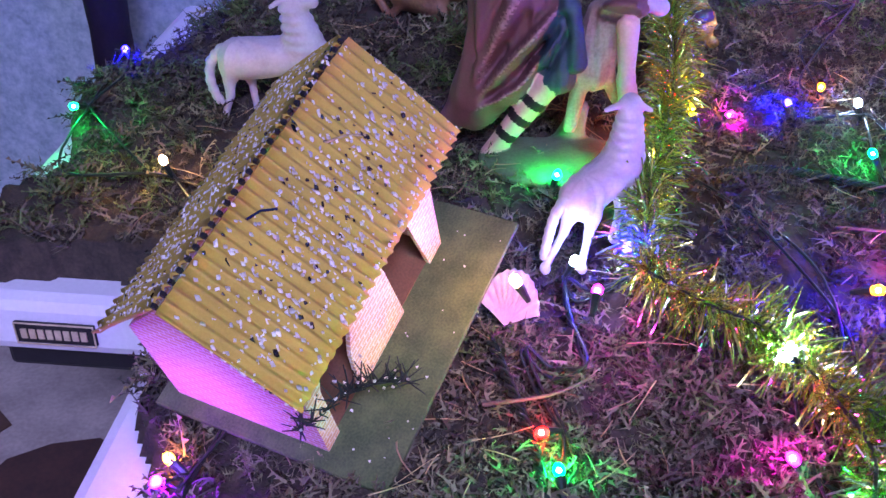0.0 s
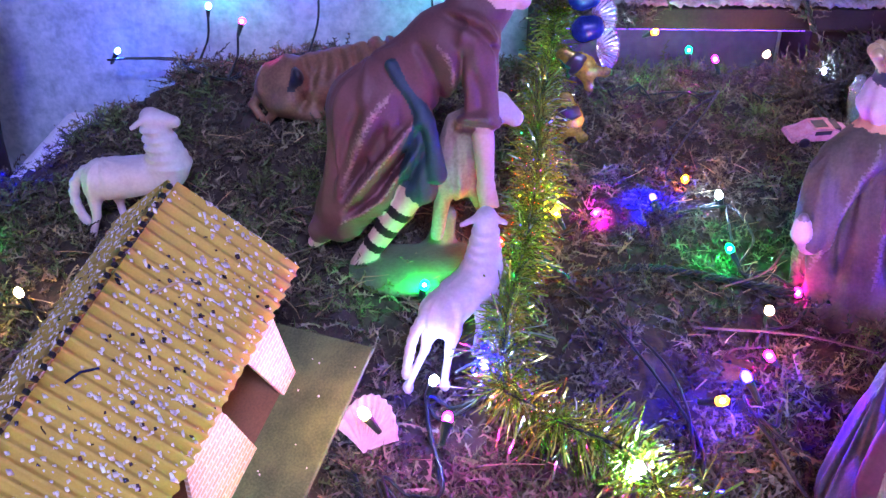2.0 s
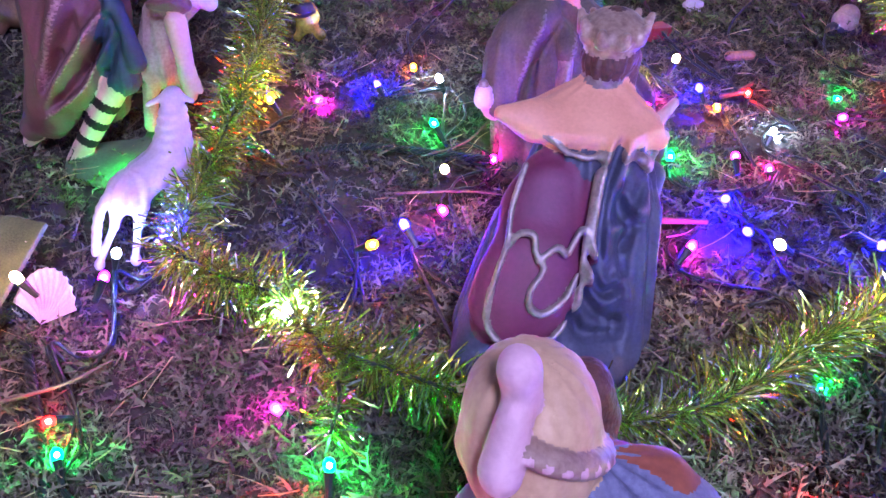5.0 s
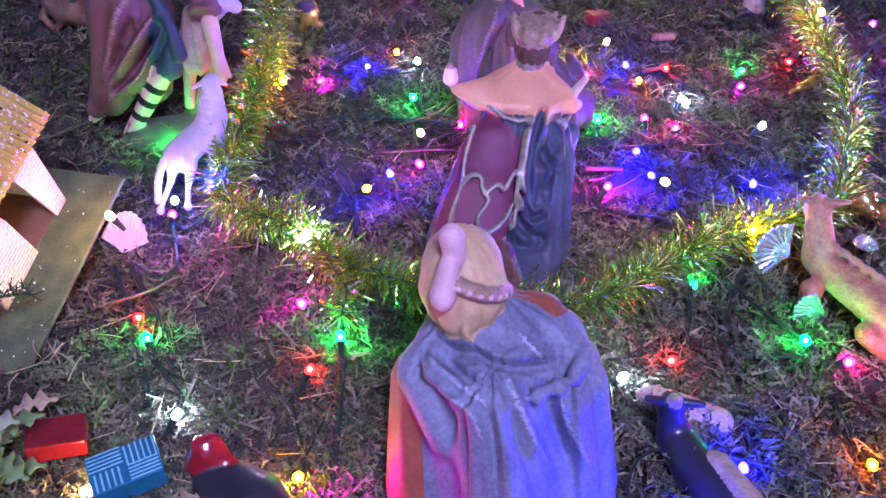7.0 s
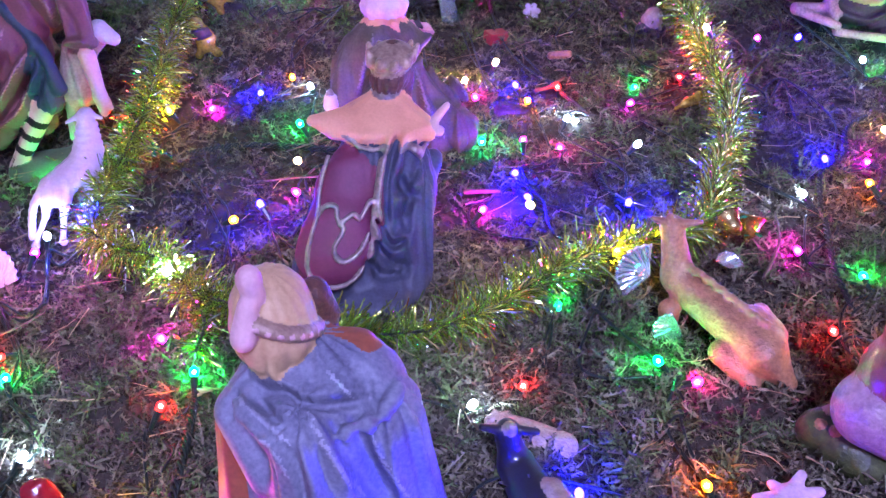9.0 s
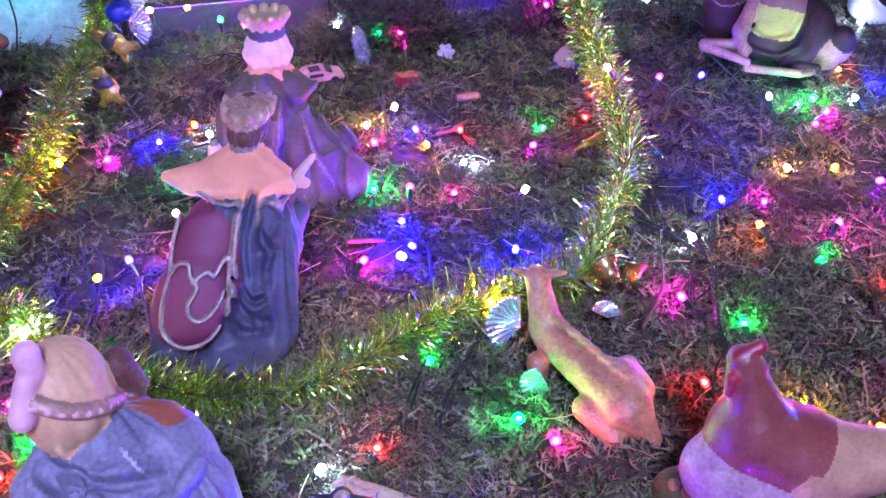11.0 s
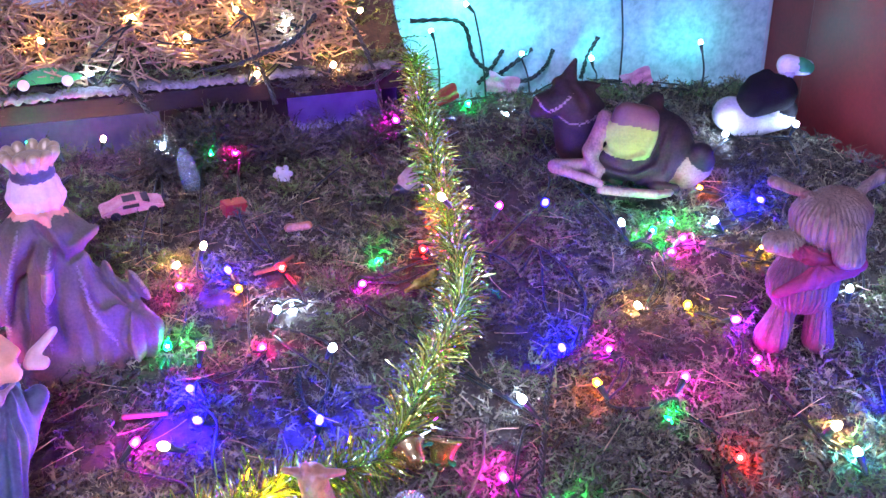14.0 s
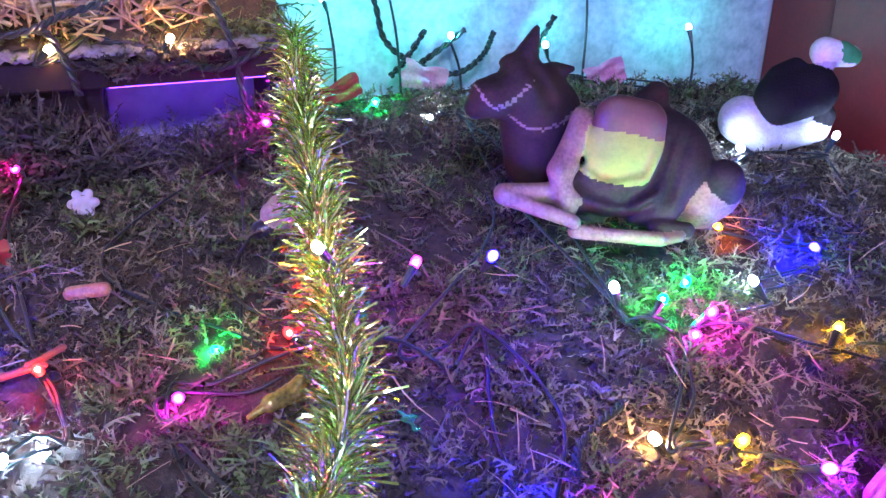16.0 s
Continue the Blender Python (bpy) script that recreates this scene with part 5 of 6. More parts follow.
# tan cow, black bull, horse
cow = [
    (0, (-26, 32, 32), (22, -26, 16), 14, 19, 1, (1, 1, 1), 3, 0.8),
    (0, (26, -32, 10), (40, -46, -4), 18, 7, 8),
    (0, (-28, 36, 40), (-34, 42, 76), 13, 9, 8),
    (0, (-34, 42, 80), (-36, 48, 74), 9.5, 7, 4),
    (0, (-40, 42, 84), (-52, 40, 90), 4, 2, 2),
    (0, (-28, 40, 84), (-14, 36, 88), 4, 2, 2),
    (0, (-38, 40, 86), (-38, 39, 92), 5, 3, 2),
    (0, (-36, 18, 14), (-34, 24, -8), 9, 7, 5),
    (0, (-6, -26, 8), (14, -44, -6), 10, 8, 5),
    (0, (22, -10, 26), (34, -16, 20), 12, 10, 6),
    (0, (30, 0, 26), (40, -14, 14), 7, 8, 5),
]
for i in range(8):
    s = i / 7
    cow.append((0, (-24 + 46 * s, 30 - 54 * s, 51 - 14 * s), (-21 + 46 * s, 26 - 54 * s, 52 - 14 * s), 3.6, 3.0, 2.5))
figure("cow_figurine", cow, [COW_GOLD], at(0.69, 0.295, -0.008, -10), 1.6, "glazed golden tan cow figurine lying on the moss", "cow figurine", "cattle figurines", lean=(0, 0.05, 0.84, 0.92))
bull = [
    (0, (-4, 10, 20), (16, -40, 10), 12, 18, 1),
    (0, (-6, 14, 24), (-10, 16, 42), 9, 8, 6),
    (0, (-10, 16, 46), (-10, 22, 40), 7.5, 6, 3),
    (0, (-14, 14, 48), (-26, 11, 54), 3.4, 2.2, 2),
    (0, (-6, 14, 48), (7, 10, 50), 3.4, 2.2, 2),
    (1, (-9, 12, 51), (-8, 10, 54), 4.5, 3, 1),
    (1, (14, -14, 22), (26, -44, 18), 10, 12, 2),
    (0, (10, 6, 6), (24, 10, -8), 7, 5, 4),
]
figure("bull_figurine", bull, [BULL_BLACK, LAMB], at(0.517, 0.188, -0.026, -9), 1.5, "glazed black bull figurine with a pale back on the moss", "bull figurine", "cattle figurines")
horse = [
    (0, (12, 0, 43), (4, -5, 88), 23, 22, 1),
    (0, (-5, -8, 100), (-20, -18, 93), 20, 14, 8),
    (0, (-28, -20, 94), (-34, -22, 88), 11.7, 8, 6),
    (0, (1, -6, 121), (6, -4, 135), 7.4, 2.5, 5),
    (0, (20, 0, 107), (32, 0, 107), 4.9, 2.5, 4),
    (0, (15, 4, 92), (25, 6, 80), 15.5, 15.5, 8),
    (3, (60, 0, 33), (101, 0, 39), 36.8, 35.6, 10),
    (3, (38, -25, 30), (92, -25, 21), 18.4, 19.6, 8),
    (1, (128, -8, 19), (135, -8, 22), 25.8, 23.3, 3),
    (3, (139, -24, 36), (143, -22, 29), 13.5, 12.3, 3),
    (0, (87, 10, 81), (95, 10, 86), 8, 9.2, 4),
    (0, (95, 8, 66), (108, 4, 54), 14.7, 16, 8),
    (2, (57, -34, 64), (67, -34, 62), 20.9, 20.9, 0.8, (1, 0.45, 1)),
    (5, (57, -34, 84), (75, -34, 80), 15.3, 15.3, 2, (1, 0.55, 1)),
    (1, (37, -24, 80), (21, -40, 50), 7.4, 8.6, 3),
    (1, (21, -40, 50), (27, -44, 26), 8.6, 8, 3),
    (1, (20, -36, 32), (-17, -46, 37), 7.4, 6.7, 4),
    (1, (-17, -48, 35), (28, -60, 22), 5.5, 4.9, 3),
    (1, (30, -56, 13), (86, -56, 6), 4.9, 4.9, 3),
    (0, (88, -46, 10), (110, -44, 7), 6.1, 5.5, 3),
    (5, (89, -52, 4), (103, -50, 5), 4.9, 4.3, 2),
]
HORSE_FOLDS = ((0.18, 0.92, -0.35), [
    (((35, 28), (60, 17), (89, 25)), -4.9, 4, None),
    (((42, 9), (71, 4), (96, 17)), -4.9, 4, None),
    (((102, 61), (91, 29), (70, 10)), -5.6, 4, None),
    (((114, 65), (106, 37), (101, 13)), -4.9, 4, None),
    (((39, 38), (59, 26), (85, 32)), 4.2, 4, None),
    (((43, 17), (71, 10), (94, 23)), 4.2, 4, None),
    (((95, 60), (83, 27), (61, 17)), 4.2, 4, None),
    (((-31, 87), (-17, 72), (-3, 79), (9, 93)), 1.1, 3.2, 4),
    (((-8, 69), (9, 60), (27, 66), (42, 83)), 1.1, 3.2, 4),
    (((2, 102), (14, 88), (21, 74)), -3.5, 5, None),
    (((-19, 101), (-13, 93)), -4.2, 5, None),
])
figure("resting_horse_statue", horse, [HORSE_DARK, HORSE_PALE, SADDLE, material("dark_saddle_rug", (0.034, 0.026, 0.022), 0.85, second=(0.014, 0.011, 0.010), spec=0.12), material("tan_halter", (0.15, 0.11, 0.08), 0.6), material("brown_saddle", (0.085, 0.040, 0.024), 0.55)], at(1.004, 0.788, 0.026, -15), 2.4,
       "dark horse statue lying down with a lime saddle cloth", "horse figurine", "nativity figures", HORSE_FOLDS)


# left part of the pale back board: the recess's shade is put into its colour
SHADED_BOARD = material("shade_darkened_board", (0.13, 0.12, 0.13), 0.9, second=(0.08, 0.075, 0.085), scale=14, fine=120)


# ---- ledge at the back with straw, and the violet-lit recess under it ----
def ledge_z(x, y):
    x, y = np.asarray(x, float), np.asarray(y, float)
    return 0.106 + 0.75 * np.clip(y - 1.0, 0, 0.1) + 0.012 * np.sin(31 * x) * np.sin(40 * y) + 0.006 * np.sin(83 * x + 20 * y)


def build_ledge():
    shelf = tagged(new("raised_shelf"), "dark raised shelf along the wall above the moss", "shelf")
    shelf.location = (0.59, 1.06, -0.06)
    inv = Matrix.Translation(-shelf.location)
    for nm, lo, hi, mat, lab in (("shelf_board", (0.295, 1.0, 0.082), (0.888, 1.118, 0.105), DARK_WOOD, ""), ("side_panel", (0.870, 1.012, -0.06), (0.886, 1.112, 0.081), DARK_WOOD, ""),
                                 ("side_panel", (0.297, 1.012, -0.06), (0.313, 1.112, 0.081), DARK_WOOD, ""), ("back_board", (0.314, 1.104, -0.06), (0.584, 1.114, 0.081), SHADED_BOARD, "pale board at the back of the recess, coloured dark for shade"), ("back_board", (0.736, 1.104, -0.06), (0.869, 1.114, 0.081), ROOM, "pale board at the back of the recess"),
                                 ("divider", (0.585, 1.015, -0.06), (0.735, 1.10, 0.081), DARK_WOOD, "")):
        bm = box(bmesh.new(), lo, hi, 0.002)
        bmesh.ops.transform(bm, matrix=inv, verts=bm.verts)
        part(nm, bm, mat, shelf, lab)
    strip = tagged(new("led_strip"), "violet light strip under the shelf", "light strip")
    strip.location = (0.59, 1.03, 0.080)
    for a, b in ((0.32, 0.58), (0.74, 0.868)):
        bm = box(bmesh.new(), (a, 1.020, 0.0765), (b, 1.030, 0.0815))
        bmesh.ops.transform(bm, matrix=Matrix.Translation(-strip.location), verts=bm.verts)
        part("tape", bm, glow("violet_led", (0.11, 0.02, 1.0), STRIP_GAIN), strip)
    # torn white paper strip along the front edge, its dimness put into a grey colour
    rng = np.random.default_rng(5)
    xs = np.linspace(0.30, 0.885, 160)
    top = 0.110 + 0.004 * rng.random(160)
    v = np.concatenate([np.stack([xs, np.full(160, y) + 0.003 * rng.standard_normal(160), top + dz], -1) for y, dz in ((0.999, -0.005), (0.996, 0.0), (1.004, 0.003), (1.02, 0.002))])
    i = np.arange(159)
    f = np.concatenate([np.stack([k * 160 + i, k * 160 + i + 1, (k + 1) * 160 + i + 1, (k + 1) * 160 + i], -1) for k in range(3)])
    tagged(raw_mesh("paper_strip", v, f, material("dimmed_white_paper", (0.24, 0.23, 0.21), 0.95, second=(0.09, 0.08, 0.07), scale=60, fine=300, bump=1.0), smooth=True), "torn white paper strip along the shelf edge, greyed for shade", "wadding")
    # bed under the straw
    X, Y = np.meshgrid(np.linspace(0.297, 0.886, 90), np.linspace(1.004, 1.117, 22), indexing="ij")
    v = np.stack([X, Y, ledge_z(X, Y) - 0.004], -1).reshape(-1, 3)
    i, j = np.meshgrid(np.arange(89), np.arange(21), indexing="ij")
    f = np.stack([i * 22 + j, (i + 1) * 22 + j, (i + 1) * 22 + j + 1, i * 22 + j + 1], -1).reshape(-1, 4)
    tagged(raw_mesh("shelf_moss_bed", v, f, MOSS_SOIL, smooth=True), "dark moss bed on the shelf", "moss", kind="stuff")
    fronds("shelf_moss", MOSS_GREEN, 1500, rng, (0.30, 0.885, 1.004, 1.10), 0.02, "green moss on the shelf", base=ledge_z)
    fronds("hanging_moss", MOSS_DARK, 1100, rng, (0.30, 0.885, 0.990, 1.006), 0.026, "dark moss hanging over the shelf edge", base=lambda x, y: 0.102 + 0 * x, mask=patchy(19, 3, 0.0))
    straws("straw_bedding", STRAW, 1500, rng, (0.36, 0.82, 1.01, 1.10), 0.018, 0.05, "pale straw and wood shavings on the shelf", base=lambda x, y: ledge_z(x, y) + 0.010, thick=0.0017, steep=0.5)
    fronds("moss_bush", MOSS_DARK, 2600, rng, (0.56, 0.75, 0.955, 1.0), 0.030, "dark moss heaped before the recess", base=lambda x, y: 0.02 + 0.05 * rng.random(np.shape(x)) * np.exp(-((np.asarray(x) - 0.65) / 0.075) ** 2), lift=1.3)
    fronds("moss_bush", MOSS_DARK, 1300, rng, (0.80, 0.885, 0.965, 1.0), 0.026, "dark moss heaped beside the recess", base=lambda x, y: 0.012 + 0.045 * rng.random(np.shape(x)) * np.clip((np.asarray(x) - 0.80) / 0.07, 0, 1), lift=1.3)


build_ledge()
light_string("WCWWWWCWW", [(0.470, 1.040, 0.165), (0.520, 1.000, 0.132), (0.570, 1.050, 0.180), (0.630, 1.020, 0.160), (0.690, 1.05, 0.180), (0.700, 0.988, 0.118), (0.745, 1.03, 0.165), (0.790, 0.990, 0.120), (0.835, 1.04, 0.170)], drape=False, label="string of small lights along the shelf edge")
light_string("TTTTTT", [(0.935, 1.085, 0.125), (0.985, 1.09, 0.155), (1.06, 1.085, 0.085), (1.20, 1.088, 0.165), (1.16, 1.08, 0.07), (1.32, 1.07, 0.08)], drape=False, stalks=True, label="string of pale lights on stiff stalks by the wall")
light_string("DTPDT", [(-0.16, 1.07, 0.03), (-0.055, 1.075, 0.08), (-0.005, 1.0, 0.085), (0.055, 1.06, 0.11), (0.19, 1.07, 0.105)], drape=False, stalks=True, label="string of coloured lights behind the mossy rise")
light_string("BBT", [(1.150, 0.330, 0.020), (1.110, 0.385, 0.004), (1.085, 0.345, 0.004)], label="string of blue lights by the edge of the table")
light_string("GR", [(0.184, 0.636, -0.002), (0.240, 0.655, 0.004)], label="pair of green and red lights tucked behind the sheep")
light_string("MVBV", [(0.34, 0.09, -0.02), (0.55, 0.08, -0.02), (0.47, 0.12, 0.0), (0.72, 0.09, -0.02)], drape=True, label="string of violet lights at the front of the tables")


# ---- ornaments and small things ----
def fan_shell(name, m, r, mats, label, ribs=11, cup=0.28, category="shell"):
    """A ribbed scallop: a fan of ridges with a scalloped rim."""
    nr, na = 10, ribs * 6
    th = np.linspace(-1.25, 1.25, na + 1)
    v = []
    for side in (0, 1):
        for k in range(nr + 1):
            s = k / nr
            for t in th:
                ridge = 0.035 * math.cos(ribs * 2 * math.pi * (t + 1.25) / 2.5)
                rr = r * s * (1 + 0.35 * ridge)
                h = r * (cup * (1 - (s - 0.45) ** 2 * 1.8) * math.cos(t * 0.9) + ridge * s) * min(1, s * 3)
                v.append((rr * math.sin(t), (h if side == 0 else h * 0.82 - 0.0008), rr * math.cos(t)))
    i, j = np.meshgrid(np.arange(nr), np.arange(na), indexing="ij")
    w = na + 1
    f0 = np.stack([i * w + j, i * w + j + 1, (i + 1) * w + j + 1, (i + 1) * w + j], -1).reshape(-1, 4)
    off = (nr + 1) * w
    rim = np.stack([nr * w + np.arange(na), nr * w + np.arange(na) + 1, off + nr * w + np.arange(na) + 1, off + nr * w + np.arange(na)], -1)
    ob = raw_mesh(name, v, np.concatenate([f0, f0[:, ::-1] + off, rim]), mats, smooth=True)
    ob.matrix_world = m
    return tagged(ob, label, category)


SILVER = material("silvery_shell", (0.62, 0.62, 0.64), 0.22, metal=0.75, second=(0.42, 0.44, 0.48), scale=120, bump=0.1)
BLUE_GLOSS = material("blue_gloss", (0.012, 0.03, 0.20), 0.2, second=(0.008, 0.015, 0.10), coat=0.5)
GOLD_FISH = material("gold_fish_gloss", (0.50, 0.40, 0.05), 0.25, metal=0.5, second=(0.10, 0.08, 0.02), scale=90)
fan_shell("scallop_shell", pose(0.150, 0.474, -0.016, -30, 6, -10) @ Matrix.Diagonal((0.58, 1, 1, 1)), 0.034, WHITE_RESIN, "white ribbed scallop shell leaning against the green board")
fan_shell("fan_ornament", pose(0.656, 0.350, 0.014, -20, -70, 10), 0.026, SILVER, "silvery ribbed fan ornament beside the cow", category="ornament")
fan_shell("fan_ornament", pose(0.664, 0.300, -0.006, -35, -100, 10), 0.022, SILVER, "silvery ribbed fan ornament low in the moss", category="ornament")
fan_shell("fan_ornament", pose(0.728, 0.362, 0.002, -40, 20, 0), 0.014, SILVER, "small silvery fan ornament in the moss", category="ornament")


def hanging_fish(m, label):
    f = [(0, (-14, 0, 0), (12, 0, 2), 7, 9, 1, (1, 0.5, 1.1)), (1, (-4, -1, 0), (2, -1, 1), 8.6, 9.2, 0.4, (0.5, 0.55, 1.15)), (0, (16, 0, 4), (26, 0, 12), 3, 6, 3, (1, 0.35, 1)), (0, (14, 0, 0), (24, 0, -9), 3, 5, 3, (1, 0.35, 1)), (0, (0, 0, 9), (8, 0, 14), 4, 2, 3, (1, 0.3, 1))]
    return figure("fish_ornament", f, [GOLD_FISH, BULL_BLACK], m, 1.3, label, "ornament", "hanging ornaments")


hanging_fish(pose(0.322, 0.90, 0.078, 0, 35, -10), "glossy gold and black fish ornament hung by the tinsel")
hanging_fish(pose(0.312, 0.86, 0.045, 0, 80, 0), "small dark gold fish ornament hung by the tinsel")
for x, y, z, ry in ((0.340, 0.93, 0.112, 70), (0.344, 0.92, 0.085, 80)):
    fan_shell("shell_ornament", pose(x, y, z, -15, ry, 0), 0.026, SILVER, "silvery shell ornament with a blue back hung by the tinsel", category="ornament")
    figure("blue_bauble", [(0, (-4, 4, 0), (4, 4, 2), 13, 12, 1)], [BLUE_GLOSS], pose(x - 0.008, y + 0.004, z + 0.018), 1.5, "glossy dark blue bauble hung by the tinsel", "bauble", "hanging ornaments")


def gift(m, size, mat, ribbon, label, stripes):
    root = tagged(new("gift_box"), label, "gift box", "small gift boxes")
    root.matrix_world = m
    sx, sy, sz = size
    part("box", box(bmesh.new(), (-sx / 2, -sy / 2, 0), (sx / 2, sy / 2, sz), 0.0012), mat, root)
    if stripes:
        bm = bmesh.new()
        for i in range(5):
            x = -sx / 2 + 0.003 + i * 0.0035
            box(bm, (x, -sy / 2 + 0.001, sz), (x + 0.0012, 0, sz + 0.0003))
        for i in range(5):
            y = 0.002 + i * 0.0028
            box(bm, (-sx / 2 + 0.001, y, sz), (0.0, y + 0.001, sz + 0.0003))
        for i in range(6):
            x = 0.002 + i * 0.0034
            box(bm, (x, -0.002, sz), (x + 0.0011, sy / 2 - 0.001, sz + 0.0003))
        for i in range(5):
            y = -sy / 2 + 0.0012 + i * 0.0026
            box(bm, (0.002, y, sz), (sx / 2 - 0.001, y + 0.001, sz + 0.0003))
        part("printed_stripes", bm, ribbon, root, "pale stripes printed on the lid")
    return root


gift(pose(0.183, 0.232, -0.022, 8, -6, 17), (0.042, 0.028, 0.016), material("teal_foil_paper", (0.03, 0.22, 0.30), 0.25, metal=0.4, second=(0.02, 0.15, 0.22)), material("pale_teal_print", (0.30, 0.62, 0.60), 0.35, metal=0.3), "teal foil gift box with pale crossing stripes", True)
gift(pose(0.135, 0.268, -0.022, 6, 4, 8), (0.036, 0.024, 0.014), material("red_foil_paper", (0.30, 0.02, 0.025), 0.25, metal=0.4), SILVER, "red foil gift box lying in the moss", False)
gift(pose(0.652, 0.845, 0.012, 4, 6, 20), (0.026, 0.018, 0.014), material("red_card", (0.30, 0.025, 0.03), 0.4), SILVER, "small red box lying in the moss", False)

# hen with a red head, seen from above, and its dark body
figure("hen_figurine", [(0, (2, -4, 16), (22, -22, 14), 17, 20, 1), (0, (20, -24, 16), (44, -34, 18), 14, 6, 8), (1, (-6, 6, 28), (-4, 4, 38), 12, 10, 4), (1, (2, 2, 34), (8, -2, 30), 7, 5, 3), (1, (-8, 2, 44), (0, 4, 46), 4, 3, 3)],
       [BULL_BLACK, material("glossy_red_glaze", (0.30, 0.012, 0.018), 0.2, coat=0.6, scale=90, bump=0.4)], pose(0.238, 0.212, -0.026), 1.4, "glazed black hen figurine with a glossy red head", "hen figurine", "poultry figurines")
# large russet hen
hen = [
    (0, (-26, 0, 66), (0, 0, 50), 25, 30, 1),
    (1, (4, -4, 46), (60, -10, 52), 28, 16, 8),
    (1, (60, -10, 54), (86, -12, 66), 14, 5, 6),
    (0, (-26, 0, 84), (-33, 2, 108), 17, 11, 8),
    (0, (-34, 2, 114), (-36, 2, 118), 10, 9, 4),
    (2, (-40, 0, 122), (-28, 2, 127), 3.5, 4, 2),
    (2, (-44, -6, 112), (-45, -8, 104), 3.5, 3, 2),
    (3, (-40, -4, 42), (-12, -12, 30), 24, 24, 6),
    (4, (-6, -8, 16), (-10, -14, 2), 5, 4, 2),
    (4, (-10, -14, 2), (-32, -22, 0), 3.2, 2, 1),
    (4, (-10, -14, 2), (-28, -28, 0), 3.2, 2, 1),
    (4, (-10, -14, 2), (-32, -12, 0), 3.2, 2, 1),
]
figure("hen_figurine", hen, [HEN_RED, HEN_TAN, material("red_comb", (0.26, 0.02, 0.03), 0.4, bump=0.5), material("mottled_breast", (0.34, 0.22, 0.20), 0.4, second=(0.18, 0.10, 0.11), scale=160, bump=0.8), material("yellow_foot", (0.46, 0.20, 0.035), 0.5)],
       at(0.768, 0.168, -0.014, -10), 1.7, "glazed russet hen figurine with a pale mottled breast", "hen figurine", "poultry figurines")
figure("mossy_rock_ornament", [(0, (-10, 6, 8), (2, -8, 8), 15, 17, 1), (0, (8, -22, 6), (20, -28, 4), 13, 8, 6), (1, (-2, 8, 18), (10, 0, 20), 9, 7, 4), (2, (-14, 0, 20), (-14, -1, 20.5), 3.5, 3.5, 1), (2, (-8, -8, 22), (-8, -9, 22.5), 3.5, 3.5, 1), (3, (14, -12, 10), (16, -14, 8), 8, 7, 2)],
       [material("olive_glaze", (0.075, 0.085, 0.025), 0.4, second=(0.035, 0.04, 0.016), scale=150, bump=0.9), LAMB, COW_GOLD, MAROON], at(0.722, 0.185, -0.016, -10), 1.4, "olive green glazed rock ornament with tan and red patches", "ornament")
# pale coral-like ornament with a magenta ribbon
figure("star_ornament", [(0, (0, 0, 4), (0, 0, 10), 7, 6, 1)] + [(0, (0, 0, 8), (19 * math.cos(a), 13 * math.sin(a) - 2, 10 + 5 * math.sin(2 * a)), 5, 3.2, 3) for a in np.linspace(0, 2 * np.pi, 8)[:-1]] + [(1, (-14, -10, 2), (16, -10, 2), 4, 4, 2)],
       [material("pale_pink_flock", (0.62, 0.40, 0.46), 0.8), material("magenta_net", (0.40, 0.02, 0.12), 0.6)], at(0.662, 0.140, -0.008, 0), 1.4, "pale pink branching ornament with a magenta ribbon", "ornament")
figure("wood_chunk", [(0, (-20, 6, 10), (22, -6, 6), 9.5, 10.5, 1, (1, 1, 0.8), 7, 0.9)], [material("pale_bark", (0.52, 0.38, 0.28), 0.9, second=(0.34, 0.22, 0.15), scale=160, fine=600, bump=1.0)], at(0.531, 0.230, -0.020, -18), 1.4, "pale rough wood chunk lying in the moss", "wood")

# straw doll with a pink scarf
ST, PK, SC = 0, 1, 2
doll = [
    (2, (-8, 0, 62), (2, 0, 100), 31, 24, 1, (1, 0.85, 1), 40, 0.9),
    (2, (-20, -4, 44), (-32, -8, 6), 9, 15, 3, (1, 1, 1), 18, 0.9),
    (2, (8, -4, 40), (12, -6, 2), 9, 14, 3, (1, 1, 1), 18, 0.9),
    (ST, (4, 0, 128), (12, 2, 132), 29, 27, 2, (1.08, 1, 0.92), 38, 0.8),
    (ST, (12, -20, 126), (14, -29, 104), 12, 10, 1.5, (1.3, 1, 1), 26, 0.7),
    (ST, (-28, -4, 106), (-42, -6, 108), 13, 10, 2, (1, 1, 1), 22, 0.7),
    (ST, (-14, 4, 150), (-44, 6, 163), 4, 6, 3, (1, 1, 1), 10, 0.5),
    (ST, (26, 4, 150), (48, 8, 166), 4, 6, 3, (1, 1, 1), 10, 0.5),
    (PK, (-20, -16, 102), (28, -20, 92), 7, 8, 2, (1, 0.8, 1), 6, 1.2),
    (PK, (-8, -27, 84), (-40, -27, 68), 10, 5, 3, (1, 0.45, 1), 5, 1.4),
    (PK, (-8, -27, 84), (20, -26, 90), 9, 7, 3, (1, 0.5, 1), 5, 1.2),
]
STRAW_DOLL = material("bundled_straw", (0.22, 0.14, 0.085), 0.5, second=(0.09, 0.05, 0.032), scale=260, fine=600, bump=1.0, grain=(1, 1, 0.06))
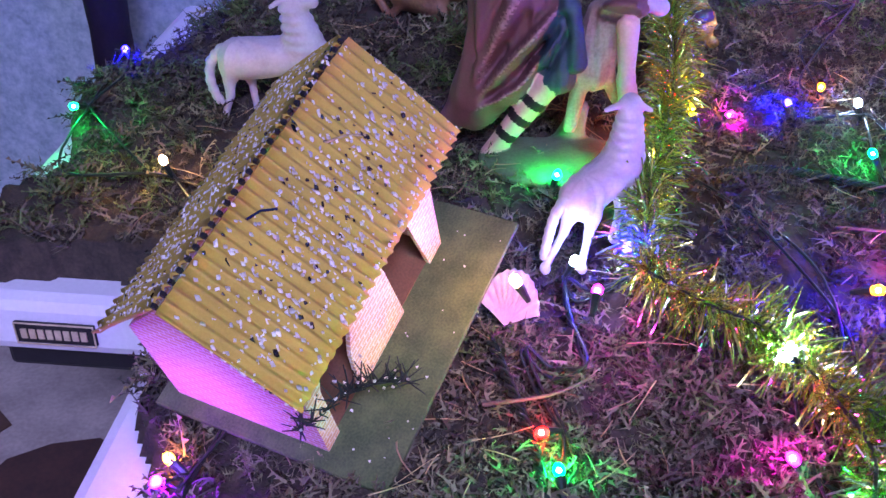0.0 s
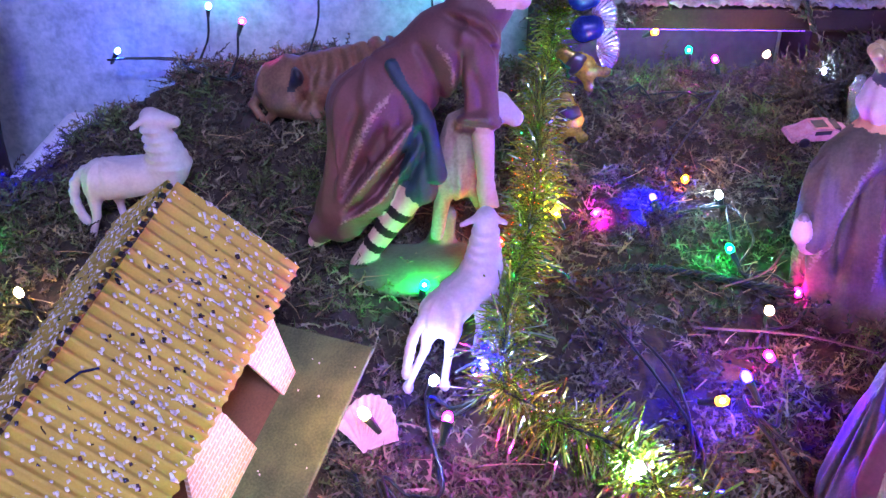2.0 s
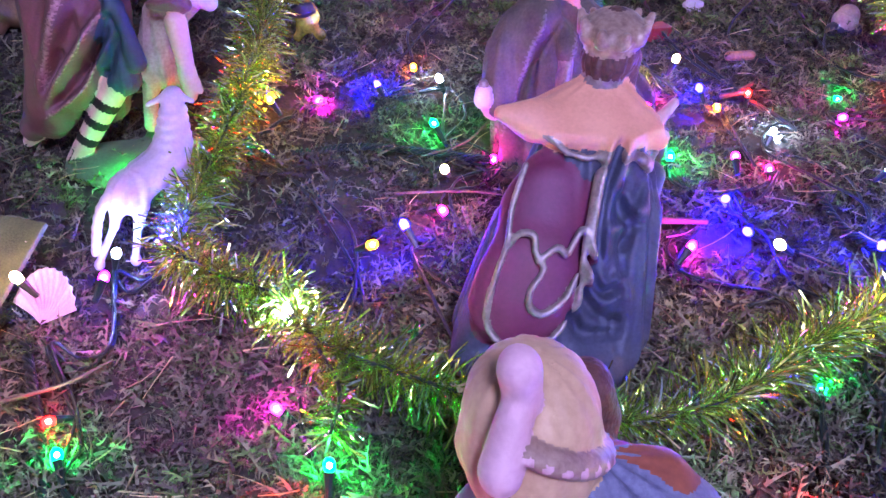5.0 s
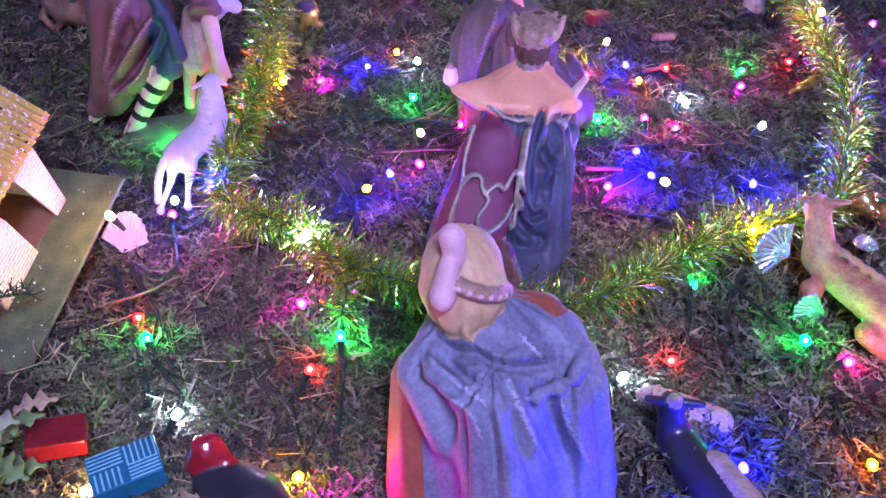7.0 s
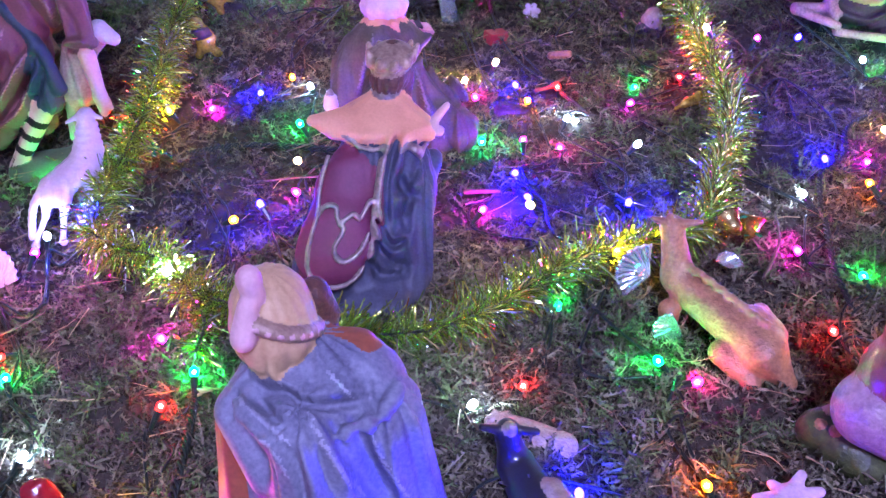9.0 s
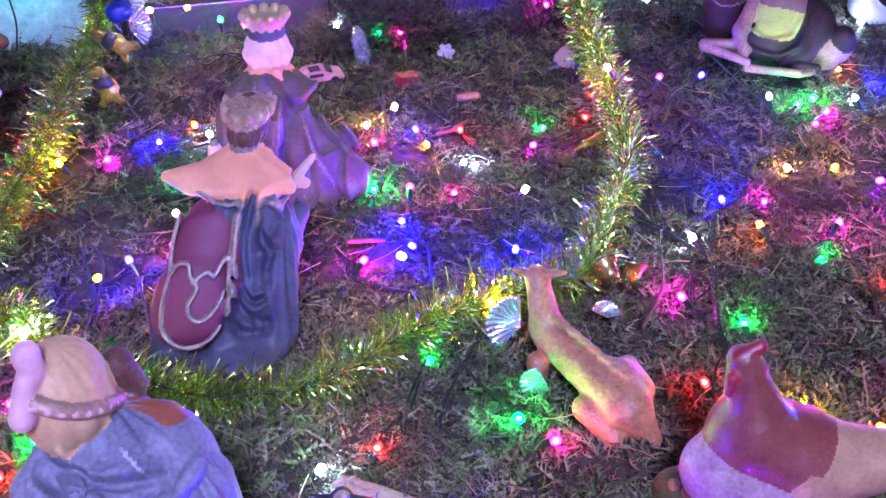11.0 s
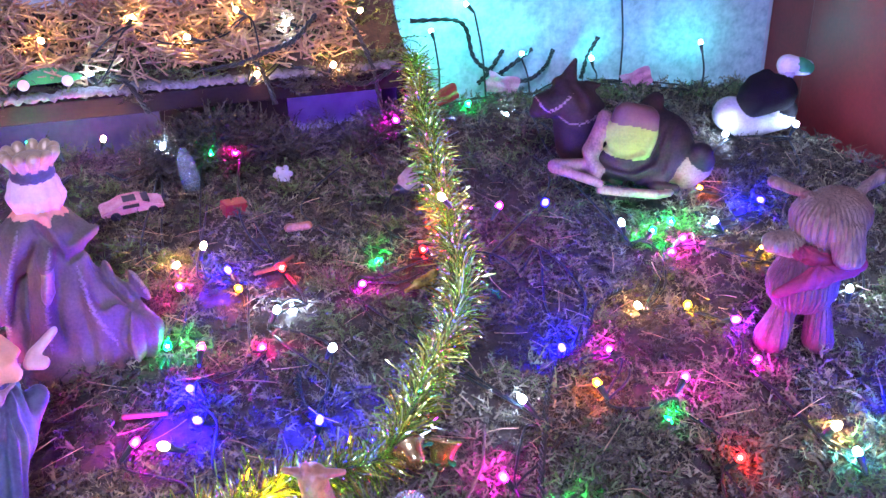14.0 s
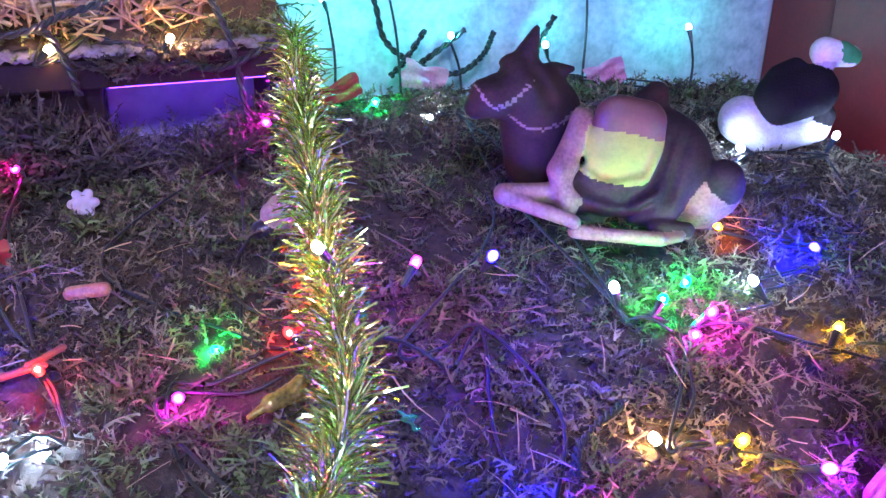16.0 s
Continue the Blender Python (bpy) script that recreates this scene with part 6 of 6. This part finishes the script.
figure("straw_doll", doll, [STRAW_DOLL, material("pink_net_scarf", (0.20, 0.016, 0.045), 0.8, second=(0.10, 0.008, 0.024), scale=90, fine=900, bump=0.6), material("dyed_red_straw", (0.09, 0.035, 0.038), 0.5, second=(0.05, 0.018, 0.02), scale=260, fine=600, bump=1.0, grain=(1, 1, 0.06))], at(1.095, 0.478, -0.004, -15), 1.25, "bundled straw doll wearing a pink net scarf", "doll", lean=(0, 0, 0.86, 0.92))
# soft toy by the wall
toy = [
    (0, (-24, 0, 50), (-8, 0, 38), 20, 18, 1), (0, (-6, 0, 34), (40, 0, 42), 16, 12, 8), (1, (2, -10, 72), (26, -10, 78), 22, 21, 1), (1, (30, -2, 70), (44, -2, 54), 13, 10, 6), (1, (0, -4, 88), (12, -2, 94), 10, 9, 5),
    (2, (34, -4, 108), (56, -2, 104), 12, 9, 1), (0, (34, -8, 100), (30, -8, 96), 8, 6, 2), (3, (48, -6, 108), (58, -4, 104), 9, 7, 1),
    (0, (14, -14, 62), (22, -16, 58), 6, 6, 1),
]
figure("soft_toy", toy, [material("white_plush", (0.40, 0.37, 0.36), 0.95, bump=0.6, spec=0.1), material("black_plush", (0.012, 0.010, 0.010), 0.95, bump=1.0, fine=700, spec=0.08), material("white_card", (0.62, 0.6, 0.56), 0.6), material("green_card", (0.03, 0.22, 0.07), 0.6)],
       at(1.283, 0.875, -0.008, -15) @ Matrix.Scale(1.05, 4), 2.2, "black and white soft toy with a green and white cap", "toy")


def toy_car(m, mat, label):
    root = tagged(new("toy_car"), label, "toy car", "toy cars")
    root.matrix_world = m
    bm = bmesh.new()
    prof = [(-0.038, 0.004), (-0.038, 0.011), (-0.024, 0.014), (-0.012, 0.021), (0.010, 0.021), (0.026, 0.013), (0.038, 0.010), (0.040, 0.004)]
    a = [bm.verts.new((x, -0.015, z)) for x, z in prof]
    b = [bm.verts.new((x, 0.015, z)) for x, z in prof]
    bm.faces.new(a)
    bm.faces.new(b[::-1])
    for i in range(len(prof)):
        bm.faces.new((a[i], b[i], b[(i + 1) % len(prof)], a[(i + 1) % len(prof)]))
    bmesh.ops.recalc_face_normals(bm, faces=bm.faces)
    bmesh.ops.bevel(bm, geom=list(bm.edges), offset=0.0018, segments=2, affect="EDGES")
    part("body", bm, mat, root, smooth=False)
    part("windscreen", box(bmesh.new(), (0.010, -0.011, 0.0145), (0.022, 0.011, 0.0195), 0.001), BULL_BLACK, root)
    part("side_window", box(bmesh.new(), (-0.012, -0.0155, 0.014), (0.008, -0.0145, 0.0195), 0.0003), BULL_BLACK, root)
    part("roof_print", box(bmesh.new(), (-0.010, -0.008, 0.0208), (0.006, 0.008, 0.0213), 0.0002), BULL_BLACK, root)
    for x in (-0.022, 0.024):
        for y in (-0.0155, 0.0155):
            bm = bmesh.new()
            bmesh.ops.create_cone(bm, cap_ends=True, segments=14, radius1=0.0062, radius2=0.0062, depth=0.004, matrix=pose(x, y, 0.005, 90))
            part("wheel", bm, BULL_BLACK if mat is not TOY_GREEN else TURBAN_WHITE, root)
    return root


TOY_PINK = material("salmon_toy_paint", (0.50, 0.26, 0.28), 0.4, second=(0.36, 0.10, 0.12), scale=60)
TOY_GREEN = material("green_toy_paint", (0.03, 0.30, 0.05), 0.35)
toy_car(pose(0.548, 0.868, 0.020, 14, 0, 12) @ Matrix.Diagonal((0.84, 0.70, 0.78, 1)), TOY_PINK, "salmon pink toy sports car lying in the moss")
toy_car(pose(0.470, 1.02, 0.118, 12, 0, 185), TOY_GREEN, "green toy car with white wheels on the shelf")

# clear and pale pieces in the dark moss
CLEAR = material("clear_green_plastic", (0.45, 0.62, 0.55), 0.12, trans=0.75, bump=0)
figure("clear_bottle", [(0, (0, 0, 4), (-4, 4, 30), 11, 10, 1), (0, (-4, 4, 34), (-5, 5, 42), 8, 5, 3)], [CLEAR], pose(0.612, 0.925, 0.014), 1.5, "small clear plastic bottle standing in the moss", "bottle")
figure("flower_bead", [(0, (0, 0, 8), (0, 0, 9), 5, 5, 1)] + [(0, (0, 0, 9), (8 * math.cos(a), 4 * math.sin(a), 11 + 7 * math.sin(a)), 4, 3.5, 2) for a in np.linspace(0, 2 * np.pi, 7)[:-1]], [WHITE_RESIN], pose(0.712, 0.905, 0.014), 1.3, "small white flower bead in the moss", "bead")
figure("snail_shell", [(0, (0, 0, 10), (3, 2, 14), 13, 11, 1), (1, (-14, -4, 2), (10, -6, 2), 7, 6, 3)], [LAMB, BULL_BLACK], pose(0.842, 0.835, 0.018), 1.5, "pale round shell on a dark foot by the tinsel", "shell")
figure("cork_piece", [(0, (-10, 0, 4), (10, 2, 5), 4.5, 4.5, 1)], [COW_GOLD], pose(0.712, 0.780, 0.012, 0, 0, -12), 1.3, "tan cork piece on the moss", "cork")
figure("bird_ornament", [(0, (-8, 0, 8), (6, 0, 9), 5, 6, 1), (0, (8, 0, 12), (10, 0, 14), 4.5, 4, 2), (0, (-10, 0, 8), (-20, 0, 5), 3, 2, 2)], [GOLD_FISH], pose(0.806, 0.628, 0.010, 0, 0, 20), 1.2, "small glossy yellow bird ornament by the tinsel", "ornament")
for x, y, r, ln, lab in ((0.562, 0.512, -8, 30, "pale pink wooden stick on the moss"), (0.675, 0.70, 18, 30, "reddish wood splinter on the moss"), (0.690, 0.712, 40, 24, "reddish wood splinter on the moss")):
    figure("wood_splinter", [(0, (-ln / 2, 0, 3), (ln / 2, 1, 4), 2.4, 1.8, 1)], [material("reddish_splinter", (0.22, 0.09, 0.06), 0.8)], pose(x, y, float(ground_z(x, y)) + 0.006, 0, 4, r), 0.9, lab, "wood")


def twig(points, r, label):
    sp = spline(points, 24)
    v, f = tube(sp, r, 6, 0.5)
    ob = raw_mesh("twig", v, f, WOOD, smooth=True)
    return tagged(ob, label, "twig")


for a, b, r in (((0.365, 0.575), (0.475, 0.540), 0.0011), ((0.755, 0.355), (0.800, 0.430), 0.0016), ((0.455, 0.665), (0.395, 0.615), 0.0012), ((0.140, 0.405), (0.200, 0.425), 0.0013), ((0.06, 0.66), (0.10, 0.68), 0.0009), ((0.92, 0.73), (0.90, 0.79), 0.001)):
    g = lambda p, up: (p[0], p[1], float(ground_z(*p)) + up)
    mid = ((a[0] + b[0]) / 2 + 0.006, (a[1] + b[1]) / 2 - 0.004)
    twig([g(a, 0.008), g(mid, 0.016), g(b, 0.014)], r, "thin grey brown twig lying on the moss")


def lobed_leaf(name, mat, m, ln, wd, parent=None, lobes=5, curl=0.3):
    n = 24
    v, f = [], []
    for i in range(n + 1):
        s = i / n
        half = wd * math.sin(math.pi * min(1, s * 0.94 + 0.06)) ** 0.7 * (0.62 + 0.38 * math.cos(2 * math.pi * lobes * s))
        z = curl * ln * (s - s * s * 1.5)
        for side in (-1, 0, 1):
            v.append((side * half, s * ln, z + abs(side) * 0.12 * half + 0.0003))
        for side in (-1, 0, 1):
            v.append((side * half, s * ln, z + abs(side) * 0.12 * half - 0.0003))
    for i in range(n):
        a, b = i * 6, (i + 1) * 6
        f += [(a, a + 1, b + 1, b), (a + 1, a + 2, b + 2, b + 1), (a + 3, b + 3, b + 4, a + 4), (a + 4, b + 4, b + 5, a + 5), (a, b, b + 3, a + 3), (a + 2, a + 5, b + 5, b + 2)]
    ob = raw_mesh(name, v, f, mat, parent)
    if parent:
        ob.matrix_basis = m
    else:
        ob.matrix_world = m
    return ob


LEAF_GREEN = material("matt_green_leaf", (0.16, 0.26, 0.075), 0.6, second=(0.10, 0.17, 0.055), scale=60, vary=0.2)
LEAF_PALE = material("pale_sage_leaf", (0.30, 0.32, 0.17), 0.65, second=(0.22, 0.22, 0.13), scale=60, vary=0.2)
plant = tagged(new("artificial_plant"), "artificial plant with lobed green and sage leaves", "plant")
plant.location = (0.098, 0.232, -0.030)
v, f = tube(spline([(0, 0, 0), (0.003, 0.004, 0.03), (0.0, 0.008, 0.065)], 10), 0.003, 7, 0.6)
raw_mesh("stem", v, f, CABLE, plant, smooth=True)
leaf_rng = random.Random(8)
for i in range(17):
    z = 0.008 + 0.058 * (i / 16)
    lobed_leaf("leaf", LEAF_GREEN if i % 3 else LEAF_PALE, pose(0, 0.003, z, leaf_rng.uniform(-5, 28), leaf_rng.uniform(-25, 25), i * 137.5), leaf_rng.uniform(0.032, 0.046), leaf_rng.uniform(0.010, 0.014), plant)
DRY_LEAF = material("dry_tan_leaf", (0.42, 0.30, 0.16), 0.7, second=(0.26, 0.17, 0.09))
for x, y, z, rz, rx, ln in ((0.333, 0.296, 0.004, 150, 35, 0.020), (0.215, 0.190, -0.012, -60, 20, 0.030), (0.105, 0.292, -0.012, -80, 15, 0.028), (0.392, 0.344, 0.012, 60, 30, 0.016)):
    tagged(lobed_leaf("dry_leaf", DRY_LEAF, pose(x, y, z, rx, 10, rz), ln, ln * 0.36, lobes=3), "dry curled tan leaf lying on the moss", "leaf", "dry leaves")
GREEN_FOIL = material("green_foil_leaf", (0.05, 0.30, 0.14), 0.2, metal=0.7, second=(0.08, 0.40, 0.12))
for x, y, z, rz, rx, ln in ((0.864, 0.588, 0.012, 20, 20, 0.016), (0.288, 0.625, 0.012, 80, 30, 0.020), (0.270, 0.635, 0.010, 10, 40, 0.018), (0.852, 0.665, 0.030, -50, 50, 0.018), (0.735, 0.395, 0.020, -100, 40, 0.020), (0.752, 0.402, 0.008, -140, 20, 0.022), (0.365, 0.385, 0.024, 200, 60, 0.018), (0.315, 0.89, 0.068, 120, 70, 0.022), (0.900, 1.0, 0.130, 90, 40, 0.018)):
    tagged(lobed_leaf("foil_leaf", GREEN_FOIL, pose(x, y, z, rx, 10, rz), ln, ln * 0.32, lobes=2), "shiny green foil leaf by the tinsel", "foil leaf", "foil leaves")

# frosted dark sprig on the green board
sprig = tagged(new("frosted_sprig"), "dark frosted fir sprig lying on the green board", "sprig")
sprig.location = (0.078, 0.372, 0.006)
sr = random.Random(2)
for nm, mat, cnt, th in (("needles", material("dark_fir", (0.018, 0.022, 0.016), 0.7), 120, 0.0006), ("frost", FLAKE, 26, 0.0009)):
    vv, ff = [], []
    for i in range(cnt):
        t = sr.random()
        c = np.array([-0.024 + 0.05 * t, -0.022 + 0.04 * t, 0.002 + 0.012 * math.sin(3 * t)])
        d = np.array([sr.uniform(-1, 1), sr.uniform(-1, 1), sr.uniform(0, 1)]) * 0.011
        if nm == "frost":
            c, d = c + d, d * 0.12
        v, f = tube([c, c + d * 0.5, c + d], th, 4, 0.5)
        ff.append(f + len(vv) * 12)
        vv.append(v)
    raw_mesh(nm, np.concatenate(vv), np.concatenate(ff), mat, sprig)


# twisted bundles of dark cable between the figures
def cable_bundle(points, strands=3):
    root = tagged(new("cable_bundle"), "twisted bundle of dark light-string cable on the moss", "cable", "cable bundles")
    p = spline([(x, y, float(ground_z(x, y)) + 0.006) for x, y in points], 60)
    root.location = p[0]
    d = np.gradient(p, axis=0)
    d /= np.linalg.norm(d, axis=1, keepdims=True)
    side = np.cross(d, [0, 0, 1.0])
    up = np.cross(side, d)
    length = np.linalg.norm(np.diff(p, axis=0), axis=1).sum()
    for k in range(strands):
        ang = np.linspace(0, length / 0.016 * 2 * np.pi, 60) + 2 * np.pi * k / strands
        q = p + 0.0022 * (np.cos(ang)[:, None] * side + np.sin(ang)[:, None] * up)
        v, f = tube(q, 0.0012, 6)
        raw_mesh("strand", v - p[0], f, CABLE, root, smooth=True)


for pts in ([(0.143, 0.461), (0.166, 0.388), (0.177, 0.338), (0.186, 0.298)], [(0.318, 0.31), (0.314, 0.290), (0.309, 0.245), (0.302, 0.202)], [(0.983, 0.588), (0.941, 0.559), (0.915, 0.517), (0.878, 0.491), (0.85, 0.44), (0.842, 0.418), (0.817, 0.361), (0.801, 0.305)], [(0.679, 0.557), (0.677, 0.510), (0.688, 0.475)], [(0.45, 0.62), (0.36, 0.66), (0.30, 0.64)]):
    cable_bundle(pts)


# dark cables with bare twigs hung over the shelf and along the wall
def hung_cable(points, label, strands=2, r=0.0019):
    root = tagged(new("hanging_cable"), label, "cable", "hanging cables")
    p = spline(points, 12 * len(points))
    root.location = p[0]
    side = np.cross(np.gradient(p, axis=0), [0, 1.0, 0])
    side /= np.linalg.norm(side, axis=1, keepdims=True) + 1e-9
    length = np.linalg.norm(np.diff(p, axis=0), axis=1).sum()
    for k in range(strands):
        ang = np.linspace(0, length / 0.020 * 2 * np.pi, len(p)) + 2 * np.pi * k / strands
        q = p + 0.0016 * (np.cos(ang)[:, None] * side + np.sin(ang)[:, None] * np.array([0, 1.0, 0]))
        v, f = tube(q, r, 6)
        raw_mesh("strand", v - p[0], f, CABLE, root, smooth=True)


for pts, lab in (
    ([(0.900, 1.050, 0.150), (0.975, 1.085, 0.134), (0.994, 1.088, 0.084), (1.026, 1.088, 0.058), (1.066, 1.088, 0.046), (1.095, 1.088, 0.062), (1.108, 1.092, 0.084)], "twisted dark cable sagging along the plaster wall"),
    ([(1.026, 1.090, 0.056), (1.046, 1.088, 0.069), (1.075, 1.086, 0.090)], "short dark cable end sticking up by the wall"),
    ([(1.000, 1.090, 0.048), (1.015, 1.088, 0.064), (1.034, 1.086, 0.092)], "short dark cable end sticking up by the wall"),
    ([(1.150, 1.090, 0.040), (1.156, 1.086, 0.070), (1.170, 1.084, 0.098)], "short dark cable end sticking up by the wall"),
    ([(0.816, 1.012, 0.170), (0.828, 0.996, 0.142), (0.839, 0.990, 0.107), (0.845, 0.988, 0.060), (0.850, 0.985, 0.034)], "dark cable hanging over the shelf edge"),
    ([(0.740, 1.010, 0.118), (0.791, 0.994, 0.108), (0.811, 0.988, 0.097), (0.839, 0.988, 0.098), (0.880, 1.000, 0.116)], "twisted dark cable looped over the shelf edge"),
    ([(0.640, 1.012, 0.122), (0.687, 0.998, 0.131), (0.715, 0.996, 0.142), (0.748, 0.998, 0.152), (0.780, 1.030, 0.172)], "twisted dark cable lying on the straw"),
    ([(0.540, 1.010, 0.128), (0.557, 0.992, 0.122), (0.569, 0.988, 0.100), (0.575, 0.986, 0.086)], "dark cable end hanging over the shelf edge"),
    ([(0.690, 1.008, 0.130), (0.703, 0.992, 0.128), (0.714, 0.988, 0.102), (0.718, 0.986, 0.082)], "dark cable end hanging over the shelf edge"),
):
    hung_cable(pts, lab)


# crumpled cloth pieces caught behind the tinsel, and a brass bell at its foot
def cloth_piece(name, m, w, h, mat, label):
    nx, nz = 14, 10
    v = []
    for side in (0, 1):
        for i in range(nx + 1):
            for k in range(nz + 1):
                a, b = i / nx - 0.5, k / nz - 0.5
                edge = 1 + 0.12 * math.sin(9 * a + 5 * b) * math.cos(7 * b)
                v.append((w * a * edge, 0.10 * w * math.sin(8 * a + 3 * b) + 0.06 * w * math.sin(13 * b - 4 * a) + 0.0008 * side, h * b * edge))
    i, k = np.meshgrid(np.arange(nx), np.arange(nz), indexing="ij")
    n = nz + 1
    f = np.stack([i * n + k, (i + 1) * n + k, (i + 1) * n + k + 1, i * n + k + 1], -1).reshape(-1, 4)
    ob = raw_mesh(name, v, np.concatenate([f, f[:, ::-1] + (nx + 1) * n]), mat, smooth=True)
    ob.matrix_world = m
    return tagged(ob, label, "cloth", "cloth scraps")


cloth_piece("cloth_scrap", pose(0.932, 1.030, 0.054, -35, -14, 10), 0.048, 0.020, material("red_felt", (0.34, 0.035, 0.03), 0.9, bump=0.5), "crumpled red felt scrap by the foot of the wall")
cloth_piece("cloth_scrap", pose(1.030, 1.072, 0.048, -20, 20, 0), 0.044, 0.026, material("pink_felt", (0.62, 0.26, 0.36), 0.9, bump=0.5), "crumpled pink felt scrap against the wall")
cloth_piece("cloth_scrap", pose(1.222, 1.060, 0.040, -20, -16, 0), 0.042, 0.026, bpy.data.materials["pink_felt"], "crumpled pink felt scrap behind the resting horse")

BRASS = material("worn_brass", (0.62, 0.48, 0.16), 0.22, metal=0.9, second=(0.42, 0.34, 0.12), scale=90, bump=0.1)


def bell(m, r, label):
    root = tagged(new("jingle_bell"), label, "bell", "tinsel bells")
    root.matrix_world = m
    prof = [(0.10, 1.30), (0.35, 1.25), (0.52, 1.05), (0.60, 0.70), (0.70, 0.38), (0.90, 0.12), (1.0, 0.0), (0.93, 0.02), (0.62, 0.42), (0.50, 1.0), (0.05, 1.16)]
    bm = bmesh.new()
    rings = [[bm.verts.new((r * a * math.cos(t), r * a * math.sin(t), r * z)) for t in np.linspace(0, 2 * np.pi, 24, endpoint=False)] for a, z in prof]
    for a, b in zip(rings, rings[1:]):
        for i in range(24):
            bm.faces.new((a[i], a[(i + 1) % 24], b[(i + 1) % 24], b[i]))
    part("cup", bm, BRASS, root, smooth=True)
    bm = bmesh.new()
    bmesh.ops.create_icosphere(bm, subdivisions=2, radius=0.22 * r)
    part("clapper", bm, BRASS, root, smooth=True).location = (0, 0, 0.12 * r)
    v, f = tube([(0.16 * r * math.cos(t), 0, 1.36 * r + 0.16 * r * math.sin(t)) for t in np.linspace(0, 2 * np.pi, 14)], 0.05 * r, 6)
    raw_mesh("loop", v, f, BRASS, root, smooth=True)


bell(pose(0.762, 0.402, 0.022, 150, 20, 0), 0.014, "worn brass bell at the foot of the climbing tinsel")
bell(pose(0.735, 0.392, 0.030, 110, -30, 0), 0.012, "small brass bell caught in the tinsel")
